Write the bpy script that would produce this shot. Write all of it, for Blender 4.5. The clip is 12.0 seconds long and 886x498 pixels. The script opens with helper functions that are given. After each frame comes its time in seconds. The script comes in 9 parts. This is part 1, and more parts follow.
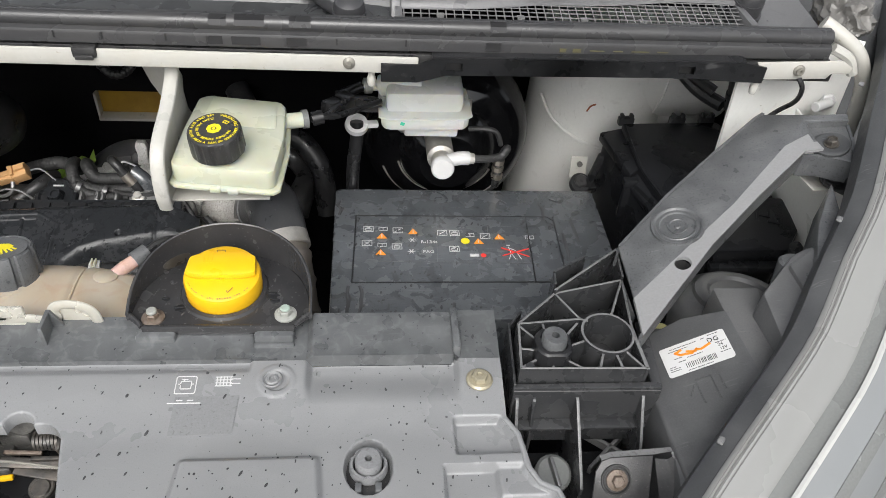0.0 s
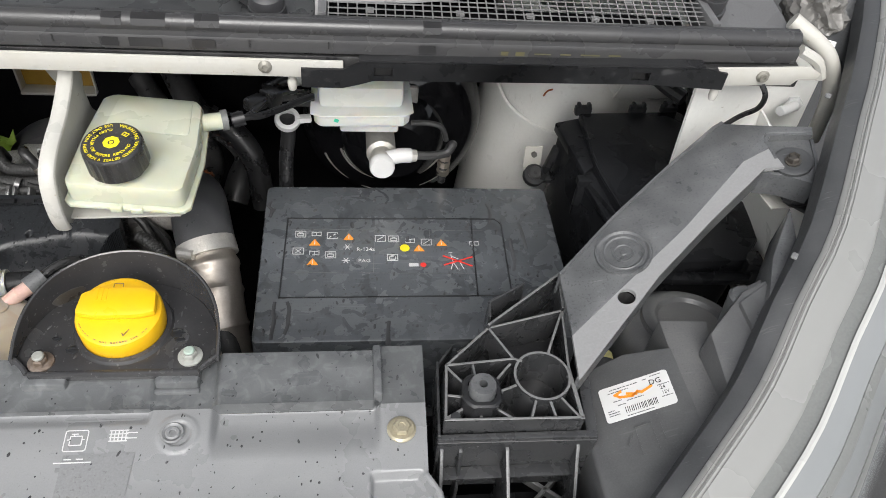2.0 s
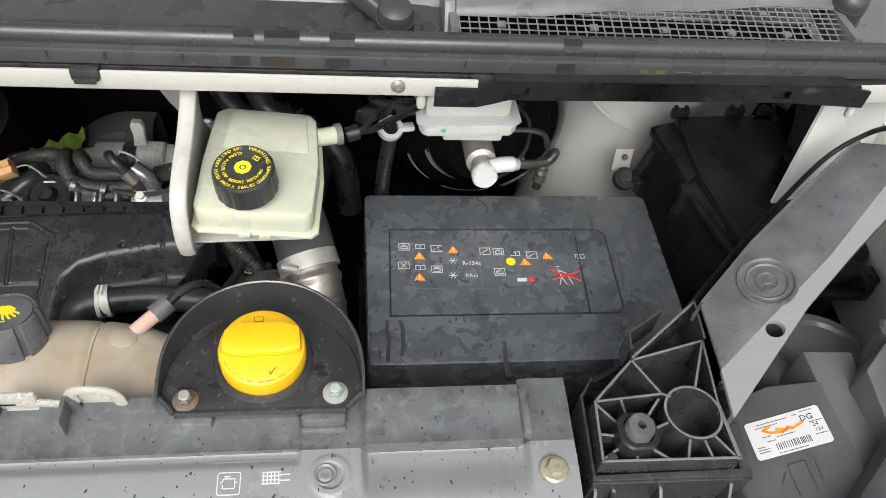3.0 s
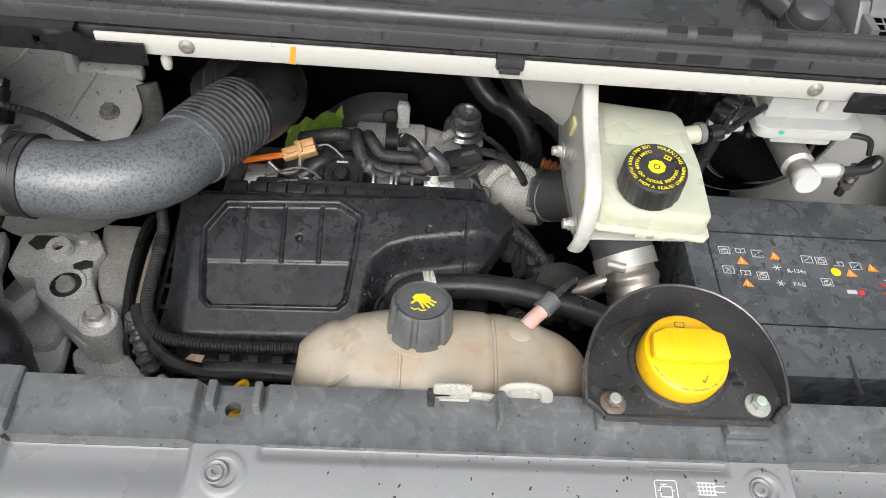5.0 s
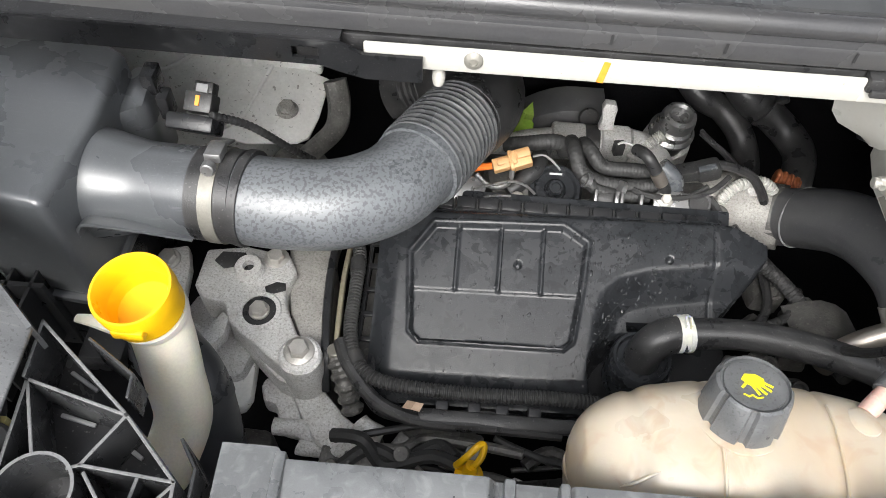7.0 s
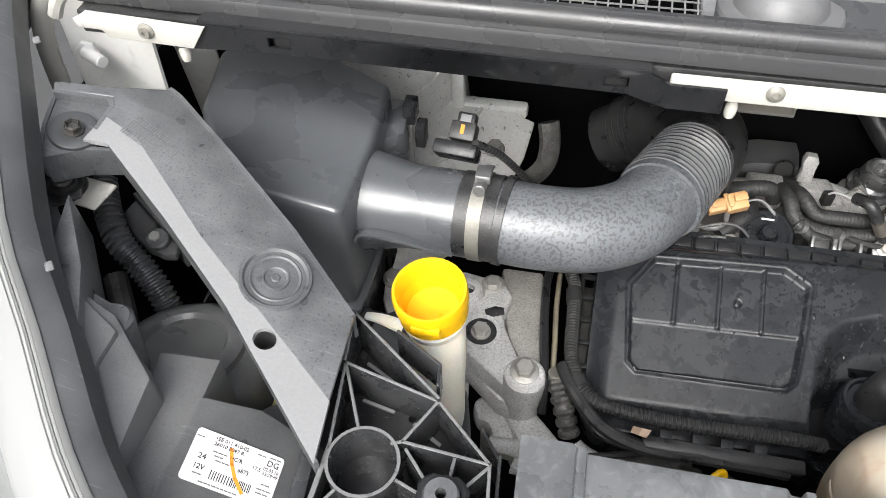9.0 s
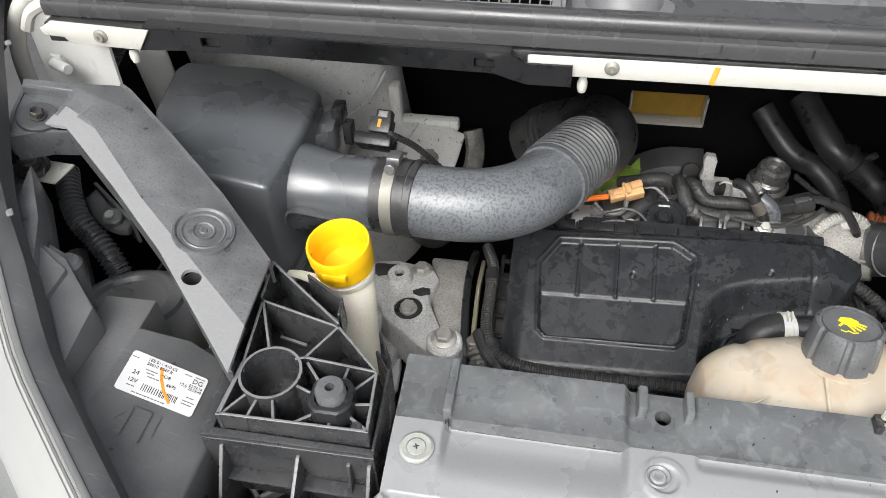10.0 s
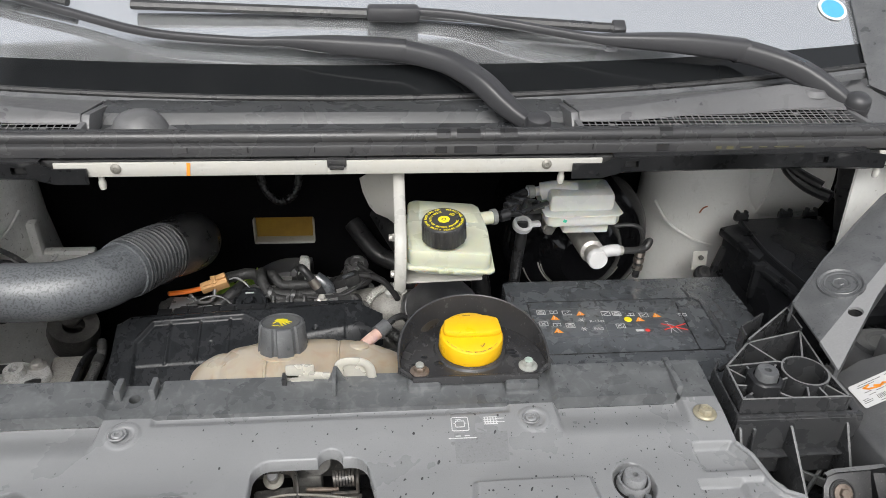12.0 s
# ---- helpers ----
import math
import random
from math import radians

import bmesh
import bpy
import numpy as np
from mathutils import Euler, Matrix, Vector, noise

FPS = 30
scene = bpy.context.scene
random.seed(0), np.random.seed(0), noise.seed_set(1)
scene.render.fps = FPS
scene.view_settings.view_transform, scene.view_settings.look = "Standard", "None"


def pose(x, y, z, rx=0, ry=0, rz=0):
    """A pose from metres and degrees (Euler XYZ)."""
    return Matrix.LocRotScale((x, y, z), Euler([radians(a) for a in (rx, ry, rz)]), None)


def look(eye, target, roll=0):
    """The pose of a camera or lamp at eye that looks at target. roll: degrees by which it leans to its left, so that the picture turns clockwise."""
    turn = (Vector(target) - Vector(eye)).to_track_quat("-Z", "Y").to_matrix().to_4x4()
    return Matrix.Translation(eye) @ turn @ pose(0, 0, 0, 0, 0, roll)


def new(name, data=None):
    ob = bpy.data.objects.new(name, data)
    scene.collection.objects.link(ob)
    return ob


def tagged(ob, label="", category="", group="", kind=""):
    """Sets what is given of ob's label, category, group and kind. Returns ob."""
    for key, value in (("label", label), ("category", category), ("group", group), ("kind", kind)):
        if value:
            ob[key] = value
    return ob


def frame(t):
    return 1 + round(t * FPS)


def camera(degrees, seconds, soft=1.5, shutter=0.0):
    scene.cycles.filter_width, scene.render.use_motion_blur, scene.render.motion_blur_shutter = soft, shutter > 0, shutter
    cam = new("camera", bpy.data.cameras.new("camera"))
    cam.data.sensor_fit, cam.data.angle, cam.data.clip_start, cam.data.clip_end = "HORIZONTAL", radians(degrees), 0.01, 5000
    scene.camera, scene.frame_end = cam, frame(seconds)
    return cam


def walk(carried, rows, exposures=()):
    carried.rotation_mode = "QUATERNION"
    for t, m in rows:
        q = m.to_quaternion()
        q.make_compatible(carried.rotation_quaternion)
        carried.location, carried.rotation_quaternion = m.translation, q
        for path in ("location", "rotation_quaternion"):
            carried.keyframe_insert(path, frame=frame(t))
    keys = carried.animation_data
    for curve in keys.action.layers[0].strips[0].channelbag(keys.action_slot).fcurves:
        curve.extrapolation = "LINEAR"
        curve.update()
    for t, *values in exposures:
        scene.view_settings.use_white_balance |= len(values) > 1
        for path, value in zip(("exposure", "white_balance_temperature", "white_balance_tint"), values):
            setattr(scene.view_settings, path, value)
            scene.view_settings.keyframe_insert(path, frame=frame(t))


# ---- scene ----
cam = camera(62.0, 12.0, 0.6)
PATH = [
    (0, (0.317, 0.024, 1.657), (0.520, 1.505, 0.329), 5.3),
    (0.5, (0.276, 0.013, 1.656), (0.502, 1.491, 0.327), 6.0),
    (1, (0.259, -0.005, 1.665), (0.499, 1.453, 0.317), 6.4),
    (1.5, (0.305, 0.064, 1.669), (0.555, 1.457, 0.255), 7.1),
    (2, (0.379, 0.136, 1.682), (0.638, 1.495, 0.238), 7.7),
    (2.5, (0.349, 0.178, 1.698), (0.609, 1.501, 0.221), 8.1),
    (3, (0.242, 0.213, 1.693), (0.505, 1.501, 0.185), 8.5),
    (3.2, (0.207, 0.223, 1.691), (0.473, 1.504, 0.178), 8.6),
    (4.8, (-0.064, 0.243, 1.67), (0.087, 1.501, 0.122), 7.7),
    (5, (-0.096, 0.253, 1.663), (0.030, 1.506, 0.11), 7.5),
    (5.5, (-0.147, 0.327, 1.641), (-0.089, 1.565, 0.072), 6.5),
    (6, (-0.157, 0.365, 1.616), (-0.138, 1.578, 0.026), 5.9),
    (6.5, (-0.180, 0.384, 1.603), (-0.188, 1.577, -0.003), 4.8),
    (7, (-0.293, 0.385, 1.593), (-0.342, 1.562, -0.023), 2.7),
    (7.5, (-0.389, 0.388, 1.592), (-0.484, 1.568, -0.02), 0.8),
    (7.7, (-0.411, 0.391, 1.594), (-0.525, 1.576, -0.012), 0.3),
    (9.3, (-0.452, 0.27, 1.604), (-0.770, 1.573, 0.121), -2.5),
    (9.5, (-0.435, 0.246, 1.605), (-0.763, 1.57, 0.143), -2.9),
    (10, (-0.332, 0.173, 1.616), (-0.630, 1.57, 0.216), -2.8),
    (10.5, (-0.166, 0.078, 1.623), (-0.362, 1.592, 0.331), -1.9),
    (11, (0.003, 0.043, 1.639), (-0.039, 1.667, 0.473), -0.7),
    (11.5, (0.052, -0.042, 1.672), (0.156, 1.662, 0.629), 0.6),
    (12, (0.052, -0.133, 1.657), (0.232, 1.587, 0.653), 1.8),
]
walk(cam, [(t, look(eye, target, roll)) for t, eye, target, roll in PATH],
     [(0, 0.52), (3, 0.58), (5, 0.68), (6, 1.0), (7, 1.28), (7.7, 1.32), (9.3, 1.22), (10, 1.02), (11, 0.70), (11.5, 0.53), (12, 0.40)])

# ---- light ----
world = bpy.data.worlds.new("overcast_sky")
scene.world = world
world.use_nodes = True
wn = world.node_tree
sky = wn.nodes.new("ShaderNodeTexSky")
sky.sky_type, sky.sun_disc = "NISHITA", False
sky.sun_elevation, sky.sun_rotation = radians(47), radians(190)
sky.air_density, sky.dust_density, sky.ozone_density = 1.0, 4.0, 1.0
grey = wn.nodes.new("ShaderNodeHueSaturation")
grey.inputs["Saturation"].default_value = 0.22
wn.links.new(sky.outputs[0], grey.inputs["Color"])
wn.links.new(grey.outputs[0], wn.nodes["Background"].inputs["Color"])
wn.nodes["Background"].inputs["Strength"].default_value = 0.15
sun = new("sun", bpy.data.lights.new("sun", "SUN"))
sun.data.energy, sun.data.angle, sun.data.color = 1.5, radians(40), (1, 0.99, 0.965)
sun.matrix_world = look((-0.5, -2.2, 4.2), (0, 0.7, 1.0))
scene.view_settings.exposure = 0.7

# ---- materials ----


def material(name, color, rough=0.5, metal=0.0, grain=(400, 0.15), stain=None, bump=(600, 0.05), coat=0.0, spec=0.5, trans=0.0, sub=0.0, patch=0.5, speck=None, scuff=None, film=None):
    """A surface with fine grain, larger stains, specks (scale, amount, colour, share, softness), scuffs (amount, colour), a wet film (scale, share, amount, colour) and a little relief."""
    m = bpy.data.materials.new(name)
    m.use_nodes = True
    t = m.node_tree
    b = t.nodes["Principled BSDF"]
    co = t.nodes.new("ShaderNodeTexCoord")

    def noisy(scale, detail=3.0, distort=0.0):
        n = t.nodes.new("ShaderNodeTexNoise")
        n.inputs["Scale"].default_value, n.inputs["Detail"].default_value = scale, detail
        n.inputs["Distortion"].default_value = distort
        t.links.new(co.outputs["Object"], n.inputs["Vector"])
        return n

    def mix(fac, a, c):
        n = t.nodes.new("ShaderNodeMix")
        n.data_type = "RGBA"
        t.links.new(fac, n.inputs["Factor"])
        for socket, value in ((n.inputs["A"], a), (n.inputs["B"], c)):
            if isinstance(value, tuple):
                socket.default_value = (*value, 1)
            else:
                t.links.new(value, socket)
        return n.outputs["Result"]

    fine = noisy(grain[0], 4)
    lo = tuple(max(0, c * (1 - grain[1])) for c in color)
    hi = tuple(min(1, c * (1 + grain[1])) for c in color)
    col = mix(fine.outputs["Fac"], lo, hi)
    wide = noisy(stain[0] if stain else 12, 5, 0.2)
    if stain:
        r = t.nodes.new("ShaderNodeMapRange")
        r.inputs["From Min"].default_value, r.inputs["From Max"].default_value = patch - 0.14, patch + 0.24
        r.inputs["To Max"].default_value = stain[1]
        t.links.new(wide.outputs["Fac"], r.inputs["Value"])
        col = mix(r.outputs["Result"], col, stain[2])
    if speck:
        r = t.nodes.new("ShaderNodeMapRange")
        r.inputs["From Min"].default_value, r.inputs["From Max"].default_value = speck[3], speck[3] + (speck[4] if len(speck) > 4 else 0.05)
        r.inputs["To Max"].default_value = speck[1]
        t.links.new(noisy(speck[0], 2 if speck[0] > 200 else 5, 0 if speck[0] > 200 else 0.8).outputs["Fac"], r.inputs["Value"])
        col = mix(r.outputs["Result"], col, speck[2])
    if scuff:
        for turn in (0.5, 2.1):
            mp = t.nodes.new("ShaderNodeMapping")
            mp.inputs["Rotation"].default_value = (0.3, 0.2, turn)
            mp.inputs["Scale"].default_value = (30, 420, 60)
            t.links.new(co.outputs["Object"], mp.inputs["Vector"])
            n = t.nodes.new("ShaderNodeTexNoise")
            n.inputs["Scale"].default_value, n.inputs["Detail"].default_value = 1.0, 2.0
            t.links.new(mp.outputs["Vector"], n.inputs["Vector"])
            r = t.nodes.new("ShaderNodeMapRange")
            r.inputs["From Min"].default_value, r.inputs["From Max"].default_value = 0.64, 0.72
            r.inputs["To Max"].default_value = scuff[0] * 1.6
            t.links.new(n.outputs["Fac"], r.inputs["Value"])
            g = t.nodes.new("ShaderNodeMapRange")
            g.inputs["From Min"].default_value, g.inputs["From Max"].default_value = 0.46, 0.62
            t.links.new(noisy(16 + 9 * turn, 2).outputs["Fac"], g.inputs["Value"])
            k = t.nodes.new("ShaderNodeMath")
            k.operation = "MULTIPLY"
            t.links.new(r.outputs["Result"], k.inputs[0])
            t.links.new(g.outputs["Result"], k.inputs[1])
            col = mix(k.outputs[0], col, scuff[1])
    wet = None
    if film:
        r = t.nodes.new("ShaderNodeMapRange")
        r.inputs["From Min"].default_value, r.inputs["From Max"].default_value = film[1], film[1] + 0.05
        r.inputs["To Max"].default_value = film[2]
        t.links.new(noisy(film[0], 3, 0.8).outputs["Fac"], r.inputs["Value"])
        wet = r.outputs["Result"]
        col = mix(wet, col, film[3])
    t.links.new(col, b.inputs["Base Color"])
    rr = t.nodes.new("ShaderNodeMapRange")
    rr.inputs["From Min"].default_value, rr.inputs["From Max"].default_value = 0.3, 0.7
    rr.inputs["To Min"].default_value, rr.inputs["To Max"].default_value = max(0.02, rough - 0.13), min(1, rough + 0.13)
    t.links.new(wide.outputs["Fac"], rr.inputs["Value"])
    if wet:
        dry = t.nodes.new("ShaderNodeMath")
        dry.operation = "MULTIPLY_ADD"
        dry.inputs[1].default_value = -0.22
        t.links.new(wet, dry.inputs[0])
        t.links.new(rr.outputs["Result"], dry.inputs[2])
        t.links.new(dry.outputs[0], b.inputs["Roughness"])
    else:
        t.links.new(rr.outputs["Result"], b.inputs["Roughness"])
    b.inputs["Metallic"].default_value = metal
    b.inputs["Specular IOR Level"].default_value = spec
    b.inputs["Coat Weight"].default_value, b.inputs["Coat Roughness"].default_value = coat, 0.16
    b.inputs["Transmission Weight"].default_value = trans
    if sub:
        b.inputs["Subsurface Weight"].default_value = sub
        b.inputs["Subsurface Radius"].default_value = (0.02, 0.015, 0.008)
        b.inputs["Subsurface Scale"].default_value = 0.5
    if bump:
        bn = t.nodes.new("ShaderNodeBump")
        bn.inputs["Strength"].default_value, bn.inputs["Distance"].default_value = min(1, bump[1] * 4), 0.001
        t.links.new(noisy(bump[0], 4).outputs["Fac"], bn.inputs["Height"])
        t.links.new(bn.outputs["Normal"], b.inputs["Normal"])
    return m


M = {
    "slam": material("grey_moulded_plastic", (0.222, 0.226, 0.231), 0.33, stain=(10, 0.45, (0.265, 0.268, 0.272)), bump=(1800, 0.05), grain=(900, 0.14), speck=(420, 0.35, (0.12, 0.12, 0.12), 0.67), scuff=(0.08, (0.3, 0.3, 0.3)), spec=0.6, film=(9, 0.52, 0.14, (0.17, 0.172, 0.177))),
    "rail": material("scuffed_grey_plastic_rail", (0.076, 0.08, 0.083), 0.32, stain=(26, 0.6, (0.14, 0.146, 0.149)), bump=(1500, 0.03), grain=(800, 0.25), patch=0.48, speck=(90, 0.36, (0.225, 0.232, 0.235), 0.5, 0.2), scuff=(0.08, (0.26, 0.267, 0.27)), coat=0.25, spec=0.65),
    "black": material("black_plastic", (0.016, 0.0165, 0.018), 0.32, stain=(20, 0.3, (0.045, 0.045, 0.046)), bump=(900, 0.06), speck=(380, 0.45, (0.12, 0.12, 0.12), 0.68), spec=0.35),
    "battery": material("wet_black_plastic", (0.082, 0.089, 0.097), 0.26, film=(45, 0.57, 0.55, (0.04, 0.043, 0.047)), stain=(30, 0.5, (0.125, 0.133, 0.142)), bump=(900, 0.04), coat=0.5, spec=0.8, speck=(300, 0.45, (0.035, 0.037, 0.04), 0.62), scuff=(0.35, (0.2, 0.208, 0.215))),
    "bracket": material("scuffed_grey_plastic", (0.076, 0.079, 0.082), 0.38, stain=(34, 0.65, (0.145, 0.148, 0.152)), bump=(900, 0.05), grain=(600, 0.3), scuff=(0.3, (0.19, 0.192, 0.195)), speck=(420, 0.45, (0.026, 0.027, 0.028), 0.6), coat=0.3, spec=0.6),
    "rib": material("black_ribbed_plastic", (0.033, 0.034, 0.036), 0.28, stain=(40, 0.5, (0.065, 0.065, 0.066)), bump=(900, 0.06), speck=(340, 0.5, (0.14, 0.14, 0.137), 0.69), coat=0.15, spec=0.45),
    "faded": material("faded_yellow_print", (0.1, 0.092, 0.045), 0.5, bump=None),
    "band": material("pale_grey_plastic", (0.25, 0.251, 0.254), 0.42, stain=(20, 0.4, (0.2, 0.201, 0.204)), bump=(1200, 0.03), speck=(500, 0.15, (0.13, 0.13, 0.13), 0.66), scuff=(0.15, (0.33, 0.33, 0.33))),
    "lamp": material("dusty_lamp_plastic", (0.08, 0.0815, 0.084), 0.38, stain=(20, 0.6, (0.15, 0.151, 0.151)), bump=(900, 0.05), grain=(600, 0.3), speck=(420, 0.35, (0.17, 0.168, 0.162), 0.68), scuff=(0.22, (0.17, 0.17, 0.168)), coat=0.3, spec=0.6),
    "rubber": material("black_rubber", (0.024, 0.024, 0.025), 0.36, stain=(40, 0.5, (0.075, 0.074, 0.072)), bump=(700, 0.08), grain=(500, 0.3), speck=(350, 0.5, (0.14, 0.138, 0.13), 0.66)),
    "seal": material("grey_rubber_seal", (0.042, 0.042, 0.044), 0.27, stain=(20, 0.5, (0.06, 0.059, 0.057)), bump=(700, 0.04), spec=0.5, speck=(300, 0.3, (0.03, 0.03, 0.03), 0.66)),
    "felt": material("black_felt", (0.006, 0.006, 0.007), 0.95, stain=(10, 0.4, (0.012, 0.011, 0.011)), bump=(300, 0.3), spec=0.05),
    "hose": material("weathered_intake_plastic", (0.112, 0.119, 0.127), 0.38, stain=(12, 0.6, (0.155, 0.163, 0.171)), bump=(700, 0.03), patch=0.5, coat=0.1, spec=0.6, speck=(290, 0.62, (0.04, 0.043, 0.047), 0.5, 0.08)),
    "airbox": material("black_airbox_plastic", (0.082, 0.087, 0.093), 0.33, stain=(9, 0.5, (0.12, 0.127, 0.134)), bump=(900, 0.025), coat=0.25, spec=0.7, speck=(420, 0.35, (0.16, 0.165, 0.17), 0.67), scuff=(0.2, (0.18, 0.186, 0.192))),
    "cover": material("black_engine_cover_plastic", (0.021, 0.0226, 0.025), 0.27, film=(85, 0.56, 0.5, (0.008, 0.0085, 0.0095)), stain=(22, 0.5, (0.034, 0.036, 0.04)), bump=(900, 0.04), spec=0.3, speck=(420, 0.4, (0.13, 0.13, 0.13), 0.69), grain=(600, 0.3)),
    "white": material("cream_white_body_paint", (0.47, 0.463, 0.432), 0.36, scuff=(0.2, (0.34, 0.32, 0.28)), stain=(30, 0.5, (0.45, 0.43, 0.37)), bump=(300, 0.03), grain=(200, 0.06), speck=(200, 0.7, (0.27, 0.22, 0.15), 0.69)),
    "tower": material("dusty_body_paint", (0.87, 0.87, 0.845), 0.5, stain=(45, 0.4, (0.68, 0.67, 0.64)), bump=(200, 0.06), grain=(250, 0.15), speck=(160, 0.7, (0.2, 0.19, 0.17), 0.64)),
    "fluid": material("translucent_reservoir_plastic", (0.53, 0.548, 0.44), 0.3, stain=(20, 0.4, (0.46, 0.47, 0.35)), bump=(200, 0.02), sub=0.6, grain=(60, 0.05)),
    "tank": material("yellowed_tank_plastic", (0.46, 0.42, 0.345), 0.36, stain=(8, 0.8, (0.34, 0.25, 0.165)), bump=(150, 0.04), sub=0.5, grain=(60, 0.06), patch=0.46, speck=(40, 0.5, (0.37, 0.27, 0.185), 0.53, 0.14)),
    "neck": material("aged_filler_neck_plastic", (0.88, 0.84, 0.72), 0.4, stain=(16, 0.45, (0.78, 0.7, 0.54)), bump=(150, 0.03), sub=0.4),
    "yellow": material("yellow_plastic", (0.82, 0.47, 0.006), 0.36, stain=(30, 0.2, (0.75, 0.4, 0.01)), bump=(500, 0.02), grain=(100, 0.05)),
    "mark": material("yellow_print", (0.8, 0.68, 0.02), 0.5, bump=None, grain=(50, 0.05)),
    "orange": material("orange_paint_mark", (0.9, 0.3, 0.03), 0.5, bump=None, grain=(200, 0.2)),
    "red": material("red_print", (0.8, 0.04, 0.03), 0.5, bump=None),
    "print": material("white_print", (0.6, 0.6, 0.6), 0.55, bump=None, grain=(300, 0.2)),
    "paper": material("white_label_paper", (0.62, 0.62, 0.62), 0.45, bump=(200, 0.03), grain=(100, 0.05), stain=(40, 0.3, (0.5, 0.5, 0.48))),
    "ink": material("black_ink", (0.02, 0.02, 0.02), 0.6, bump=None),
    "teal": material("teal_mark", (0.05, 0.55, 0.35), 0.5, bump=None),
    "alu": material("cast_aluminium", (0.76, 0.745, 0.705), 0.55, 0.1, grain=(420, 0.45), stain=(40, 0.6, (0.5, 0.485, 0.445)), bump=(420, 0.6), speck=(380, 0.55, (0.33, 0.315, 0.285), 0.52, 0.14)),
    "steel": material("zinc_plated_steel", (0.62, 0.6, 0.56), 0.42, 0.6, stain=(60, 0.5, (0.36, 0.34, 0.31)), bump=(500, 0.12)),
    "shine": material("dull_steel_pipe", (0.5, 0.46, 0.41), 0.36, 0.9, stain=(25, 0.5, (0.36, 0.3, 0.25)), bump=(120, 0.08)),
    "rust": material("rusty_bolt", (0.14, 0.105, 0.08), 0.5, 0.35, grain=(500, 0.4), stain=(200, 0.6, (0.28, 0.24, 0.21)), bump=(500, 0.2)),
    "pale": material("pale_fastener_plastic", (0.33, 0.34, 0.32), 0.5, bump=(400, 0.05), stain=(150, 0.6, (0.2, 0.2, 0.17))),
    "dark": material("dark_oily_metal", (0.1, 0.098, 0.093), 0.42, 0.3, grain=(300, 0.5), stain=(50, 0.6, (0.22, 0.214, 0.2)), bump=(200, 0.35), speck=(260, 0.6, (0.25, 0.24, 0.22), 0.64)),
    "tan": material("tan_connector_plastic", (0.62, 0.36, 0.16), 0.45, bump=(400, 0.03)),
    "wire": material("orange_wire", (0.9, 0.2, 0.02), 0.45, bump=None),
    "tape": material("silver_wrap", (0.58, 0.57, 0.54), 0.45, 0.25, grain=(400, 0.4), bump=(300, 0.5)),
    "amber": material("amber_sound_deadening", (0.33, 0.2, 0.03), 0.4, stain=(30, 0.6, (0.2, 0.11, 0.02)), bump=(200, 0.1)),
    "green": material("green_wrapper", (0.25, 0.42, 0.05), 0.4, stain=(60, 0.5, (0.5, 0.6, 0.2)), bump=(200, 0.2)),
    "leafy": material("dry_leaf", (0.5, 0.36, 0.26), 0.7, bump=(200, 0.2)),
    "pink": material("pink_tinted_spigot", (0.56, 0.38, 0.33), 0.35, sub=0.4, bump=None),
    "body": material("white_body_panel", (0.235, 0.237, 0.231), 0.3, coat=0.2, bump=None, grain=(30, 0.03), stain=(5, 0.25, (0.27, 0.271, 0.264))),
    "lens": material("clear_headlamp_lens", (0.2, 0.21, 0.214), 0.1, coat=0.5, bump=None, grain=(20, 0.05), stain=(5, 0.4, (0.24, 0.25, 0.253))),
    "bezel": material("grey_lens_edge", (0.16, 0.166, 0.162), 0.3, bump=None, stain=(8, 0.4, (0.2, 0.206, 0.2))),
    "cowl": material("grey_cowl_plastic", (0.125, 0.125, 0.128), 0.42, film=(24, 0.55, 0.35, (0.08, 0.08, 0.082)), stain=(12, 0.5, (0.18, 0.18, 0.182)), bump=(1200, 0.04), spec=0.6, speck=(300, 0.3, (0.06, 0.06, 0.06), 0.66)),
    "mesh": material("pale_grille_plastic", (0.17, 0.17, 0.17), 0.55, stain=(40, 0.5, (0.13, 0.13, 0.13)), bump=(500, 0.04)),
    "arm": material("satin_black_wiper_paint", (0.045, 0.045, 0.048), 0.4, bump=(900, 0.04)),
    "glass": material("windscreen_glass", (0.86, 0.88, 0.9), 0.03, 0.85, grain=(3, 0.02), bump=None, spec=1.0, coat=1.0),
    "frit": material("dark_windscreen_band", (0.012, 0.013, 0.014), 0.12, bump=None),
    "foil": material("crumpled_grey_wrap", (0.17, 0.165, 0.155), 0.4, 0.2, stain=(60, 0.6, (0.09, 0.085, 0.08)), bump=(90, 0.6)),
    "drop": material("water_drop", (0.06, 0.061, 0.064), 0.05, bump=None, spec=0.6),
    "soil": material("wet_asphalt", (0.05, 0.05, 0.05), 0.7, grain=(200, 0.5), stain=(3, 0.5, (0.035, 0.035, 0.035)), bump=(150, 0.3)),
    "crossrail": material("dusty_black_rail_plastic", (0.012, 0.0125, 0.0135), 0.34, spec=0.18, stain=(50, 0.35, (0.026, 0.026, 0.027)), bump=(900, 0.04), grain=(500, 0.3), speck=(500, 0.4, (0.09, 0.089, 0.086), 0.69), scuff=(0.22, (0.1, 0.1, 0.1))),
    "lever": material("stained_latch_steel", (0.065, 0.063, 0.06), 0.38, 0.5, grain=(400, 0.4), stain=(80, 0.5, (0.2, 0.17, 0.14)), bump=(400, 0.1)),
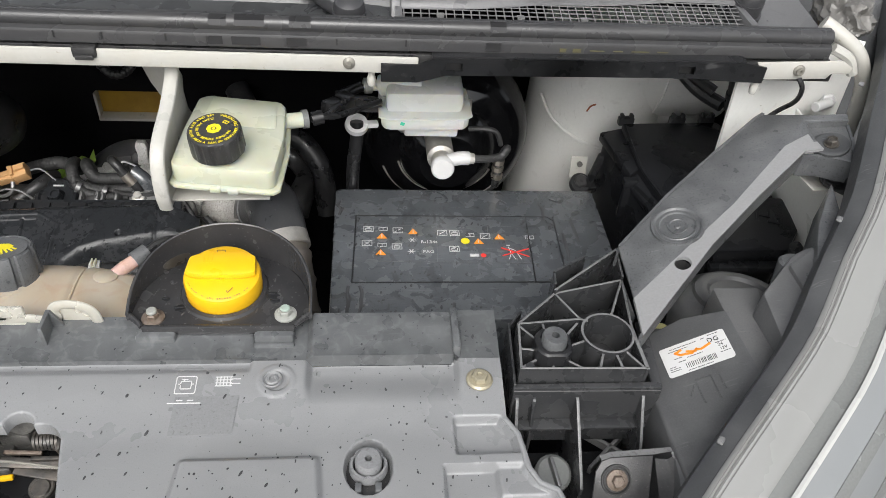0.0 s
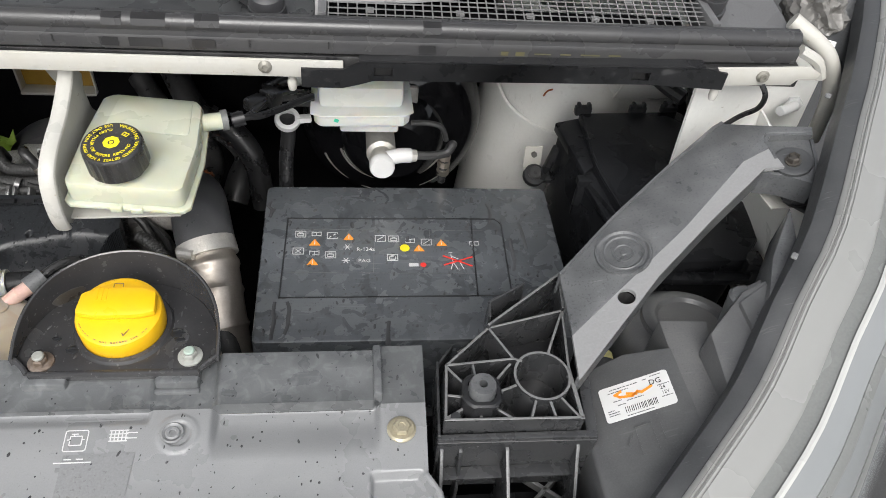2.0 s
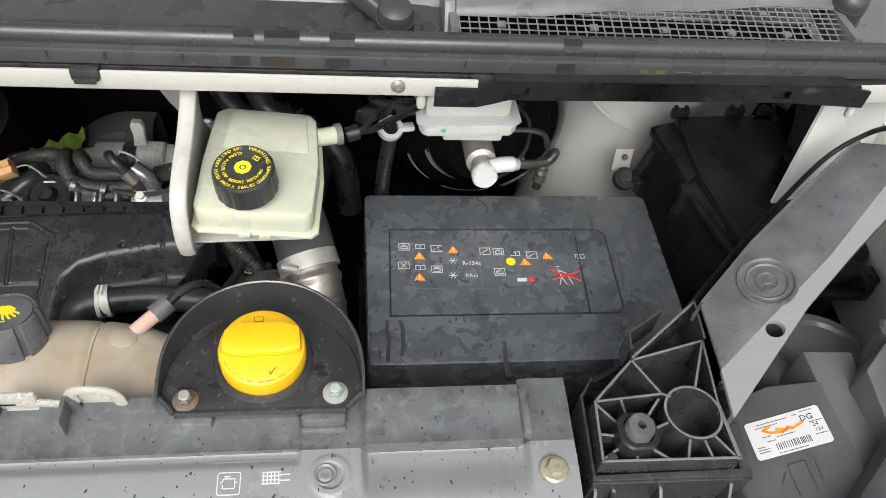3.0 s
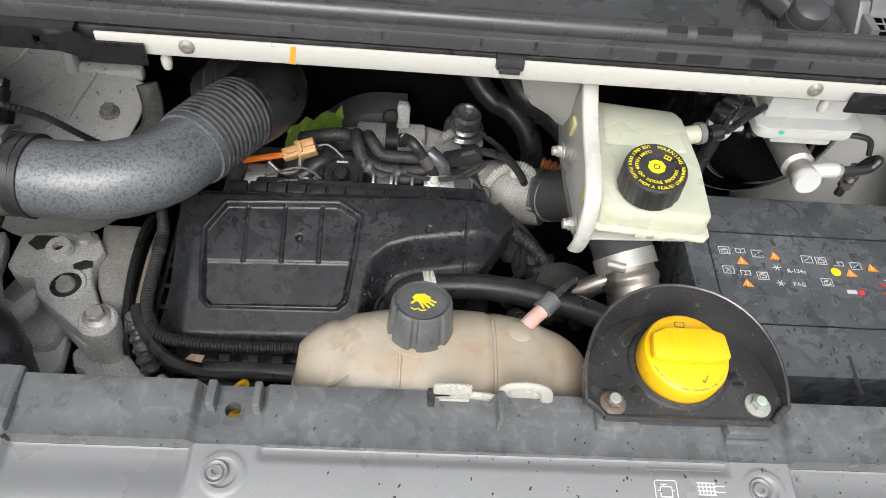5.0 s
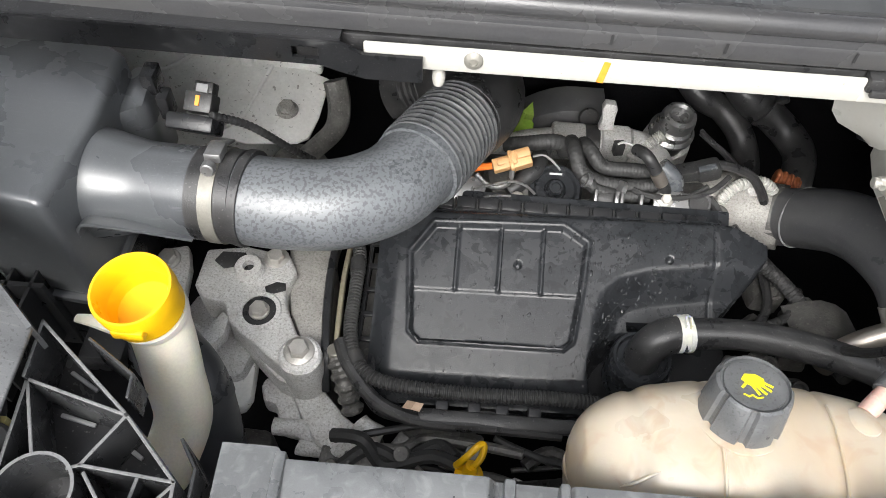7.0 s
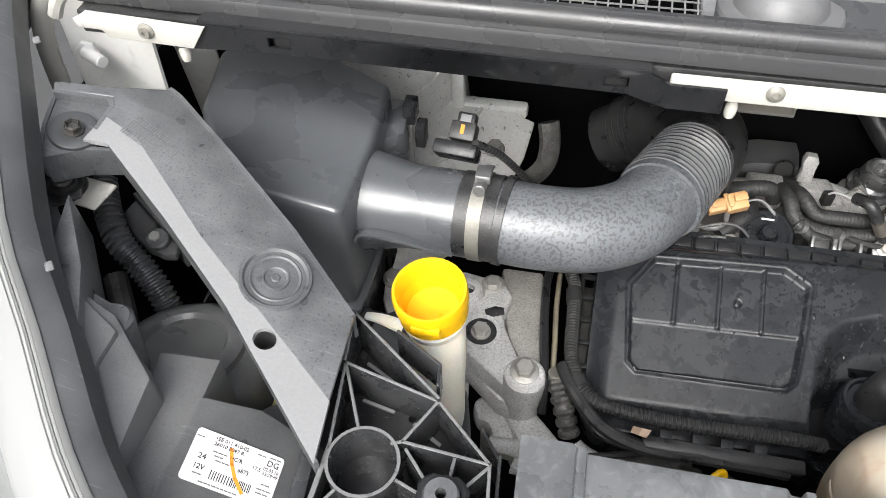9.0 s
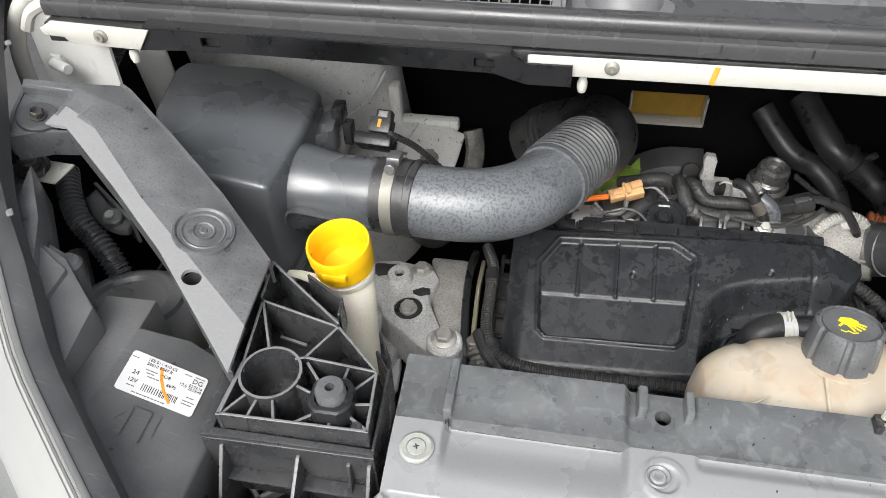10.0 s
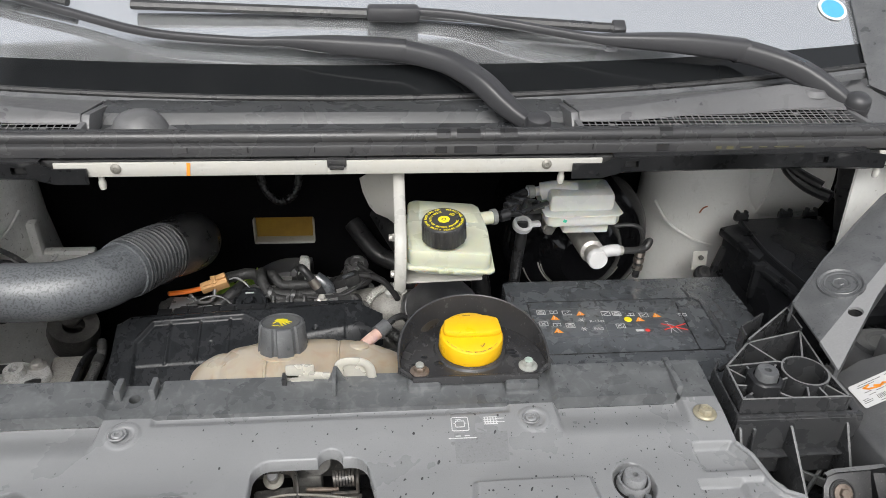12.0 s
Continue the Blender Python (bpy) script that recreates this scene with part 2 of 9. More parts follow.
    "turbo": material("dull_black_turbo_hose", (0.075, 0.076, 0.08), 0.4, stain=(25, 0.5, (0.13, 0.13, 0.13)), bump=(700, 0.08), speck=(300, 0.4, (0.17, 0.17, 0.17), 0.66)),
    "valve": material("dull_grey_valve_metal", (0.3, 0.3, 0.3), 0.32, 0.7, stain=(60, 0.5, (0.18, 0.175, 0.17)), bump=(400, 0.08)),
    "stubby": material("rust_orange_rubber", (0.3, 0.09, 0.03), 0.5, stain=(60, 0.4, (0.18, 0.06, 0.03)), bump=(300, 0.1)),
    "worn": material("bare_worn_metal", (0.24, 0.23, 0.2), 0.5, 0.3, stain=(60, 0.5, (0.2, 0.19, 0.17)), bump=(300, 0.1)),
    "clipyellow": material("yellowed_clip_plastic", (0.6, 0.55, 0.25), 0.4, bump=(300, 0.04)),
    "loom": material("dusty_loom_plastic", (0.036, 0.036, 0.036), 0.48, stain=(60, 0.5, (0.06, 0.06, 0.059)), bump=(700, 0.06), grain=(500, 0.3), speck=(300, 0.4, (0.14, 0.137, 0.13), 0.67), spec=0.3),
    "bellows": material("grey_rubber_bellows", (0.075, 0.078, 0.082), 0.32, stain=(40, 0.5, (0.12, 0.122, 0.125)), bump=(700, 0.06), spec=0.7),
    "frost": material("frosted_lens_rim", (0.42, 0.425, 0.41), 0.25, coat=0.3, bump=None, grain=(40, 0.05)),
    "beam": material("dusty_beam_plastic", (0.115, 0.116, 0.117), 0.42, stain=(24, 0.5, (0.165, 0.165, 0.163)), bump=(900, 0.04), grain=(600, 0.25), speck=(400, 0.35, (0.055, 0.055, 0.055), 0.64), scuff=(0.25, (0.23, 0.23, 0.228))),
    "fuse": material("black_fuse_box_plastic", (0.011, 0.0115, 0.013), 0.3, stain=(14, 0.45, (0.03, 0.031, 0.034)), bump=(900, 0.05), speck=(300, 0.3, (0.08, 0.08, 0.08), 0.69), spec=0.25, scuff=(0.2, (0.06, 0.061, 0.063))),
    "cream": material("cream_tower_paint", (0.86, 0.86, 0.83), 0.38, stain=(14, 0.4, (0.79, 0.785, 0.74)), bump=(150, 0.05), grain=(200, 0.05), speck=(160, 0.5, (0.4, 0.36, 0.3), 0.72), scuff=(0.2, (0.6, 0.58, 0.54))),
    "dull": material("dull_cover_patch", (0.2, 0.203, 0.208), 0.4, grain=(500, 0.2), bump=(900, 0.04), speck=(300, 0.4, (0.08, 0.08, 0.08), 0.62)),
    "trayplastic": material("wet_black_tray_plastic", (0.032, 0.032, 0.034), 0.2, stain=(30, 0.5, (0.06, 0.059, 0.058)), bump=(900, 0.04), coat=0.2, spec=0.5, speck=(300, 0.5, (0.15, 0.15, 0.15), 0.67)),
    "film": material("clear_film_label", (0.225, 0.228, 0.233), 0.22, bump=None, grain=(300, 0.15)),
    "patina": material("pale_green_corrosion", (0.36, 0.46, 0.4), 0.5, bump=(400, 0.1), stain=(150, 0.5, (0.32, 0.34, 0.31))),
    "hose_dark": material("blue_black_hose_rubber", (0.05, 0.053, 0.058), 0.34, bump=(500, 0.05), stain=(40, 0.5, (0.085, 0.088, 0.093)), spec=0.7),
    # pale edge colour: scuffing, and on rib tops a painted highlight too
    "ribtop": material("worn_lit_edge", (0.16, 0.161, 0.162), 0.4, bump=(900, 0.05), grain=(600, 0.3), speck=(300, 0.5, (0.05, 0.05, 0.05), 0.6)),
    "milky": material("milky_clip_plastic", (0.78, 0.76, 0.68), 0.3, bump=None, trans=0.55, grain=(200, 0.08)),
    "faint_ink": material("faded_grey_ink", (0.13, 0.13, 0.135), 0.6, bump=None, grain=(900, 0.5)),
    "brass": material("yellowed_zinc", (0.42, 0.38, 0.28), 0.4, 0.4, bump=(400, 0.06), stain=(150, 0.5, (0.28, 0.25, 0.17))),
    "foot": material("dull_black_foot_bracket", (0.045, 0.045, 0.047), 0.42, bump=(600, 0.08), grain=(500, 0.4), stain=(60, 0.5, (0.09, 0.089, 0.086)), speck=(260, 0.5, (0.15, 0.148, 0.14), 0.66)),
    "bead": material("clear_water_bead", (0.02, 0.021, 0.023), 0.1, bump=None, spec=0.6),
    "strip": material("scuffed_wing_strip", (0.05, 0.052, 0.055), 0.46, stain=(24, 0.6, (0.095, 0.097, 0.1)), bump=(1200, 0.03), grain=(600, 0.2), scuff=(0.25, (0.18, 0.182, 0.185))),
    "wetseal": material("wet_seal_rubber", (0.025, 0.025, 0.026), 0.22, bump=None, spec=0.5),
    "newhose": material("clean_black_hose", (0.013, 0.013, 0.014), 0.32, stain=(40, 0.4, (0.03, 0.03, 0.03)), bump=(700, 0.04)),
    "milk": material("milky_white_plastic", (0.68, 0.69, 0.66), 0.3, stain=(20, 0.4, (0.6, 0.6, 0.55)), bump=(200, 0.02), sub=0.5, grain=(60, 0.05)),
    "castdark": material("grimy_cast_metal", (0.42, 0.408, 0.38), 0.55, 0.15, grain=(420, 0.45), stain=(35, 0.55, (0.25, 0.24, 0.22)), bump=(420, 0.5), speck=(380, 0.5, (0.18, 0.17, 0.155), 0.52, 0.14)),
    "beadline": material("grey_paint_line", (0.135, 0.136, 0.132), 0.4, bump=None, grain=(60, 0.15)),
    "cowldark": material("wet_dark_cowl_plastic", (0.052, 0.054, 0.056), 0.3, film=(20, 0.55, 0.4, (0.028, 0.029, 0.031)), stain=(12, 0.5, (0.062, 0.064, 0.066)), bump=(1200, 0.03), spec=0.5),
    "gloss": material("glossy_black_servo_paint", (0.007, 0.007, 0.008), 0.1, bump=None, spec=0.5, stain=(20, 0.3, (0.012, 0.012, 0.013))),
    "sticker": material("blue_sticker", (0.08, 0.36, 0.62), 0.4, bump=None),
}

# ---- shape helpers ----
ORIGIN = {}


def thing(name, at, label, category, group="", kind=""):
    ob = new(name)
    ob.location, ob.empty_display_size = at, 0.02
    ORIGIN[ob.name] = Vector(at)
    return tagged(ob, label, category, group, kind)


def part(name, bm, mat, parent=None, label="", angle=35):
    """Links a bmesh as one mesh object under a thing or a part; the bmesh is in world metres."""
    base = ORIGIN[parent.name] if parent else Vector()
    if parent:
        bmesh.ops.translate(bm, vec=-base, verts=bm.verts)
    bmesh.ops.recalc_face_normals(bm, faces=bm.faces)
    me = bpy.data.meshes.new(name)
    bm.to_mesh(me)
    bm.free()
    me.materials.append(M[mat])
    me.polygons.foreach_set("use_smooth", [True] * len(me.polygons))
    me.set_sharp_from_angle(angle=radians(angle))
    ob = new(name, me)
    ob.parent = parent
    ORIGIN[ob.name] = base
    return tagged(ob, label)


def solo(name, bm, mat, label, category, group="", kind="", angle=35):
    return tagged(part(name, bm, mat, None, "", angle), label, category, group, kind)


def join(*bms):
    """Several bmeshes as one."""
    first = bms[0]
    for other in bms[1:]:
        me = bpy.data.meshes.new("tmp")
        other.to_mesh(me)
        other.free()
        first.from_mesh(me)
        bpy.data.meshes.remove(me)
    return first


def moved(bm, m):
    bmesh.ops.transform(bm, matrix=m, verts=bm.verts)
    return bm


def mirror(bm, s):
    if s < 0:
        bmesh.ops.scale(bm, vec=(-1, 1, 1), verts=bm.verts)
    return bm


def bevelled(bm, b, seg=2, sharp=40):
    if b:
        edges = [e for e in bm.edges if len(e.link_faces) == 2 and e.calc_face_angle(0) > radians(sharp)]
        bmesh.ops.bevel(bm, geom=edges, offset=b, segments=seg, affect="EDGES", profile=0.5, clamp_overlap=True)
    return bm


def box(x0, x1, y0, y1, z0, z1, b=0.002, seg=2):
    bm = bmesh.new()
    bmesh.ops.create_cube(bm, size=1)
    bmesh.ops.transform(bm, matrix=Matrix.LocRotScale(((x0 + x1) / 2, (y0 + y1) / 2, (z0 + z1) / 2), None, (abs(x1 - x0), abs(y1 - y0), abs(z1 - z0))), verts=bm.verts)
    return bevelled(bm, b, seg)


def obox(at, size, rot=(0, 0, 0), b=0.002):
    """A box of that size, turned by degrees, centred at a place."""
    return moved(box(-size[0] / 2, size[0] / 2, -size[1] / 2, size[1] / 2, -size[2] / 2, size[2] / 2, b), pose(*at, *rot))


def prism(outline, lo, hi, axis="z", b=0.0, holes=(), height=None):
    """An outline of 2D points, extruded along an axis; height(x, y) lifts the points of a z prism."""
    bm = bmesh.new()

    def put(p, h):
        if axis == "z":
            return (p[0], p[1], h + (height(*p) if height else 0))
        return (h, p[0], p[1]) if axis == "x" else (p[0], h, p[1])

    bottom = [bm.verts.new(put(p, lo)) for p in outline]
    top = [bm.verts.new(put(p, hi)) for p in outline]
    bm.faces.new(bottom)
    bm.faces.new(top)
    for i in range(len(outline)):
        j = (i + 1) % len(outline)
        bm.faces.new((bottom[i], bottom[j], top[j], top[i]))
    bmesh.ops.recalc_face_normals(bm, faces=bm.faces)
    return bevelled(bm, b)


def smoothed(pts, n=6):
    """A smooth line of points through those given."""
    ps = [Vector(p) for p in pts]
    if len(ps) < 3:
        return [ps[0].lerp(ps[-1], i / n) for i in range(n + 1)]
    out = []
    for i in range(len(ps) - 1):
        a, b, c, d = ps[max(i - 1, 0)], ps[i], ps[i + 1], ps[min(i + 2, len(ps) - 1)]
        for k in range(n):
            u = k / n
            out.append(0.5 * (2 * b + (c - a) * u + (2 * a - 5 * b + 4 * c - d) * u * u + (3 * b - a - 3 * c + d) * u ** 3))
    return out + [ps[-1]]


def tube(pts, r, n=10, steps=6, squash=1.0, caps=True, boxy=1.0):
    """A tube along a smooth line. r: a radius, or a function of the share of the way; boxy below 1 squares its section."""
    line = smoothed(pts, steps)
    bm = bmesh.new()
    rings = []
    side = None
    for i, p in enumerate(line):
        way = (line[min(i + 1, len(line) - 1)] - line[max(i - 1, 0)]).normalized()
        if side is None:
            side = way.cross(Vector((0, 0, 1)))
            if side.length < 0.1:
                side = way.cross(Vector((1, 0, 0)))
        side = (side - way * side.dot(way)).normalized()
        up = side.cross(way)
        rad = r(i / (len(line) - 1)) if callable(r) else r
        rings.append([bm.verts.new(p + rad * (math.copysign(abs(math.cos(a)) ** boxy, math.cos(a)) * side + squash * math.copysign(abs(math.sin(a)) ** boxy, math.sin(a)) * up)) for a in (2 * math.pi * k / n for k in range(n))])
    for a, b in zip(rings, rings[1:]):
        for k in range(n):
            bm.faces.new((a[k], a[(k + 1) % n], b[(k + 1) % n], b[k]))
    if caps:
        bm.faces.new(rings[0])
        bm.faces.new(rings[-1])
    return bm


def lathe(profile, at, axis=(0, 0, 1), n=24, wobble=None):
    """A turned shape: (radius, height) pairs round an axis through a place. wobble(angle, index) scales a radius."""
    bm = bmesh.new()
    rings = []
    for i, (r, h) in enumerate(profile):
        if r < 1e-6:
            rings.append([bm.verts.new((0, 0, h))])
        else:
            rings.append([bm.verts.new((r * (wobble(a, i) if wobble else 1) * math.cos(a), r * (wobble(a, i) if wobble else 1) * math.sin(a), h)) for a in (2 * math.pi * k / n for k in range(n))])
    for a, b in zip(rings, rings[1:]):
        for k in range(n):
            if len(a) == 1 and len(b) == 1:
                continue
            if len(a) == 1:
                bm.faces.new((a[0], b[k], b[(k + 1) % n]))
            elif len(b) == 1:
                bm.faces.new((a[k], a[(k + 1) % n], b[0]))
            else:
                bm.faces.new((a[k], a[(k + 1) % n], b[(k + 1) % n], b[k]))
    turn = Vector((0, 0, 1)).rotation_difference(Vector(axis)).to_matrix().to_4x4()
    return moved(bm, Matrix.Translation(at) @ turn)


def disc(r, h, at, axis=(0, 0, 1), n=24, b=0.001):
    """A short cylinder with softened rims, from at along the axis."""
    return lathe([(0, 0), (r - b, 0), (r, b), (r, h - b), (r - b, h), (0, h)], at, axis, n)


def bolt_parts(parent, at, r, axis=(0, 0, 1), mat="steel", washer=1.7, label=""):
    """A hex head on a flange, as one mesh under a thing."""
    a = Vector(at)
    w = Vector(axis).normalized()
    bm = lathe([(0, 0), (r * washer, 0), (r * washer, r * 0.25), (r * 1.15, r * 0.45), (0, r * 0.45)], a, axis, 20)
    bm = join(bm, lathe([(r, r * 0.3), (r, r * 1.05), (r * 0.85, r * 1.2), (0, r * 1.2)], a, axis, 6))
    return part("bolt", bm, mat, parent, label)


def loft(rows, closed=False):
    """A skin over rows of points; closed joins each row's end to its start."""
    bm = bmesh.new()
    vs = [[bm.verts.new(p) for p in row] for row in rows]
    n = len(rows[0])
    for a, b in zip(vs, vs[1:]):
        for k in range(n if closed else n - 1):
            bm.faces.new((a[k], a[(k + 1) % n], b[(k + 1) % n], b[k]))
    if closed:
        bm.faces.new(vs[0])
        bm.faces.new(vs[-1])
    return bm


def sheet(rows, thick):
    """A skin with thickness, grown against its normals."""
    bm = loft(rows)
    bmesh.ops.recalc_face_normals(bm, faces=bm.faces)
    if sum(f.normal.z for f in bm.faces) < 0:
        bmesh.ops.reverse_faces(bm, faces=bm.faces)
    bmesh.ops.solidify(bm, geom=bm.faces[:], thickness=thick)
    return bm


def lettering(words, size, m, extrude=0.0002):
    """Words as a mesh, centred, lying in the plane of m."""
    cu = bpy.data.curves.new("letters", "FONT")
    cu.body, cu.size, cu.extrude, cu.align_x, cu.align_y = words, size, extrude, "CENTER", "CENTER"
    cu.resolution_u = 2
    ob = new("letters", cu)
    bpy.context.view_layer.update()
    me = bpy.data.meshes.new_from_object(ob.evaluated_get(bpy.context.evaluated_depsgraph_get()))
    bm = bmesh.new()
    bm.from_mesh(me)
    bpy.data.objects.remove(ob)
    bpy.data.curves.remove(cu)
    bpy.data.meshes.remove(me)
    return moved(bm, m)


def ring_words(words, radius, size, m, start, span, inward=False):
    """Words round a circle in the plane of m; angles in degrees, clockwise, or the other way with the letters' tops inward."""
    out = []
    for i, ch in enumerate(words):
        if ch == " ":
            continue
        a = radians(start + (span if inward else -span) * i / max(1, len(words) - 1))
        out.append(lettering(ch, size, m @ Matrix.Translation((radius * math.cos(a), radius * math.sin(a), 0)) @ Matrix.Rotation(a + (math.pi / 2 if inward else -math.pi / 2), 4, "Z")))
    return join(*out)


def strokes(lines, w, m, h=0.0004):
    """Thin raised bars between 2D points, in the plane of m."""
    out = []
    for (x0, y0), (x1, y1) in lines:
        d = math.hypot(x1 - x0, y1 - y0)
        out.append(moved(box(-d / 2 - w / 2, d / 2 + w / 2, -w / 2, w / 2, 0, h, 0), m @ pose((x0 + x1) / 2, (y0 + y1) / 2, 0, 0, 0, math.degrees(math.atan2(y1 - y0, x1 - x0)))))
    return join(*out)


def step(a, b, v):
    """0 below a, 1 above b, smooth between."""
    u = min(1, max(0, (v - a) / (b - a)))
    return u * u * (3 - 2 * u)


def inside(x, y, x0, x1, y0, y1, soft=0.004):
    return step(x0 - soft, x0 + soft, x) * (1 - step(x1 - soft, x1 + soft, x)) * step(y0 - soft, y0 + soft, y) * (1 - step(y1 - soft, y1 + soft, y))


def frame_on(at, normal, up=(0, 1, 0)):
    """A plane's pose: z along the normal, y near up."""
    z = Vector(normal).normalized()
    x = Vector(up).cross(z).normalized()
    y = z.cross(x)
    m = Matrix((x, y, z)).transposed().to_4x4()
    m.translation = at
    return m


def rough(bm, amount, scale):
    """Pushes the points about, as in a rough sand casting."""
    for v in bm.verts:
        v.co += amount * noise.noise_vector(v.co * scale)
    return bm


def ribbed(pts, r, pitch, depth=0.12, n=10):
    """A corrugated conduit along a line."""
    line = smoothed(pts, 8)
    length = sum((b - a).length for a, b in zip(line, line[1:]))
    k = max(4, int(length / pitch))
    fine = []
    total, i, run = k * 4, 0, 0.0
    cum = [0.0]
    for a, b in zip(line, line[1:]):
        cum.append(cum[-1] + (b - a).length)
    for s in range(total + 1):
        d = length * s / total
        while i < len(cum) - 2 and cum[i + 1] < d:
            i += 1
        u = (d - cum[i]) / max(1e-9, cum[i + 1] - cum[i])
        fine.append(line[i].lerp(line[i + 1], u))
    out = tube_raw(fine, [r * (1 + depth * (1 if s % 4 in (1, 2) else -1)) for s in range(total + 1)], n)
    return out


def tube_raw(line, radii, n):
    bm = bmesh.new()
    rings, side = [], None
    for i, p in enumerate(line):
        way = (line[min(i + 1, len(line) - 1)] - line[max(i - 1, 0)]).normalized()
        if side is None:
            side = way.cross(Vector((0, 0, 1)))
            if side.length < 0.1:
                side = way.cross(Vector((1, 0, 0)))
        side = (side - way * side.dot(way)).normalized()
        up = side.cross(way)
        rings.append([bm.verts.new(p + radii[i] * (math.cos(a) * side + math.sin(a) * up)) for a in (2 * math.pi * k / n for k in range(n))])
    for a, b in zip(rings, rings[1:]):
        for k in range(n):
            bm.faces.new((a[k], a[(k + 1) % n], b[(k + 1) % n], b[k]))
    bm.faces.new(rings[0])
    bm.faces.new(rings[-1])
    return bm


def drops(count, seed, spot, r=(0.0008, 0.0026)):
    """Water drops as flat beads; spot(rng) gives a place and a normal, or None."""
    rng = random.Random(seed)
    out = bmesh.new()
    ico = [Vector((math.cos(a) * c, math.sin(a) * c, s)) for s, c in ((0, 1), (0.6, 0.8)) for a in (math.pi * k / 4 for k in range(8))] + [Vector((0, 0, 0.85))]
    for _ in range(count):
        got = spot(rng)
        if not got:
            continue
        at, normal = got
        rad = rng.uniform(*r) if rng.random() < 0.25 else rng.uniform(r[0], (r[0] + r[1]) / 2)
        m = frame_on(at, normal) @ Matrix.Rotation(rng.gauss(-0.22, 0.25), 4, "Z") @ Matrix.Diagonal((rad * rng.uniform(0.65, 0.95), rad * rng.choice((0.8, 0.9, 1.0, 1.2, 1.5, 2.2)), rad * 0.42, 1))
        vs = [out.verts.new(m @ v) for v in ico]
        for k in range(8):
            j = (k + 1) % 8
            out.faces.new((vs[k], vs[j], vs[8 + j], vs[8 + k]))
            out.faces.new((vs[8 + k], vs[8 + j], vs[16]))
    return out

# ---- setting ----
solo("ground", box(-40, 40, -40, 40, -0.1, 0.0, 0), "soil", "dark asphalt ground under the van", "ground", kind="structure")
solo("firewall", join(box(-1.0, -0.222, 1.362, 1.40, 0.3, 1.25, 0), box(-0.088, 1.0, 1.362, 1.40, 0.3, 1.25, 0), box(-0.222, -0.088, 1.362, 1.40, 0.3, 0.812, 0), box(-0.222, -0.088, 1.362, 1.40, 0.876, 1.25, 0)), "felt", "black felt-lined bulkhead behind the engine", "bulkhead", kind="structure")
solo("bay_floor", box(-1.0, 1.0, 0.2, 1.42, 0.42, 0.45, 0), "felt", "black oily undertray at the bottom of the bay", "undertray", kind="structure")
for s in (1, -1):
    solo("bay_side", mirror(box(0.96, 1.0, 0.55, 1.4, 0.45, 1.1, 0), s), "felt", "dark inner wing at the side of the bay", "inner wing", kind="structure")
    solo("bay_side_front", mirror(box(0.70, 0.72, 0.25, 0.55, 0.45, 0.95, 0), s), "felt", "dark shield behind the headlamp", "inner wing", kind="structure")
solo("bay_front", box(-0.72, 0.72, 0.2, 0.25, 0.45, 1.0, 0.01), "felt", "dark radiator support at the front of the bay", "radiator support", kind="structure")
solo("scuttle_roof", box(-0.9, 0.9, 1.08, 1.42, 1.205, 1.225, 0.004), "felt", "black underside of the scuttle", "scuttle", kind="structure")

# ---- front panel cover ----
EDGE = ((0.2, 0.545), (0.324, 0.531), (0.3275, 0.517), (0.337, 0.515), (0.342, 0.497), (0.364, 0.491), (0.372, 0.476), (0.387, 0.468), (0.424, 0.463), (0.441, 0.452), (0.6, 0.455))


def cover_edge(y):
    return float(np.interp(y, [e[0] for e in EDGE], [e[1] for e in EDGE]))


def cover_back(x):
    return 0.563 + 0.012 * step(0.405, 0.415, abs(x))


def cover_z(x, y):
    a = abs(x)
    z = 1.059 + 0.010 * step(0.42, 0.505, y)
    bay = step(0.254, 0.262, a) * (1 - step(0.404, 0.412, a))      # the stretches with a deep recess
    mid = 1 - step(0.198, 0.204, x if x > 0 else -x)               # the long middle rail
    rail = max(bay, mid)
    z += rail * step(0.5105, 0.5120, y) * (0.007 + 0.007 * step(0.510, 0.562, y))
    z -= bay * 0.011 * step(0.460, 0.502, y) * (y < 0.5125)
    z -= mid * 0.004 * step(0.495, 0.507, y)
    z += (1 - rail) * 0.004 * step(0.5, 0.56, y)
    # sunken tiles near the headlamps
    rim = cover_edge(y) - 0.0065
    z -= 0.010 * inside(a, y, 0.401, rim, 0.406, 0.444, 0.0024)
    z -= 0.012 * inside(a, y, 0.388, rim, 0.25, 0.393, 0.0024) * (1 - 0.6 * inside(a, y, 0.437, rim + 0.01, 0.362, 0.41, 0.0028))
    # raised pad, bolt bosses and clip pocket
    z += 0.0075 * inside(a, y, 0.15 - 0.1 * (0.405 - y), 0.272 + 0.1 * (0.405 - y), 0.22, 0.403, 0.004)
    d = math.hypot(a - 0.228, y - 0.487)
    z += 0.0012 * (1 - step(0.0165, 0.020, d)) - 0.0022 * (1 - step(0.0105, 0.0125, d))
    d = math.hypot(a - 0.318, (y - 0.394) * 0.78)
    z -= 0.012 * (1 - step(0.0195, 0.0225, d))
    return z


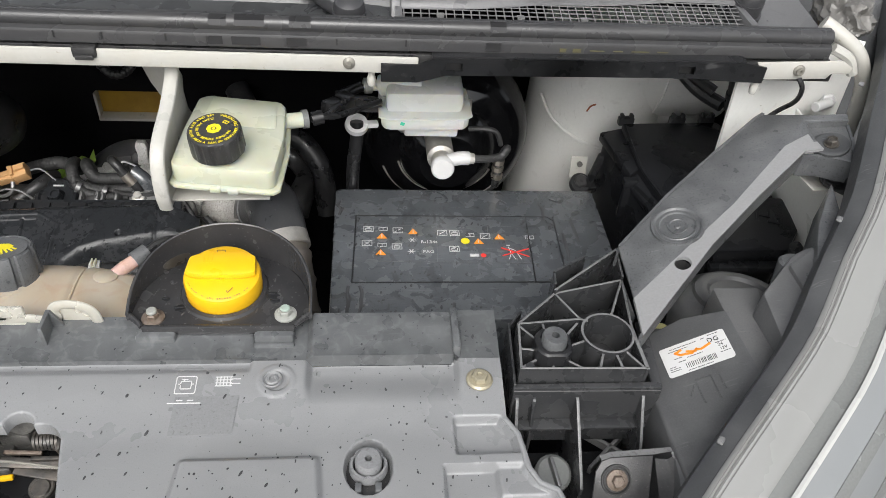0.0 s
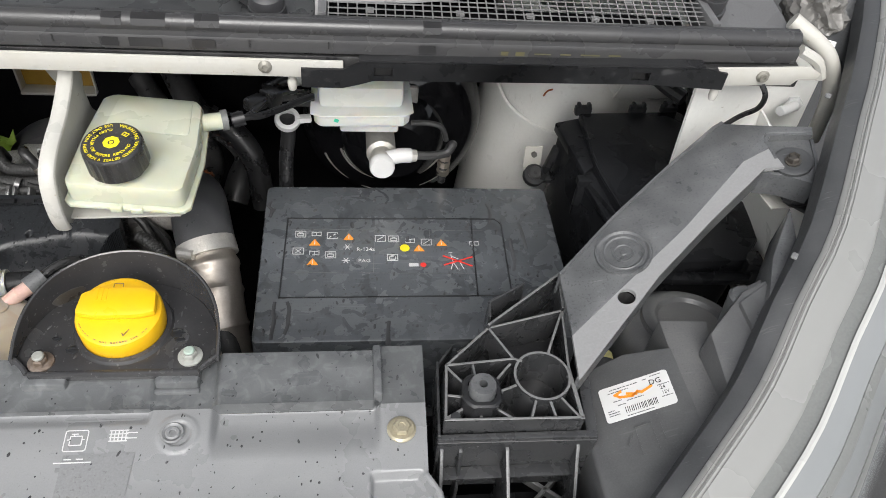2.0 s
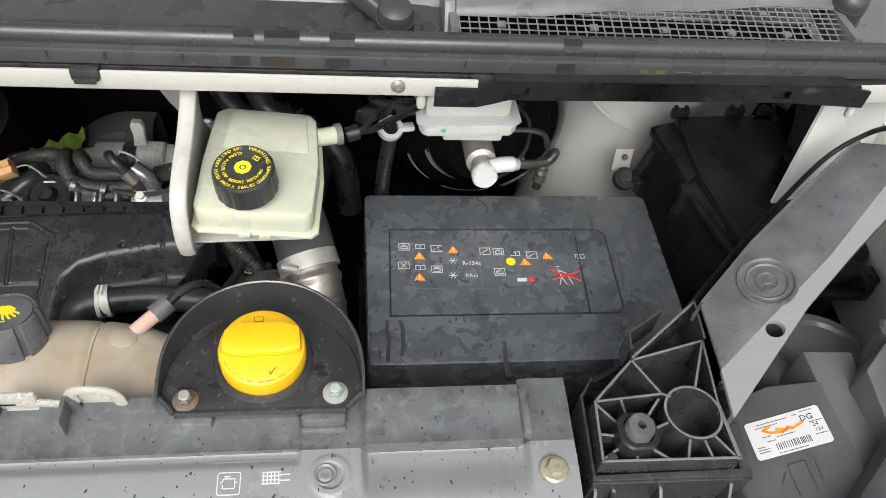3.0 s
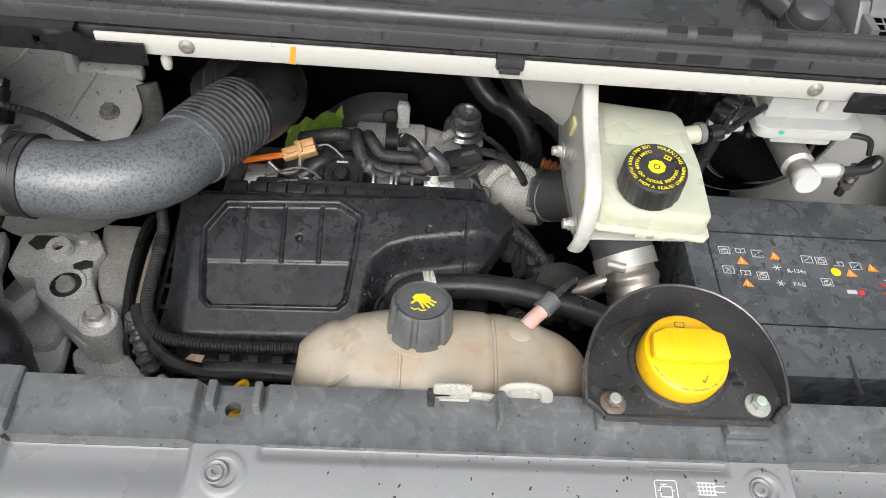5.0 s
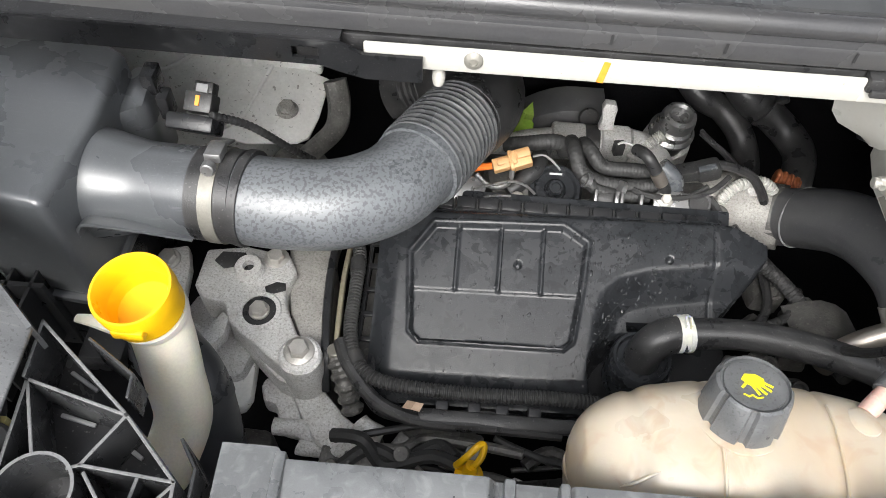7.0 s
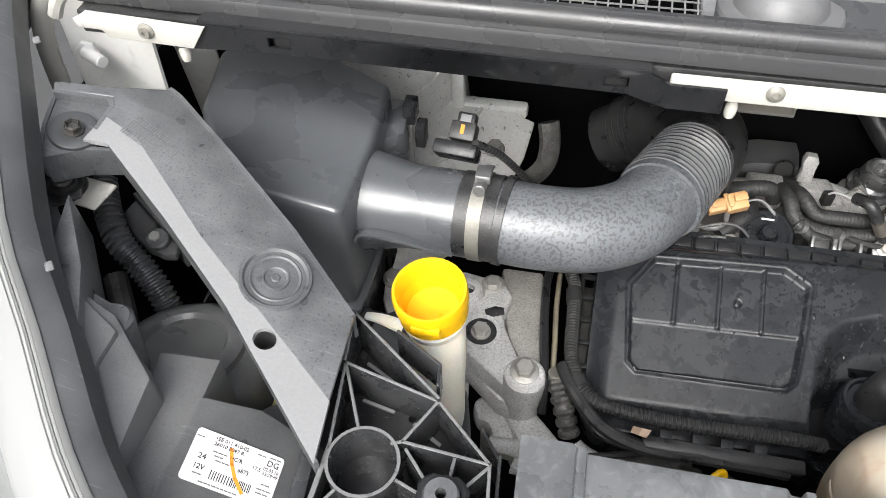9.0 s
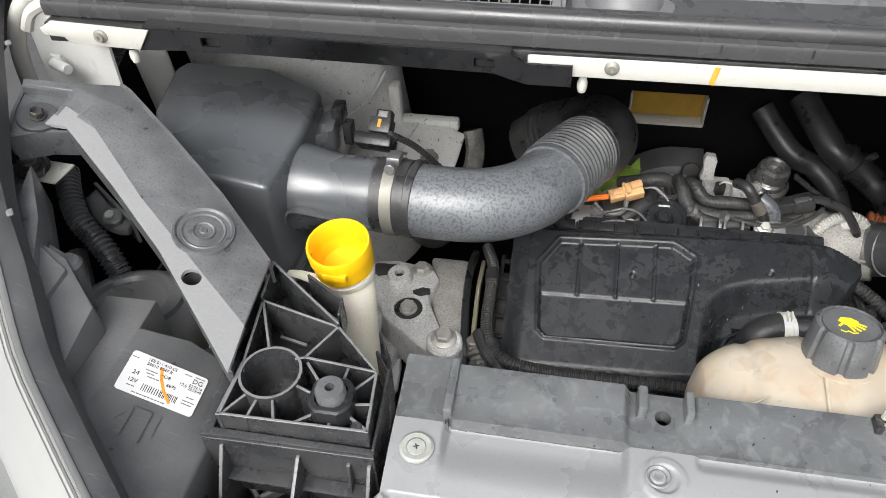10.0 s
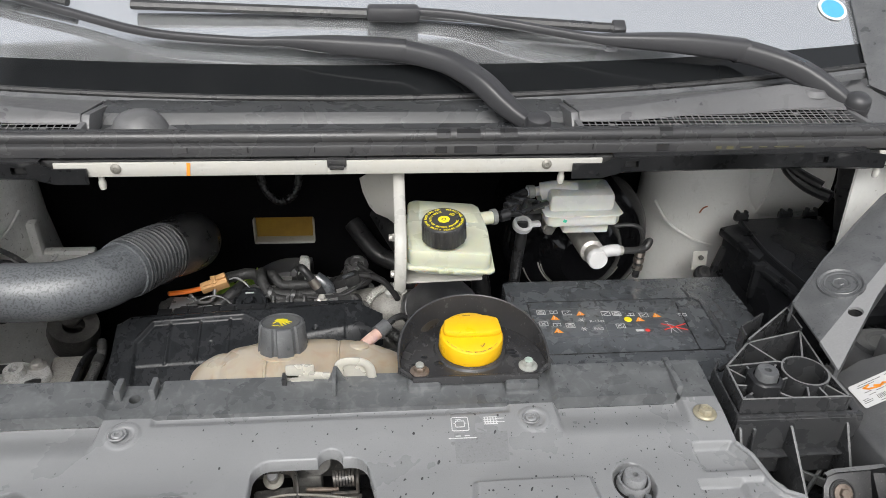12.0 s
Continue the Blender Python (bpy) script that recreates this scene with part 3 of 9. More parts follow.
def latch_hole(x, y):
    if math.hypot(x + 0.002, y - 0.4445) < 0.0135:
        return True
    if 0.125 < x < 0.196 and 0.29 < y < 0.342:
        return abs(x - 0.1605) < 0.0235 or math.hypot(abs(x - 0.1605) - 0.0235, max(0.0, y - 0.330)) < 0.012
    right = 0.036 + 0.22 * (0.444 - y)
    if not (-0.084 < x < right and 0.27 < y < 0.446):
        return False
    for cx, out in ((right - 0.02, x > right - 0.02), (-0.064, x < -0.064)):
        if out and y > 0.426 and math.hypot(x - cx, y - 0.426) > 0.02:
            return False
    return True


def hole_outline():
    """Points along the rounded outline of the latch opening with its finger notch."""
    out = [(0.036 + 0.22 * (0.444 - y), y) for y in np.linspace(0.28, 0.426, 120)]
    out += [(0.0196 + 0.0204 * math.cos(a), 0.426 + 0.02 * math.sin(a)) for a in np.linspace(0.0, math.pi / 2, 24)]
    out += [(x, 0.446) for x in np.linspace(-0.064, 0.0195, 80) if abs(x + 0.002) > 0.0134]
    out += [(-0.002 + 0.0135 * math.cos(a), 0.4445 + 0.0135 * math.sin(a)) for a in np.linspace(0.1, math.pi - 0.1, 40)]
    out += [(-0.064 - 0.02 * math.cos(a), 0.426 + 0.02 * math.sin(a)) for a in np.linspace(0.0, math.pi / 2, 24)]
    out += [(-0.084, y) for y in np.linspace(0.28, 0.426, 120)]
    # the smaller slot in front of it
    for side in (1, -1):
        out += [(0.1605 + side * 0.0355, y) for y in np.linspace(0.29, 0.330, 40)]
        out += [(0.1605 + side * (0.0235 + 0.012 * math.cos(a)), 0.330 + 0.012 * math.sin(a)) for a in np.linspace(0.0, math.pi / 2, 20)]
    out += [(x, 0.342) for x in np.linspace(0.137, 0.184, 50)]
    return [(float(x), float(y)) for x, y in out]


HOLE = hole_outline()
front_cover = thing("front_panel_cover", (0, 0.4, 1.04), "wet grey moulded plastic cover over the radiator support", "panel cover")
NU, NV = 640, 280
bm = bmesh.new()
grid = []
for j in range(NV + 1):
    row = []
    for i in range(NU + 1):
        u = -1 + 2 * i / NU
        y = 0.215 + (cover_back(u * 0.455) - 0.215) * j / NV
        x = u * cover_edge(y)
        row.append(bm.verts.new((x, y, cover_z(x, y))))
    grid.append(row)
for j in range(NV):
    for i in range(NU):
        c = (grid[j][i].co + grid[j + 1][i + 1].co) / 2
        if not latch_hole(c.x, c.y) and math.hypot(c.x + 0.228, c.y - 0.541) > 0.0065:
            bm.faces.new((grid[j][i], grid[j][i + 1], grid[j + 1][i + 1], grid[j + 1][i]))
bmesh.ops.delete(bm, geom=[v for v in bm.verts if not v.link_faces], context="VERTS")
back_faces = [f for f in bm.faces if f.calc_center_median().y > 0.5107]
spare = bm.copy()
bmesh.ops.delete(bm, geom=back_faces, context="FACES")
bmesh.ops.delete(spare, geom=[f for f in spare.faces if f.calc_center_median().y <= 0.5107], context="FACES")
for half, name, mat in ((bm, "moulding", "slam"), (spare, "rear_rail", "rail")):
    if name == "rear_rail":
        for v in half.verts:
            if v.co.y < 0.5135:
                v.co.z = max(v.co.z, cover_z(v.co.x, 0.5135))
    rim = [e for e in half.edges if len(e.link_faces) == 1]
    if name == "moulding":
        for v in {v for e in rim for v in e.verts}:
            near = min(HOLE, key=lambda p: (p[0] - v.co.x) ** 2 + (p[1] - v.co.y) ** 2)
            if math.hypot(near[0] - v.co.x, near[1] - v.co.y) < 0.004:
                v.co.x, v.co.y = near
                v.co.z = cover_z(*near) - 0.0016
    else:
        for v in {v for e in rim for v in e.verts}:
            out = Vector((v.co.x + 0.228, v.co.y - 0.541))
            if out.length < 0.0105:
                v.co.x, v.co.y = -0.228 + 0.0068 * out.x / out.length, 0.541 + 0.0068 * out.y / out.length
    made = bmesh.ops.extrude_edge_only(half, edges=rim)["geom"]
    for v in made:
        if isinstance(v, bmesh.types.BMVert):
            v.co.z -= 0.014 if name != "rear_rail" or v.co.y > 0.53 else 0.0105 if abs(v.co.x) < 0.206 else 0.0165
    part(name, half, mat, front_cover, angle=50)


def cover_spot(rng):
    x, y = rng.uniform(-0.30, 0.46), rng.uniform(0.3, 0.56)
    if abs(x) > cover_edge(y) - 0.01 or latch_hole(x, y) or rng.random() > 0.25 + 0.75 * step(-0.05, 0.15, x):
        return None
    return (x, y, cover_z(x, y) + 0.0002), (0, 0, 1)


# film patch: its weaker sky reflection is put into a darker colour
part("dull_patch", prism([(0.133, 0.431), (0.191, 0.432), (0.194, 0.4712), (0.134, 0.4705)], 0.0002, 0.0005, height=lambda x, y: cover_z(x, y)), "dull", front_cover, "square film patch, weaker reflection painted darker")
tagged(part("water_drops", drops(760, 3, cover_spot, (0.0005, 0.0017)), "drop", front_cover), "small water drops", kind="stuff")
for s in (1, -1):
    line = [(s * (x - 0.0022), y, 1.0598 + 0.003 * step(0.42, 0.46, y)) for y, x in EDGE[1:-1]]
    part("edge_bead", tube(line, 0.0029, 10, 1), "slam", front_cover)
# raised back rail pieces that the tray and the tank catch hold on
for x in (0.105, 0.222):
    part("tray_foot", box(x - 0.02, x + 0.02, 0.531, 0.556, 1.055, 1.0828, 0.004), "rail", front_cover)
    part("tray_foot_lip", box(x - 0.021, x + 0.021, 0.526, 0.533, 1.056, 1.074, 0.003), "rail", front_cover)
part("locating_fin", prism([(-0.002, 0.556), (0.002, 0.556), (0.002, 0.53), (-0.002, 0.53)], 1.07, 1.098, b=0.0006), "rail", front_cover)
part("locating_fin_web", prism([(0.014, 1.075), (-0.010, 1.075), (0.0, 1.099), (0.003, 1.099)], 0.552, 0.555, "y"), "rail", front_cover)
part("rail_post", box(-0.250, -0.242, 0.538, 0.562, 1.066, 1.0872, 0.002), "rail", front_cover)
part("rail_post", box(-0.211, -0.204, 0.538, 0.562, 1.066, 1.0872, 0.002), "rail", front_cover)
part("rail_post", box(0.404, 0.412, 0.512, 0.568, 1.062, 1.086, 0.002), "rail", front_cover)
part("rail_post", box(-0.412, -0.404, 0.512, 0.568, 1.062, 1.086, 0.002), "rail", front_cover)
for x in (0.224, -0.233):
    f = thing("screw", (x, 0.487, 1.066), "grey recessed push screw in the panel cover", "screw", "panel screws")
    part("rim", lathe([(0.0068, 0), (0.0098, 0), (0.0102, 0.0016), (0.0092, 0.0026), (0.0068, 0.001), (0.0068, 0)], (x, 0.487, 1.0685), n=28), "dull", f)
    part("head", lathe([(0, 0), (0.0066, 0), (0.0066, 0.003), (0.0054, 0.0042), (0.0032, 0.0042), (0.0028, 0.002), (0, 0.002)], (x, 0.487, 1.067), n=20), "slam", f)
f = thing("flange_bolt", (0.429, 0.483, 1.068), "corroded zinc flange bolt holding the panel cover", "bolt")
part("washer", lathe([(0, 0), (0.0135, 0), (0.0135, 0.0015), (0.0115, 0.003), (0, 0.003)], (0.429, 0.483, 1.0685), n=28), "brass", f)
part("head", lathe([(0.0082, 0), (0.0082, 0.0045), (0.0072, 0.0058), (0.0035, 0.0058), (0.003, 0.0045), (0, 0.0045)], (0.429, 0.483, 1.0712), n=6), "brass", f)
f = thing("push_rivet", (-0.429, 0.483, 1.068), "pale grey flat push rivet in the panel cover", "rivet")
part("rim", lathe([(0.0085, 0), (0.0145, 0), (0.0145, 0.0022), (0.0125, 0.0036), (0.0085, 0.003)], (-0.429, 0.483, 1.0685), n=32), "pale", f)
part("head", lathe([(0, 0), (0.0082, 0), (0.0082, 0.0026), (0.0075, 0.0032), (0, 0.0032)], (-0.429, 0.483, 1.0685), n=28), "pale", f)
part("cross_slot", strokes([((-0.0022, 0), (0.0022, 0)), ((0, -0.0022), (0, 0.0022))], 0.0009, pose(-0.429, 0.483, 1.0718, 0, 0, 20), 0.0003), "rubber", f)
for s in (1, -1):
    f = thing("bonnet_buffer", (0.318 * s, 0.394, 1.05), "dark rubber bonnet buffer in an oval socket", "buffer", "bonnet buffers")
    at = Vector((0.318 * s, 0.396, 1.053))
    part("gasket", prism([(at.x + 0.0208 * math.cos(2 * math.pi * k / 32), at.y - 0.002 + 0.0262 * math.sin(2 * math.pi * k / 32)) for k in range(32)], 1.046, 1.0495, b=0.001), "rubber", f)
    part("collar", lathe([(0.014, 0), (0.0178, 0), (0.0178, 0.004), (0.0168, 0.009), (0.0145, 0.009), (0.014, 0.004)], at, n=32, wobble=lambda a, i: 1 - (0.13 if i in (3, 4) and math.cos(3 * a - 1.5) > 0.93 else 0)), "dull", f)
    part("stud", lathe([(0, 0), (0.0122, 0), (0.0122, 0.014), (0.0108, 0.0165), (0.0032, 0.0165), (0.003, 0.006), (0, 0.006)], at, n=32), "dull", f)
    part("stud_hole", disc(0.003, 0.0006, at + Vector((0, 0, 0.0062)), n=14, b=0.0001), "felt", f)
    for k in (-1, 1):
        part("lug", box(at.x + 0.009 * k - 0.003, at.x + 0.009 * k + 0.003, at.y - 0.027, at.y - 0.018, at.z, at.z + 0.007, 0.001), "rail", f)
f = thing("plug_pictogram", (0.148, 0.478, 1.066), "white printed engine and plug pictograms on the cover", "pictogram")
m = pose(0.142, 0.4835, 1.0672, 6, 0, 0)
part("label_film", prism([(0.130, 0.456), (0.194, 0.4665), (0.194, 0.504), (0.127, 0.504)], 0.0001, 0.0005, height=lambda x, y: cover_z(x, y)), "film", f, "clear film label")
def round_line(w, h, r):
    """A closed rounded rectangle as short lines."""
    pts = [(cx * (w - r) + r * math.cos(a), cy * (h - r) + r * math.sin(a)) for cx, cy, a0 in ((1, 1, 0), (-1, 1, 90), (-1, -1, 180), (1, -1, 270)) for a in (radians(a0 + 30 * k) for k in range(4))]
    return list(zip(pts, pts[1:] + pts[:1]))


part("engine_sign", strokes(round_line(0.0095, 0.0095, 0.002) + round_line(0.005, 0.0042, 0.0008) + [((0.005, 0.001), (0.0068, 0.001)), ((-0.005, 0.001), (-0.0068, 0.001)), ((-0.002, 0.0042), (-0.002, 0.006)), ((-0.004, 0.0062), (0.001, 0.0062))], 0.0009, m), "print", f)
part("plug_sign", strokes([((-0.008 + 0.0032 * i, -0.0045), (-0.008 + 0.0032 * i, 0.0055)) for i in range(5)] + [((-0.009, -0.0045 + 0.0033 * i), (0.006, -0.0045 + 0.0033 * i)) for i in range(4)] + [((0.006, 0.003), (0.014, 0.003)), ((0.006, -0.002), (0.014, -0.002))], 0.0010, m @ Matrix.Translation((0.037, 0.003, 0))), "print", f)
part("rule", strokes([((-0.014, 0), (0.016, 0)), ((-0.006, 0.003), (-0.001, 0.003)), ((0.004, 0.003), (0.009, 0.003))], 0.001, m @ Matrix.Translation((0, -0.020, 0))), "print", f)
# bonnet latch seen in the opening
latch = thing("bonnet_latch", (-0.02, 0.38, 0.98), "greasy steel bonnet latch with spring inside the cover opening", "latch")
part("back_plate", box(-0.10, 0.04, 0.515, 0.518, 0.96, 1.045, 0.002), "dark", latch)
part("frame_hoop", tube([(-0.11, 0.468, 1.022), (-0.085, 0.467, 1.026), (-0.056, 0.466, 1.027), (-0.045, 0.460, 1.026), (-0.041, 0.448, 1.022), (-0.040, 0.432, 1.012)], 0.0032, 10, 5, 2.0), "lever", latch)
bolt_parts(latch, (-0.069, 0.470, 1.008), 0.0068, (0, -0.45, 1), "worn", 1.7)
part("bolt_cap", disc(0.006, 0.006, (-0.069, 0.466, 1.017), (0, -0.45, 1), 12), "band", latch)
part("cross_rod", tube([(-0.115, 0.424, 1.012), (-0.08, 0.431, 1.018), (-0.051, 0.436, 1.020), (-0.014, 0.434, 1.019), (0.03, 0.428, 1.016)], 0.0014, 8, 6), "worn", latch)
part("lever", join(obox((-0.012, 0.440, 1.008), (0.085, 0.010, 0.004), (25, 2, -3), 0.001), obox((0.008, 0.436, 0.999), (0.055, 0.016, 0.004), (10, 8, -8), 0.001)), "lever", latch)
part("rusty_strip", obox((-0.013, 0.4495, 1.010), (0.036, 0.004, 0.006), (15, 0, -3), 0.001), "rust", latch)
for k in range(7):
    part("spring_coil", lathe([(0.0075, -0.0013), (0.0095, -0.0013), (0.0095, 0.0013), (0.0075, 0.0013), (0.0075, -0.0013)], (0.0 + 0.0034 * k, 0.456, 1.020), (1, 0.1, 0.05), 18), "lever", latch)
part("spring_plate", join(obox((0.026, 0.452, 1.018), (0.004, 0.022, 0.03), (10, 0, 0), 0.001), obox((0.012, 0.4415, 1.010), (0.03, 0.004, 0.01), (10, 0, 0), 0.001)), "lever", latch)
part("pivot", disc(0.016, 0.02, (-0.020, 0.492, 1.022), (0, -1, 0.3)), "dark", latch)
part("roller", join(disc(0.012, 0.006, (0.008, 0.422, 0.990), (0, -0.2, 1), 20), disc(0.009, 0.012, (0.008, 0.422, 0.986), (0, -0.2, 1), 20)), "lever", latch)
part("cable", tube([(-0.13, 0.36, 0.985), (-0.10, 0.38, 0.992), (-0.074, 0.396, 0.997), (-0.051, 0.417, 0.999), (-0.03, 0.427, 1.0)], 0.0028, 8), "rubber", latch)
part("ferrule", obox((-0.024, 0.4285, 1.001), (0.012, 0.005, 0.005), (0, 0, 8), 0.0012), "yellow", latch)
part("inner_block", join(obox((-0.03, 0.478, 0.995), (0.03, 0.02, 0.03), (0, 0, 0), 0.004), obox((-0.06, 0.455, 0.985), (0.06, 0.03, 0.02), (8, 0, 6), 0.003)), "dark", latch)
solo("latch_tray", box(-0.14, 0.22, 0.26, 0.53, 0.945, 0.95, 0.002), "black", "dirty tray below the bonnet latch", "tray")
solo("latch_connector", join(obox((0.003, 0.400, 0.961), (0.036, 0.024, 0.022), (0, 0, 10)), obox((0.003, 0.403, 0.974), (0.022, 0.012, 0.008), (0, 0, 10), 0.001), obox((-0.022, 0.396, 0.960), (0.018, 0.014, 0.014), (0, 0, 10), 0.002)), "lever", "black plug connector lying under the latch", "connector")

# ---- cross bar under the windscreen ----
bar = thing("cross_bar", (0, 0.815, 1.235), "cream-painted steel cross bar with worn edges", "cross bar")
part("flange", join(box(-0.376, -0.013, 0.814, 0.818, 1.2275, 1.2485, 0.0018), box(0.013, 0.376, 0.814, 0.818, 1.2275, 1.2485, 0.0018), box(-0.014, 0.014, 0.8142, 0.8178, 1.2277, 1.240, 0.001)), "white", bar)
part("return_lip", box(-0.372, 0.372, 0.818, 0.838, 1.2275, 1.2305, 0.001), "white", bar)
part("clip", join(box(-0.013, 0.013, 0.811, 0.826, 1.2385, 1.251, 0.002), box(-0.010, 0.010, 0.808, 0.812, 1.237, 1.243, 0.001)), "rubber", bar, "black plastic edge clip")
for x in (0.295, -0.295):
    part("screw", join(lathe([(0, 0), (0.0072, 0), (0.0072, 0.001), (0.005, 0.003), (0.003, 0.0035), (0.0025, 0.002), (0, 0.002)], (x, 0.8138, 1.24), (0, -1, 0.1), 20)), "worn", bar)
    part("pin", lathe([(0, 0), (0.004, 0.001), (0.0052, 0.006), (0.0052, 0.012), (0.004, 0.014), (0.004, 0.024), (0, 0.024)], (x + (0.026 if x > 0 else -0.026), 0.826, 1.204), n=14), "white", bar)
part("paint_mark", obox((-0.2, 0.8136, 1.238), (0.005, 0.0006, 0.019), (0, 8, 0), 0), "orange", bar, "orange paint mark")
for s in (1, -1):
    g = thing("black_cross_rail", (0.57 * s, 0.815, 1.23), "dusty black sheet rail with square slots", "cross rail", "black cross rails")
    # face cut round two slots
    def face_part(x0, x1, lo, hi):
        return prism([(x0, lo(x0)), (x1, lo(x1)), (x1, hi(x1)), (x0, hi(x0))], 0.8085, 0.8115, "y")
    top = lambda x: float(np.interp(x, [0.332, 0.375, 0.392, 0.775, 0.802], [1.242, 1.242, 1.2505, 1.2555, 1.251]))
    low = lambda x: float(np.interp(x, [0.332, 0.385, 0.40, 0.72, 0.80], [1.2195, 1.2195, 1.2295, 1.2345, 1.230]))
    cuts = [0.332, 0.375, 0.392, 0.408, 0.428, 0.55, 0.692, 0.712, 0.775, 0.802]
    bits = []
    for a, b2 in zip(cuts, cuts[1:]):
        if (a, b2) in ((0.408, 0.428), (0.692, 0.712)):
            bits.append(face_part(a, b2, low, lambda x: 1.2355 + 0.004 * (x > 0.6)))
            bits.append(face_part(a, b2, lambda x: 1.2455 + 0.004 * (x > 0.6), top))
        else:
            bits.append(face_part(a, b2, low, top))
    web = join(*bits)
    bmesh.ops.remove_doubles(web, verts=web.verts, dist=0.0002)
    part("web", mirror(web, s), "crossrail", g, angle=20)
    part("top_lip", mirror(join(prism([(0.392, 0.8115), (0.775, 0.8115), (0.775, 0.826), (0.392, 0.826)], 1.2505, 1.2525, height=lambda x, y: 0.005 * (x - 0.392) / 0.383)), s), "black", g)
    for x in (0.418, 0.702):
        part("slot_back", mirror(box(x - 0.009, x + 0.009, 0.818, 0.820, 1.228, 1.250, 0), s), "rubber", g)
    part("foot_lip", mirror(loft([[(x, 0.8090, low(x) + 0.001), (x, 0.8115, low(x) - 0.001), (x, 0.828, low(x) - 0.0105), (x, 0.829, low(x) - 0.008)] for x in (0.40, 0.5, 0.6, 0.7, 0.79)], True), s), "black", g)
    into, fore = (0.0, 0.0) if s > 0 else (0.024, 0.0075)
    e = thing("end_bracket", (0.86 * s, 0.815, 1.24), "cream end bracket screwed to the wing", "bracket", "end brackets")
    part("plate", mirror(prism([(x - into, z) for x, z in ((0.79, 1.2555), (0.90, 1.2605), (0.905, 1.257), (0.915, 1.252), (0.913, 1.244), (0.89, 1.243), (0.885, 1.236), (0.806, 1.233))], 0.8125 - fore, 0.8155 - fore, "y", 0.0006), s), "white", e)
    part("screw", lathe([(0, 0), (0.0075, 0), (0.0075, 0.001), (0.0048, 0.0025), (0.0048, 0.005), (0.002, 0.005), (0.002, 0.003), (0, 0.003)], ((0.846 - into) * s, 0.8122 - fore, 1.247), (0, -1, 0), 18), "worn", e)
    part("pin", lathe([(0, 0), (0.004, 0.001), (0.0052, 0.006), (0.0052, 0.012), (0.004, 0.014), (0.004, 0.02), (0, 0.02)], (0.80 * s, 0.818, 1.21), n=14), "white", e)

# ---- bonnet seal and cowl ----
bow = lambda x: 0.821 + 0.012 * (x / 0.9) ** 2
seal = thing("bonnet_seal", (0, 0.84, 1.27), "long grey rubber bonnet seal with a hollow bead", "rubber seal")
xs = [-0.90 + 1.79 * i / 60 for i in range(61)]
part("bead", tube([(x, bow(x) + 0.012, 1.2765) for x in xs[::4]], 0.0095, 14, 4), "seal", seal)
part("top_fold", sheet([[(x, bow(x) + d, z) for d, z in ((0.012, 1.2855), (0.018, 1.2862), (0.026, 1.279), (0.034, 1.262))] for x in xs], 0.002), "rubber", seal, "thin black top fold")
part("skirt", sheet([[(x, bow(x) + d, z) for d, z in ((0.006, 1.2715), (-0.001, 1.2685), (-0.0025, 1.265), (-0.002, 1.2535), (0.001, 1.251))] for x in xs], 0.003), "seal", seal)
for x0, x1 in ((0.135, 0.158), (0.163, 0.20), (0.224, 0.252), (0.455, 0.478)):
    part("wet_patch", sheet([[(x, bow(x) + d, z) for d, z in ((0.0115, 1.2866), (0.004, 1.2832), (0.0015, 1.277))] for x in (x0 + 0.004, (x0 + x1) / 2, x1)], 0.0004), "wetseal", seal)
    part("wet_patch", sheet([[(x, bow(x) + d, z) for d, z in ((-0.0034, 1.2665), (-0.0037, 1.257))] for x in (x0, (x0 + x1) / 2, x1 - 0.005)], 0.0004), "wetseal", seal)
for x, w in ((-0.12, 0.002), (-0.03, 0.0016), (0.02, 0.0025), (0.09, 0.0016), (0.28, 0.002), (0.36, 0.0016), (-0.2, 0.002)):
    part("water_streak", sheet([[(q, bow(q) + d, z) for d, z in ((-0.0034, 1.2675), (-0.0037, 1.2595))] for q in (x, x + w)], 0.0004), "wetseal", seal)
for k, (w, h) in enumerate(((0.008, 0.0045), (0.010, 0.0045), (0.018, 0.0013), (0.012, 0.0013), (0.022, 0.0013), (0.014, 0.0013))):
    x = 0.548 + (0, 0.017, 0.042, 0.068, 0.096, 0.124)[k]
    part("printed_mark", box(x - w / 2, x + w / 2, bow(x) - 0.0036, bow(x) - 0.003, 1.2595 - h / 2, 1.2595 + h / 2, 0), "faded", seal, "faded yellow printed mark")
solo("cowl_channel", box(-0.9, 0.9, 0.8235, 0.872, 1.226, 1.2485, 0.002), "rubber", "black channel under the bonnet seal", "channel", kind="structure")


def cowl_z(y):
    return 1.250 + 0.1 * (y - 0.86)


def base_y(x):
    return 0.992 + 0.10 * x * x


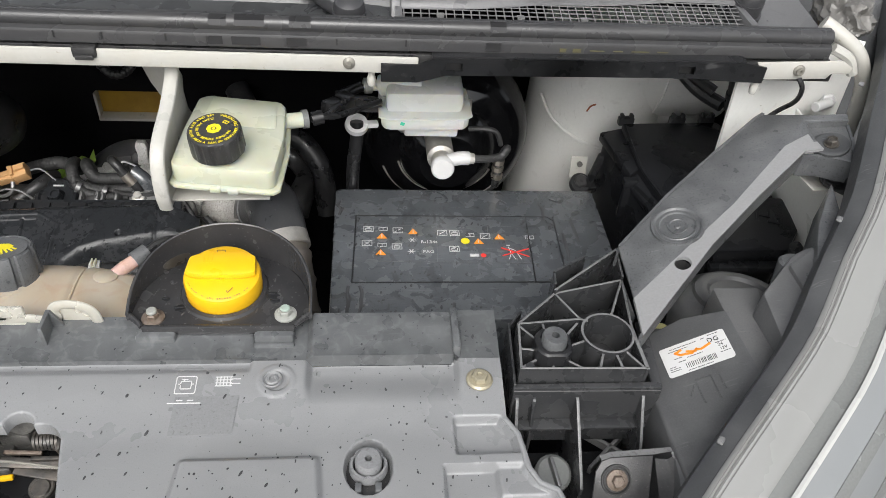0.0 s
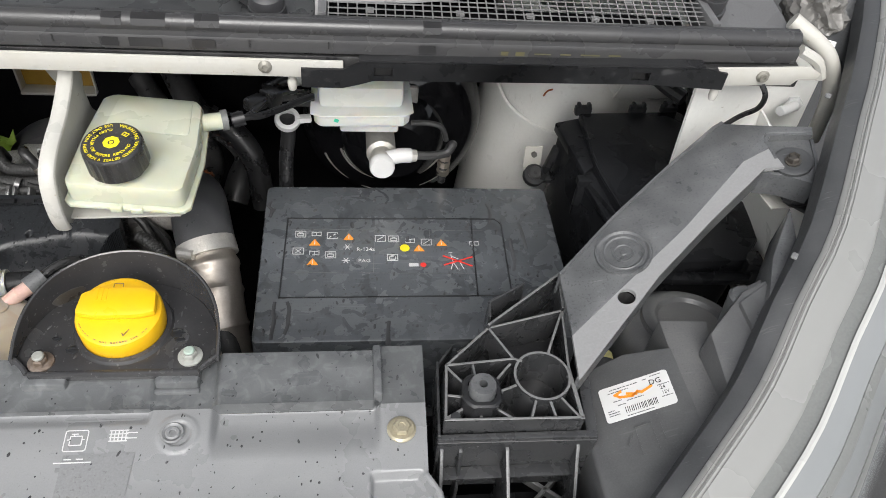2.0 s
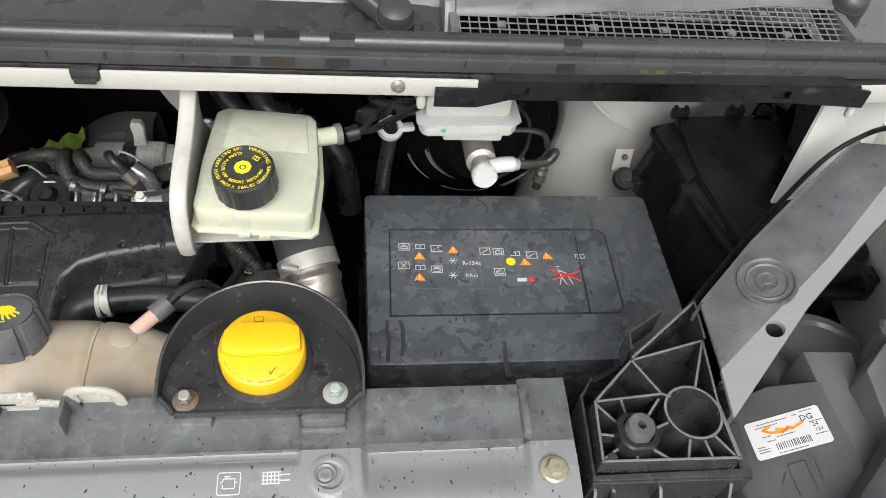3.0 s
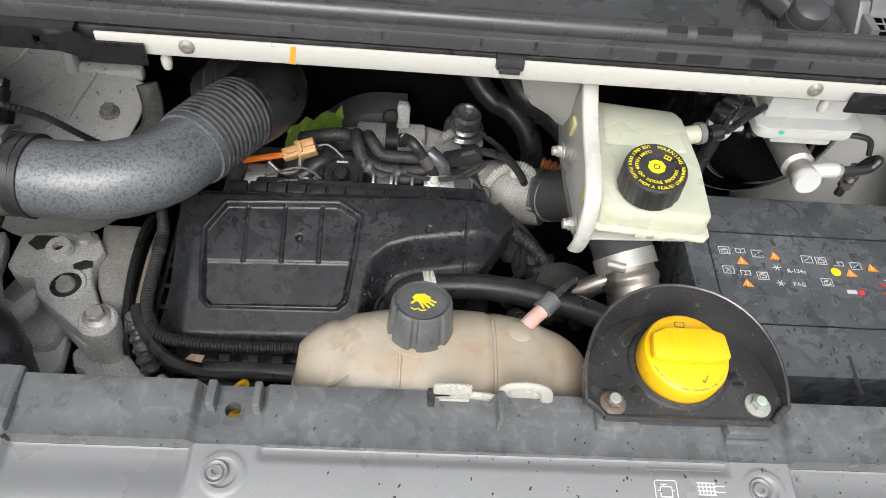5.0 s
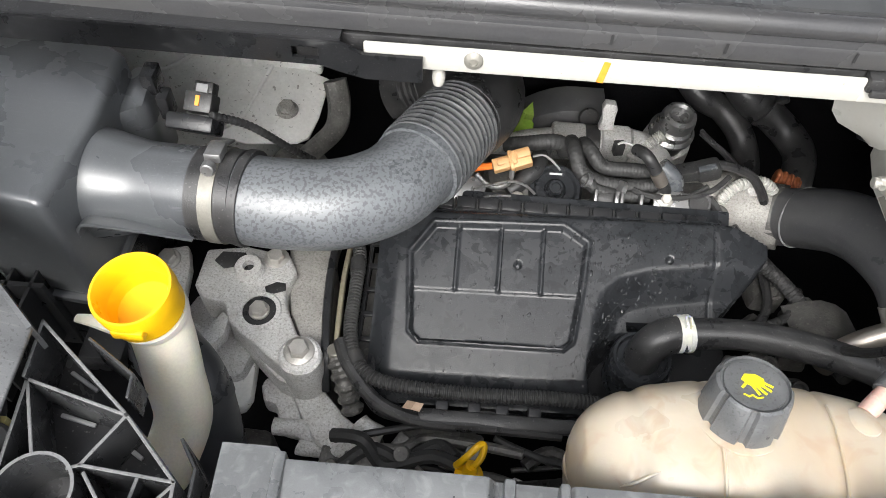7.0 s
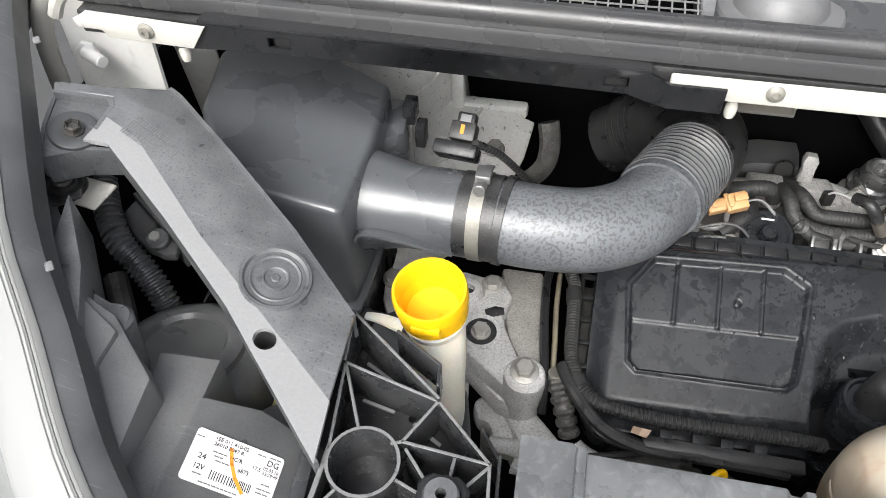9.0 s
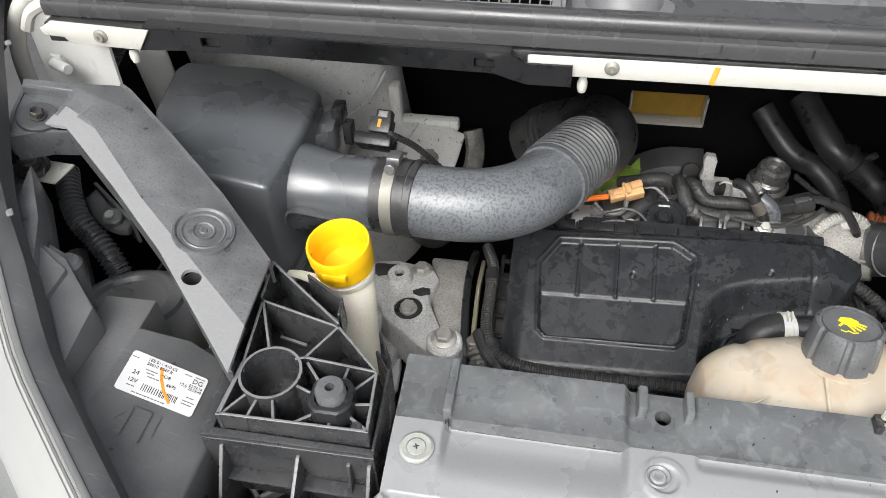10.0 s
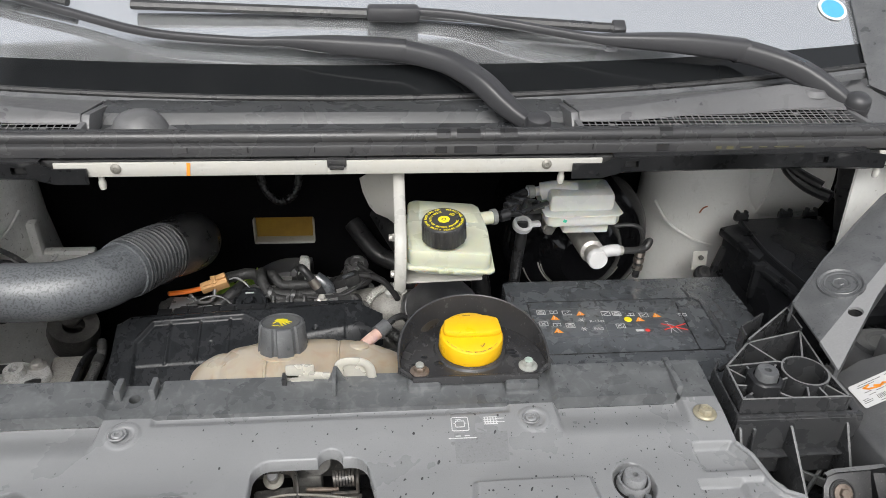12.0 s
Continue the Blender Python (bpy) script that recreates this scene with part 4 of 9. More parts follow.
cowl = thing("cowl_panel", (0, 0.92, 1.26), "grey plastic windscreen cowl with air grilles", "cowl")
part("front_lip", sheet([[(x, 0.834, cowl_z(0.834)), (x, 0.872, cowl_z(0.872))] for x in (-0.9, 0.0, 0.9)], 0.004), "cowl", cowl)
part("middle", sheet([[(x, y, cowl_z(y) + 0.013 * step(0.93, 0.945, y)) for y in (0.872, 0.9, 0.925, 0.932, 0.938, 0.945, 0.96, base_y(x) + 0.004)] for x in (-0.352, -0.2, 0, 0.2, 0.352)], 0.004), "cowldark", cowl, "wet darker middle panel")
for s in (1, -1):
    rows = []
    for x, y0, z0, y1, z1 in ((0.357, 0.8885, 1.2775, 0.897, 1.288), (0.45, 0.8895, 1.279, 0.915, 1.291), (0.535, 0.904, 1.281, 0.935, 1.296), (0.625, 0.9045, 1.283, 0.948, 1.303), (0.715, 0.919, 1.285, 0.960, 1.309), (0.76, 0.919, 1.285, 0.955, 1.303), (0.80, 0.919, 1.284, 0.932, 1.287)):
        rows.append([(x, y0, z0 - 0.002), (x, y0 + 0.001, z0 + 0.001), (x, (y0 + y1) / 2, (z0 + z1) / 2 + 0.001), (x, y1, z1), (x, y1 + 0.006, z1 - 0.001), (x, max(base_y(x), y1 + 0.02) + 0.004, cowl_z(base_y(x)) + 0.008)])
    part("side_panel", mirror(sheet(rows, 0.003), s), "cowl", cowl)
    part("outer_panel", mirror(sheet([[(x, y, cowl_z(y) + (0.012 if x > 0.9 else 0)) for y in (0.872, 0.92, 0.97, base_y(x) + 0.004)] for x in (0.795, 0.84, 0.885, 0.905)], 0.004), s), "cowl", cowl)
    part("grille_end", mirror(box(0.349, 0.358, 0.862, 0.925, 1.25, 1.278, 0.001), s), "cowl", cowl)
    part("grille_end", mirror(box(0.792, 0.802, 0.862, 0.925, 1.25, 1.282, 0.001), s), "cowl", cowl)
    part("side_cheek", mirror(prism([(0.868, 1.246), (0.889, 1.2775), (0.897, 1.287), (0.903, 1.286), (0.95, 1.278), (0.996, 1.2705), (0.996, 1.25)], 0.345, 0.3565, "x", 0.001), s), "cowl", cowl)
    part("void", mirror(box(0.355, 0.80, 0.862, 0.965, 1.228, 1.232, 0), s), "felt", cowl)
    mesh_z = lambda y: 1.2705 + 0.2 * (y - 0.862)
    bars = 42
    for i in range(bars + 1):
        x = 0.36 + 0.433 * i / bars
        yt = 0.889 if x < 0.453 else 0.904 if x < 0.626 else 0.919
        part("grille_bar", mirror(prism([(0.862, mesh_z(0.862)), (yt, mesh_z(yt)), (yt, mesh_z(yt) - 0.0008), (0.862, mesh_z(0.862) - 0.0008)], x - 0.0007, x + 0.0007, "x"), s), "mesh", cowl)
    for y, x0 in ((0.8625, 0.358), (0.871, 0.358), (0.880, 0.358), (0.889, 0.358), (0.8965, 0.453), (0.904, 0.453), (0.9115, 0.626), (0.919, 0.626)):
        part("grille_rib", mirror(box(x0, 0.795, y - 0.0007, y + 0.0007, mesh_z(y) - 0.0008, mesh_z(y) + 0.0002, 0), s), "mesh", cowl)
    for x, y in ((0.40, 0.881), (0.50, 0.881), (0.58, 0.881), (0.655, 0.881), (0.72, 0.881), (0.70, 0.911)):
        part("blocked_cell", mirror(box(x, x + 0.009, y - 0.004, y + 0.004, mesh_z(y) - 0.004, mesh_z(y) - 0.001, 0), s), "mesh", cowl)
part("pivot_cap", lathe([(0, 0.027), (0.012, 0.0262), (0.024, 0.022), (0.033, 0.014), (0.038, 0.005), (0.040, 0.0), (0.052, -0.002), (0.056, -0.006)], (-0.287, 0.918, 1.258), n=40), "cowl", cowl, "domed cap over the wiper pivot")
part("pivot_well", lathe([(0.030, 0.0), (0.036, 0.003), (0.050, 0.002), (0.055, -0.004)], (0.294, 0.903, 1.2565), n=32), "cowldark", cowl)
part("round_plug", lathe([(0, 0.004), (0.016, 0.004), (0.02, 0.0), (0.024, -0.004)], (0.752, 0.955, 1.299), n=24), "cowl", cowl)

# ---- windscreen ----
SL = radians(35)


def on_glass(x, d, lift=0.0):
    """A point d metres up the glass from its foot."""
    return (x, base_y(x) + d * math.cos(SL) - lift * math.sin(SL), 1.278 + d * math.sin(SL) + lift * math.cos(SL) + 0.035 * x * x)


xs = [-0.93 + 1.86 * i / 24 for i in range(25)]
screen = thing("windscreen", (0, 1.0, 1.28), "large curved van windscreen mirroring a white sky", "windscreen")
part("pane", sheet([[on_glass(x, d) for d in (0, 0.05, 0.15, 0.35, 0.6, 0.8)] for x in xs], 0.005), "glass", screen)
part("dark_band", sheet([[on_glass(x, d, 0.002) for d in (0.0, 0.02, 0.05 + 0.012 * math.cos(x * 2.2))] for x in xs], 0.0015), "frit", screen)
part("foot_seal", tube([on_glass(x, -0.004, 0.004) for x in xs[::3]], 0.005, 8, 4), "rubber", screen)
part("trim_strip", sheet([[on_glass(x, -0.005, 0.003), on_glass(x, -0.016, 0.002), on_glass(x, -0.024, -0.006)] for x in xs], 0.003), "bracket", screen, "dark grey trim strip")
part("sticker", moved(disc(0.021, 0.0006, (0, 0, 0), n=28, b=0.0001), Matrix.Translation(on_glass(0.885, 0.128, 0.003)) @ Matrix.Rotation(SL, 4, "X")), "sticker", screen, "round blue-green sticker")
part("sticker_rim", moved(lathe([(0.021, 0), (0.0265, 0), (0.0265, 0.0004), (0.021, 0.0004)], (0, 0, 0), n=28), Matrix.Translation(on_glass(0.885, 0.128, 0.003)) @ Matrix.Rotation(SL, 4, "X")), "paper", screen)
for s in (1, -1):
    solo("windscreen_pillar", mirror(sheet([[(0.90 + 0.04 * k + 0.02 * j, 1.03 + 0.13 * j - 0.06 * k, 1.285 + 0.09 * j - 0.012 * k * k) for k in range(4)] for j in range(6)], 0.01), s), "bracket", "grey plastic-trimmed windscreen pillar", "pillar", "windscreen pillars")

w1 = thing("wiper_arm", (0.297, 0.915, 1.265), "satin black wiper arm on a domed pivot cap", "wiper", "wipers")
arm_line = [(0.294, 0.897, 1.264), (0.272, 0.91, 1.275), (0.25, 0.928, 1.289), (0.216, 0.960, 1.314), (0.176, 1.0, 1.329), (0.137, 1.021, 1.336), (0.103, 1.035, 1.339), (0.088, 1.036, 1.339)]
part("arm", tube(arm_line, lambda u: 0.0135 + 0.0065 * step(0.0, 0.45, u), 24, 6, 0.78, boxy=0.5), "arm", w1)
part("pivot_nut", lathe([(0, 0.036), (0.011, 0.035), (0.017, 0.031), (0.019, 0.025), (0.019, 0.018), (0.0205, 0.018), (0.0205, 0), (0.023, 0), (0.023, -0.012), (0, -0.012)], (0.294, 0.892, 1.254), (0, -0.25, 1), 32), "arm", w1)
part("rod", tube([(0.105, 1.033, 1.341), (-0.02, 1.043, 1.348), (-0.10, 1.052, 1.350), (-0.14, 1.055, 1.349), (-0.29, 1.07, 1.357), (-0.414, 1.105, 1.378), (-0.56, 1.145, 1.408), (-0.70, 1.19, 1.436)], lambda u: 0.0195 - 0.012 * step(0.02, 0.32, u), 20, 5, 0.85, boxy=0.55), "arm", w1)
part("blade", tube([(-0.76, 1.20, 1.438), (-0.62, 1.172, 1.424), (-0.50, 1.146, 1.402), (-0.43, 1.128, 1.39)], 0.008, 8, 5, 0.7), "rubber", w1)
w2 = thing("wiper_arm", (0.812, 0.935, 1.265), "satin black wiper arm with hinged elbow", "wiper", "wipers")
part("arm", tube([(0.812, 0.932, 1.279), (0.79, 0.95, 1.296), (0.754, 0.985, 1.317), (0.715, 1.01, 1.331), (0.664, 1.036, 1.341), (0.645, 1.038, 1.341)], lambda u: 0.0145 + 0.0065 * step(0.0, 0.45, u), 24, 6, 0.8, boxy=0.5), "arm", w2)
part("pivot_nut", lathe([(0, 0.036), (0.011, 0.035), (0.017, 0.031), (0.0195, 0.025), (0.0195, 0.018), (0.021, 0.018), (0.021, 0), (0.024, 0), (0.024, -0.014), (0, -0.014)], (0.812, 0.930, 1.271), (0, -0.25, 1), 32), "arm", w2)
part("rod", tube([(0.666, 1.036, 1.343), (0.56, 1.043, 1.352), (0.45, 1.05, 1.355), (0.40, 1.056, 1.358), (0.302, 1.072, 1.370), (0.202, 1.10, 1.380), (0.12, 1.11, 1.384)], lambda u: 0.0205 - 0.012 * step(0.05, 0.5, u), 20, 5, 0.85, boxy=0.55), "arm", w2)
part("blade_holder", box(0.045, 0.13, 1.083, 1.118, 1.372, 1.396, 0.006), "arm", w2)
part("blade", tube([(-0.33, 1.124, 1.389), (0.045, 1.116, 1.380), (0.13, 1.112, 1.379), (0.46, 1.092, 1.364)], 0.0115, 8, 5, 0.7), "rubber", w2)
part("blade_tip", obox((0.464, 1.092, 1.364), (0.024, 0.024, 0.02), (35, 0, 0), 0.005), "arm", w2)

# ---- wings and headlamps ----
CURVE = ((0.20, 0.50, 1.025), (0.27, 0.545, 1.058), (0.335, 0.608, 1.091), (0.368, 0.642, 1.108), (0.415, 0.692, 1.132), (0.465, 0.742, 1.158), (0.53, 0.79, 1.191), (0.60, 0.845, 1.221), (0.72, 0.916, 1.255), (0.80, 0.966, 1.268), (0.94, 1.045, 1.283), (1.05, 1.085, 1.292))


def wing_rows(profile):
    """Rows across the wing's rim: offsets outward and heights along the curve."""
    line = smoothed([(x, y, z) for y, x, z in CURVE], 3)
    rows = []
    for i, p in enumerate(line):
        way = line[min(i + 1, len(line) - 1)] - line[max(i - 1, 0)]
        out = Vector((way.y, -way.x, 0)).normalized()
        rows.append([tuple(p + out * o + Vector((0, 0, h))) for o, h in profile])
    return rows


for s in (1, -1):
    strip = thing("wing_edge_strip", (0.75 * s, 0.47, 1.15), "scuffed dark rubber strip along the wing edge", "edge strip", "wing edge strips")
    part("strip", mirror(sheet(wing_rows(((-0.023, -0.034), (-0.0195, -0.008), (-0.014, -0.004), (-0.002, -0.001))), 0.003), s), "strip", strip)
    for y, x, z in ((0.380, 0.642, 1.111), (0.574, 0.808, 1.209), (0.76, 0.905, 1.262)):
        part("clip", mirror(obox((x - 0.010, y, z - 0.003), (0.009, 0.006, 0.003), (0, 0, 50)), s), "ribtop", strip)
    wing = thing("front_wing", (0.85 * s, 0.5, 1.0), "cream-white painted wing rim with fine bead lines", "wing", "front wings")
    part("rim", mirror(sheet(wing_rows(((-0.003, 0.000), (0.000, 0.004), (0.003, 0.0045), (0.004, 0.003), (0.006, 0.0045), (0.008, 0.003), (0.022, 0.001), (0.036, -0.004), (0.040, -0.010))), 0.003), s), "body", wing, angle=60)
    part("groove", mirror(sheet(wing_rows(((0.0385, -0.012), (0.050, -0.013), (0.0555, -0.011))), 0.003), s), "bezel", wing)
    for o, h in ((0.0012, 0.0046), (0.0042, 0.0042), (0.0085, 0.0036)):
        part("bead_line", mirror(sheet(wing_rows(((o, h), (o + 0.0007, h))), 0.0005), s), "beadline", wing, "thin grey line in the paint bead")
    lamp = thing("headlamp", (0.8 * s, 0.4, 1.0), "clear headlamp glass curving down outside the wing rim", "headlamp", "headlamps")
    part("lens", mirror(sheet(wing_rows(((0.0555, -0.011), (0.062, -0.012), (0.085, -0.03), (0.12, -0.075), (0.15, -0.15), (0.16, -0.26))), 0.004), s), "lens", lamp, angle=60)
    part("lens_rim", mirror(sheet(wing_rows(((0.0545, -0.0095), (0.0575, -0.009), (0.060, -0.0105))), 0.003), s), "frost", lamp, "pale frosted lens rim")
    part("inner_bezel", mirror(sheet(wing_rows(((0.083, -0.0275), (0.090, -0.0335), (0.093, -0.037))), 0.002), s), "bezel", lamp, "grey bezel line under the glass")
    part("lower_bezel", mirror(sheet(wing_rows(((0.112, -0.063), (0.118, -0.071))), 0.002), s), "bezel", lamp)

# ---- headlamp housings and brace brackets, both sides ----


def wall(p, q, z0, z1, th=0.0026, b=0.0005):
    """A thin upright web between two plan points."""
    d = math.hypot(q[0] - p[0], q[1] - p[1])
    return moved(box(-d / 2 - th / 2, d / 2 + th / 2, -th / 2, th / 2, z0, z1, b, 1), pose((p[0] + q[0]) / 2, (p[1] + q[1]) / 2, 0, 0, 0, math.degrees(math.atan2(q[1] - p[1], q[0] - p[0]))))


def lit_worn_top(ob, reach=0.004):
    """Gives the upward faces of a web a paler surface: edge wear with the sky's highlight painted in."""
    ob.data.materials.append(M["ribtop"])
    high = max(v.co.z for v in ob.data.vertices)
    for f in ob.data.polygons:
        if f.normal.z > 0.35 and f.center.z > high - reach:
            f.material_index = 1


def arm_z(x, y):
    return 1.139 + 0.315 * (x - 0.666) + 0.1 * (y - 0.642)


def lamp_z(x, y):
    return 1.0625 + 0.54 * (x - 0.629)


for s in (1, -1):
    # housing of the headlamp
    h = thing("headlamp_housing", (0.68 * s, 0.47, 0.95), "dusty dark plastic back of a headlamp with white label", "headlamp housing", "headlamp housings")
    part("shell", mirror(prism([(0.618, 0.28), (0.608, 0.545), (0.66, 0.556), (0.702, 0.548), (0.706, 0.44), (0.70, 0.38), (0.65, 0.30)], -0.16, 0.0, b=0.004, height=lamp_z), s), "lamp", h)
    part("shell_front", mirror(prism([(0.60, 0.26), (0.612, 0.40), (0.70, 0.44), (0.715, 0.42), (0.66, 0.35), (0.60, 0.28)], -0.16, -0.004, b=0.003, height=lamp_z), s), "lamp", h)
    part("beam", mirror(prism([(0.700, 0.583), (0.750, 0.578), (0.738, 0.50), (0.724, 0.46), (0.706, 0.41), (0.690, 0.41), (0.7005, 0.482)], -0.12, 0.003, b=0.003, height=lambda x, y: 1.096 + 0.1 * (x - 0.7)), s), "beam", h, "lighter grey sloping beam")
    part("ridge", mirror(prism([(0.727, 0.538), (0.768, 0.576), (0.803, 0.588), (0.792, 0.54), (0.748, 0.466), (0.731, 0.468)], -0.08, 0.0, b=0.004, height=lambda x, y: 1.12 + 0.25 * (y - 0.472) + 0.2 * (x - 0.73)), s), "lamp", h)
    part("ridge_step", mirror(prism([(0.760, 0.562), (0.798, 0.582), (0.790, 0.545), (0.752, 0.480), (0.745, 0.484), (0.766, 0.53)], -0.02, 0.005, b=0.002, height=lambda x, y: 1.12 + 0.25 * (y - 0.472) + 0.2 * (x - 0.73)), s), "lamp", h)
    part("outer_shelf", mirror(prism([(0.772, 0.59), (0.822, 0.60), (0.80, 0.52), (0.75, 0.458), (0.742, 0.466), (0.774, 0.51)], -0.05, -0.004, b=0.003, height=lamp_z), s), "lamp", h)
    part("outer_fin", mirror(prism([(0.80, 0.60), (0.84, 0.66), (0.83, 0.60), (0.79, 0.54), (0.775, 0.54)], -0.05, 0.004, b=0.002, height=lambda x, y: 1.165 + 0.2 * (y - 0.56)), s), "bracket", h)
    part("dust_cover", mirror(lathe([(0, 0.022), (0.036, 0.024), (0.040, 0.028), (0.046, 0.029), (0.054, 0.026), (0.056, 0.021), (0.066, 0.017), (0.073, 0.008), (0.076, -0.004), (0.076, -0.07), (0, -0.07)], (0.763, 0.612, 1.026), (0.02, 0.2, 0.97), 56), s), "lamp", h)
    part("adjuster", mirror(disc(0.0205, 0.06, (0.779, 0.563, 1.086), (0.02, 0.22, 1), 32, b=0.003), s), "bracket", h)
    part("nub", mirror(disc(0.026, 0.05, (0.662, 0.562, 0.975), (-0.05, 0.2, 1), b=0.004), s), "lamp", h)
    part("yellow_plug", mirror(join(disc(0.0085, 0.012, (0.670, 0.598, 1.004), (-0.1, 0.3, 1), b=0.002), box(0.658, 0.682, 0.592, 0.606, 0.995, 1.005, 0.002)), s), "clipyellow", h, "small pale yellow plug")
    # its label
    m = frame_on((0.660 if s > 0 else -0.6625, 0.5035, 1.0805 if s > 0 else 1.082), (-0.54 * s, 0, 1), (0.0, 1, 0)) @ Matrix.Rotation(radians(2 if s > 0 else 0), 4, "Z")
    lw, lh = 0.035, 0.019 if s > 0 else 0.0203
    lb = part("label", moved(prism([(cx * (lw - 0.003) + 0.003 * math.cos(a), cy * (lh - 0.003) + 0.003 * math.sin(a)) for cx, cy, a0 in ((1, 1, 0), (-1, 1, 90), (-1, -1, 180), (1, -1, 270)) for a in (radians(a0 + 30 * k) for k in range(4))], 0, 0.0005), m), "paper", h, "white printed paper label")
    if s > 0:
        words = (("DG", 0.0082, 0.021, 0.0095), ("24", 0.0056, 0.026, 0.001), ("12V", 0.0048, 0.0275, -0.0045))
        lines = [(-0.024, 0.0145, 0.022), (-0.026, 0.0115, 0.020), (-0.002, 0.0145, 0.006), (0.010, 0.015, 0.004), (0.018, 0.0165, 0.010), (-0.023, 0.0015, 0.008), (-0.010, 0.003, 0.018), (-0.010, -0.001, 0.016), (-0.020, -0.0035, 0.008), (-0.031, -0.0075, 0.006), (-0.031, -0.0100, 0.010), (-0.031, -0.0125, 0.010), (-0.014, -0.0168, 0.026), (0.022, 0.0045, 0.011), (0.023, -0.0085, 0.010)]
    else:
        words = (("DG", 0.0066, 0.0275, 0.0125), ("24", 0.0062, -0.0245, 0.0), ("12V", 0.0056, -0.0240, -0.0078), ("17,5", 0.0042, 0.0165, 0.0055), ("HC/R", 0.0042, 0.0, 0.0062), ("6875", 0.0044, 0.008, -0.0005), ("26010 8047 R", 0.0042, -0.008, 0.0122), ("1EE 011 410-02", 0.0042, -0.007, 0.0165), ("02.03.16", 0.0036, 0.0275, 0.0075), ("23:29:49", 0.0036, 0.0278, 0.0040))
        lines = [(0.014, 0.0165, 0.006), (0.024, 0.0172, 0.008), (-0.018, 0.0065, 0.010), (-0.016, 0.0035, 0.006), (-0.014, 0.0005, 0.010), (0.024, -0.0040, 0.006), (0.022, -0.0080, 0.010), (0.022, -0.0110, 0.010), (-0.020, -0.0178, 0.030), (-0.0335, 0.0140, 0.005), (-0.0265, -0.0130, 0.006)]
    for word, size, x, y in words:
        part("text", lettering(word, size, m @ Matrix.Translation((x, y, 0.0007))), "ink", lb)
    rng = random.Random(11)
    dashes = []
    for x, y, w in lines:
        end = x + w
        while x < end:
            step_ = rng.uniform(0.0012, 0.0042)
            dashes.append(((x, y), (min(end, x + step_), y)))
            x += step_ + 0.0014
    part("small_print", strokes(dashes, 0.0009, m @ Matrix.Translation((0, 0, 0.0005)), 0.0002), "faint_ink", lb)
    rng = random.Random(5)
    bars = []
    x = -0.014
    while x < 0.018:
        w = rng.choice((0.0005, 0.0009, 0.0013))
        bars.append(((x, -0.0135), (x, -0.0075)))
        x += w + 0.0008
    part("barcode", strokes(bars, 0.0007, m @ Matrix.Translation((0, 0, 0.0005)), 0.0002), "ink", lb)
    if s > 0:
        q = [((-0.016, 0.0045), (-0.020, 0.008)), ((-0.020, 0.008), (-0.014, 0.010)), ((-0.016, 0.0045), (-0.004, 0.002)), ((-0.004, 0.002), (0.002, 0.005)), ((0.002, 0.005), (0.006, 0.003)), ((0.006, 0.003), (0.016, 0.006)), ((-0.008, 0.006), (0.0, 0.003))]
    else:
        q = [((-0.006, 0.012), (-0.002, 0.002)), ((-0.002, 0.002), (0.004, -0.007)), ((0.004, -0.007), (0.012, -0.015))]
    part("scrawl", strokes(q, 0.0026, m @ Matrix.Translation((0, 0, 0.0007)), 0.0002), "orange", lb, "orange crayon mark")

    part("embossed_frame", moved(strokes([((-0.012, -0.058), (-0.012, -0.030)), ((-0.012, -0.030), (0.004, -0.030)), ((0.004, -0.030), (0.004, -0.058)), ((0.012, -0.05), (0.012, -0.032)), ((-0.022, -0.045), (-0.016, -0.036))], 0.0012, Matrix(), 0.0009), m), "lamp", h)

    # brace from the box to the wing
    br = thing("headlamp_brace", (0.68 * s, 0.62, 1.1), "scuffed grey plastic brace, lit edge band painted paler", "brace", "headlamp braces")
    deck = [(0.600, 0.630), (0.665, 0.688), (0.735, 0.741), (0.754, 0.755), (0.796, 0.784), (0.807, 0.789), (0.852, 0.770), (0.893, 0.755), (0.890, 0.747), (0.846, 0.760), (0.841, 0.752), (0.842, 0.738), (0.812, 0.727), (0.733, 0.657), (0.645, 0.591), (0.600, 0.557)]
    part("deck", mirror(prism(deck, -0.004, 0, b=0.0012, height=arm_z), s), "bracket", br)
    bm = bmesh.new()
    hole = [(0.6585 + 0.0088 * math.cos(a), 0.5885 + 0.0088 * math.sin(a)) for a in (2 * math.pi * k / 20 for k in range(20))]
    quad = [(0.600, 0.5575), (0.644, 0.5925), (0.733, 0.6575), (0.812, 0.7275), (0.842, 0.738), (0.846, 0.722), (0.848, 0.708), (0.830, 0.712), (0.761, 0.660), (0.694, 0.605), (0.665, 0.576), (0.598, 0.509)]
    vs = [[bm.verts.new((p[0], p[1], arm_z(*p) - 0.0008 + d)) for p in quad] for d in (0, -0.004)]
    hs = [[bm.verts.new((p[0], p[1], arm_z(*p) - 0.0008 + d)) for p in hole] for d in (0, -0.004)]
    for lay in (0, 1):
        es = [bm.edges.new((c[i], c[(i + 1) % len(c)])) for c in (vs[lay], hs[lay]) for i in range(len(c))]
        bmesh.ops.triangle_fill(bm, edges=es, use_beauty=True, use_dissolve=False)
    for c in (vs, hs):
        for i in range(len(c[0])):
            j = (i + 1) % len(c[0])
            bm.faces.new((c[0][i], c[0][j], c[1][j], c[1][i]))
    # the chamfer's brighter light is put into this band's paler colour
    part("lit_edge_band", mirror(bm, s), "band", br, angle=25)
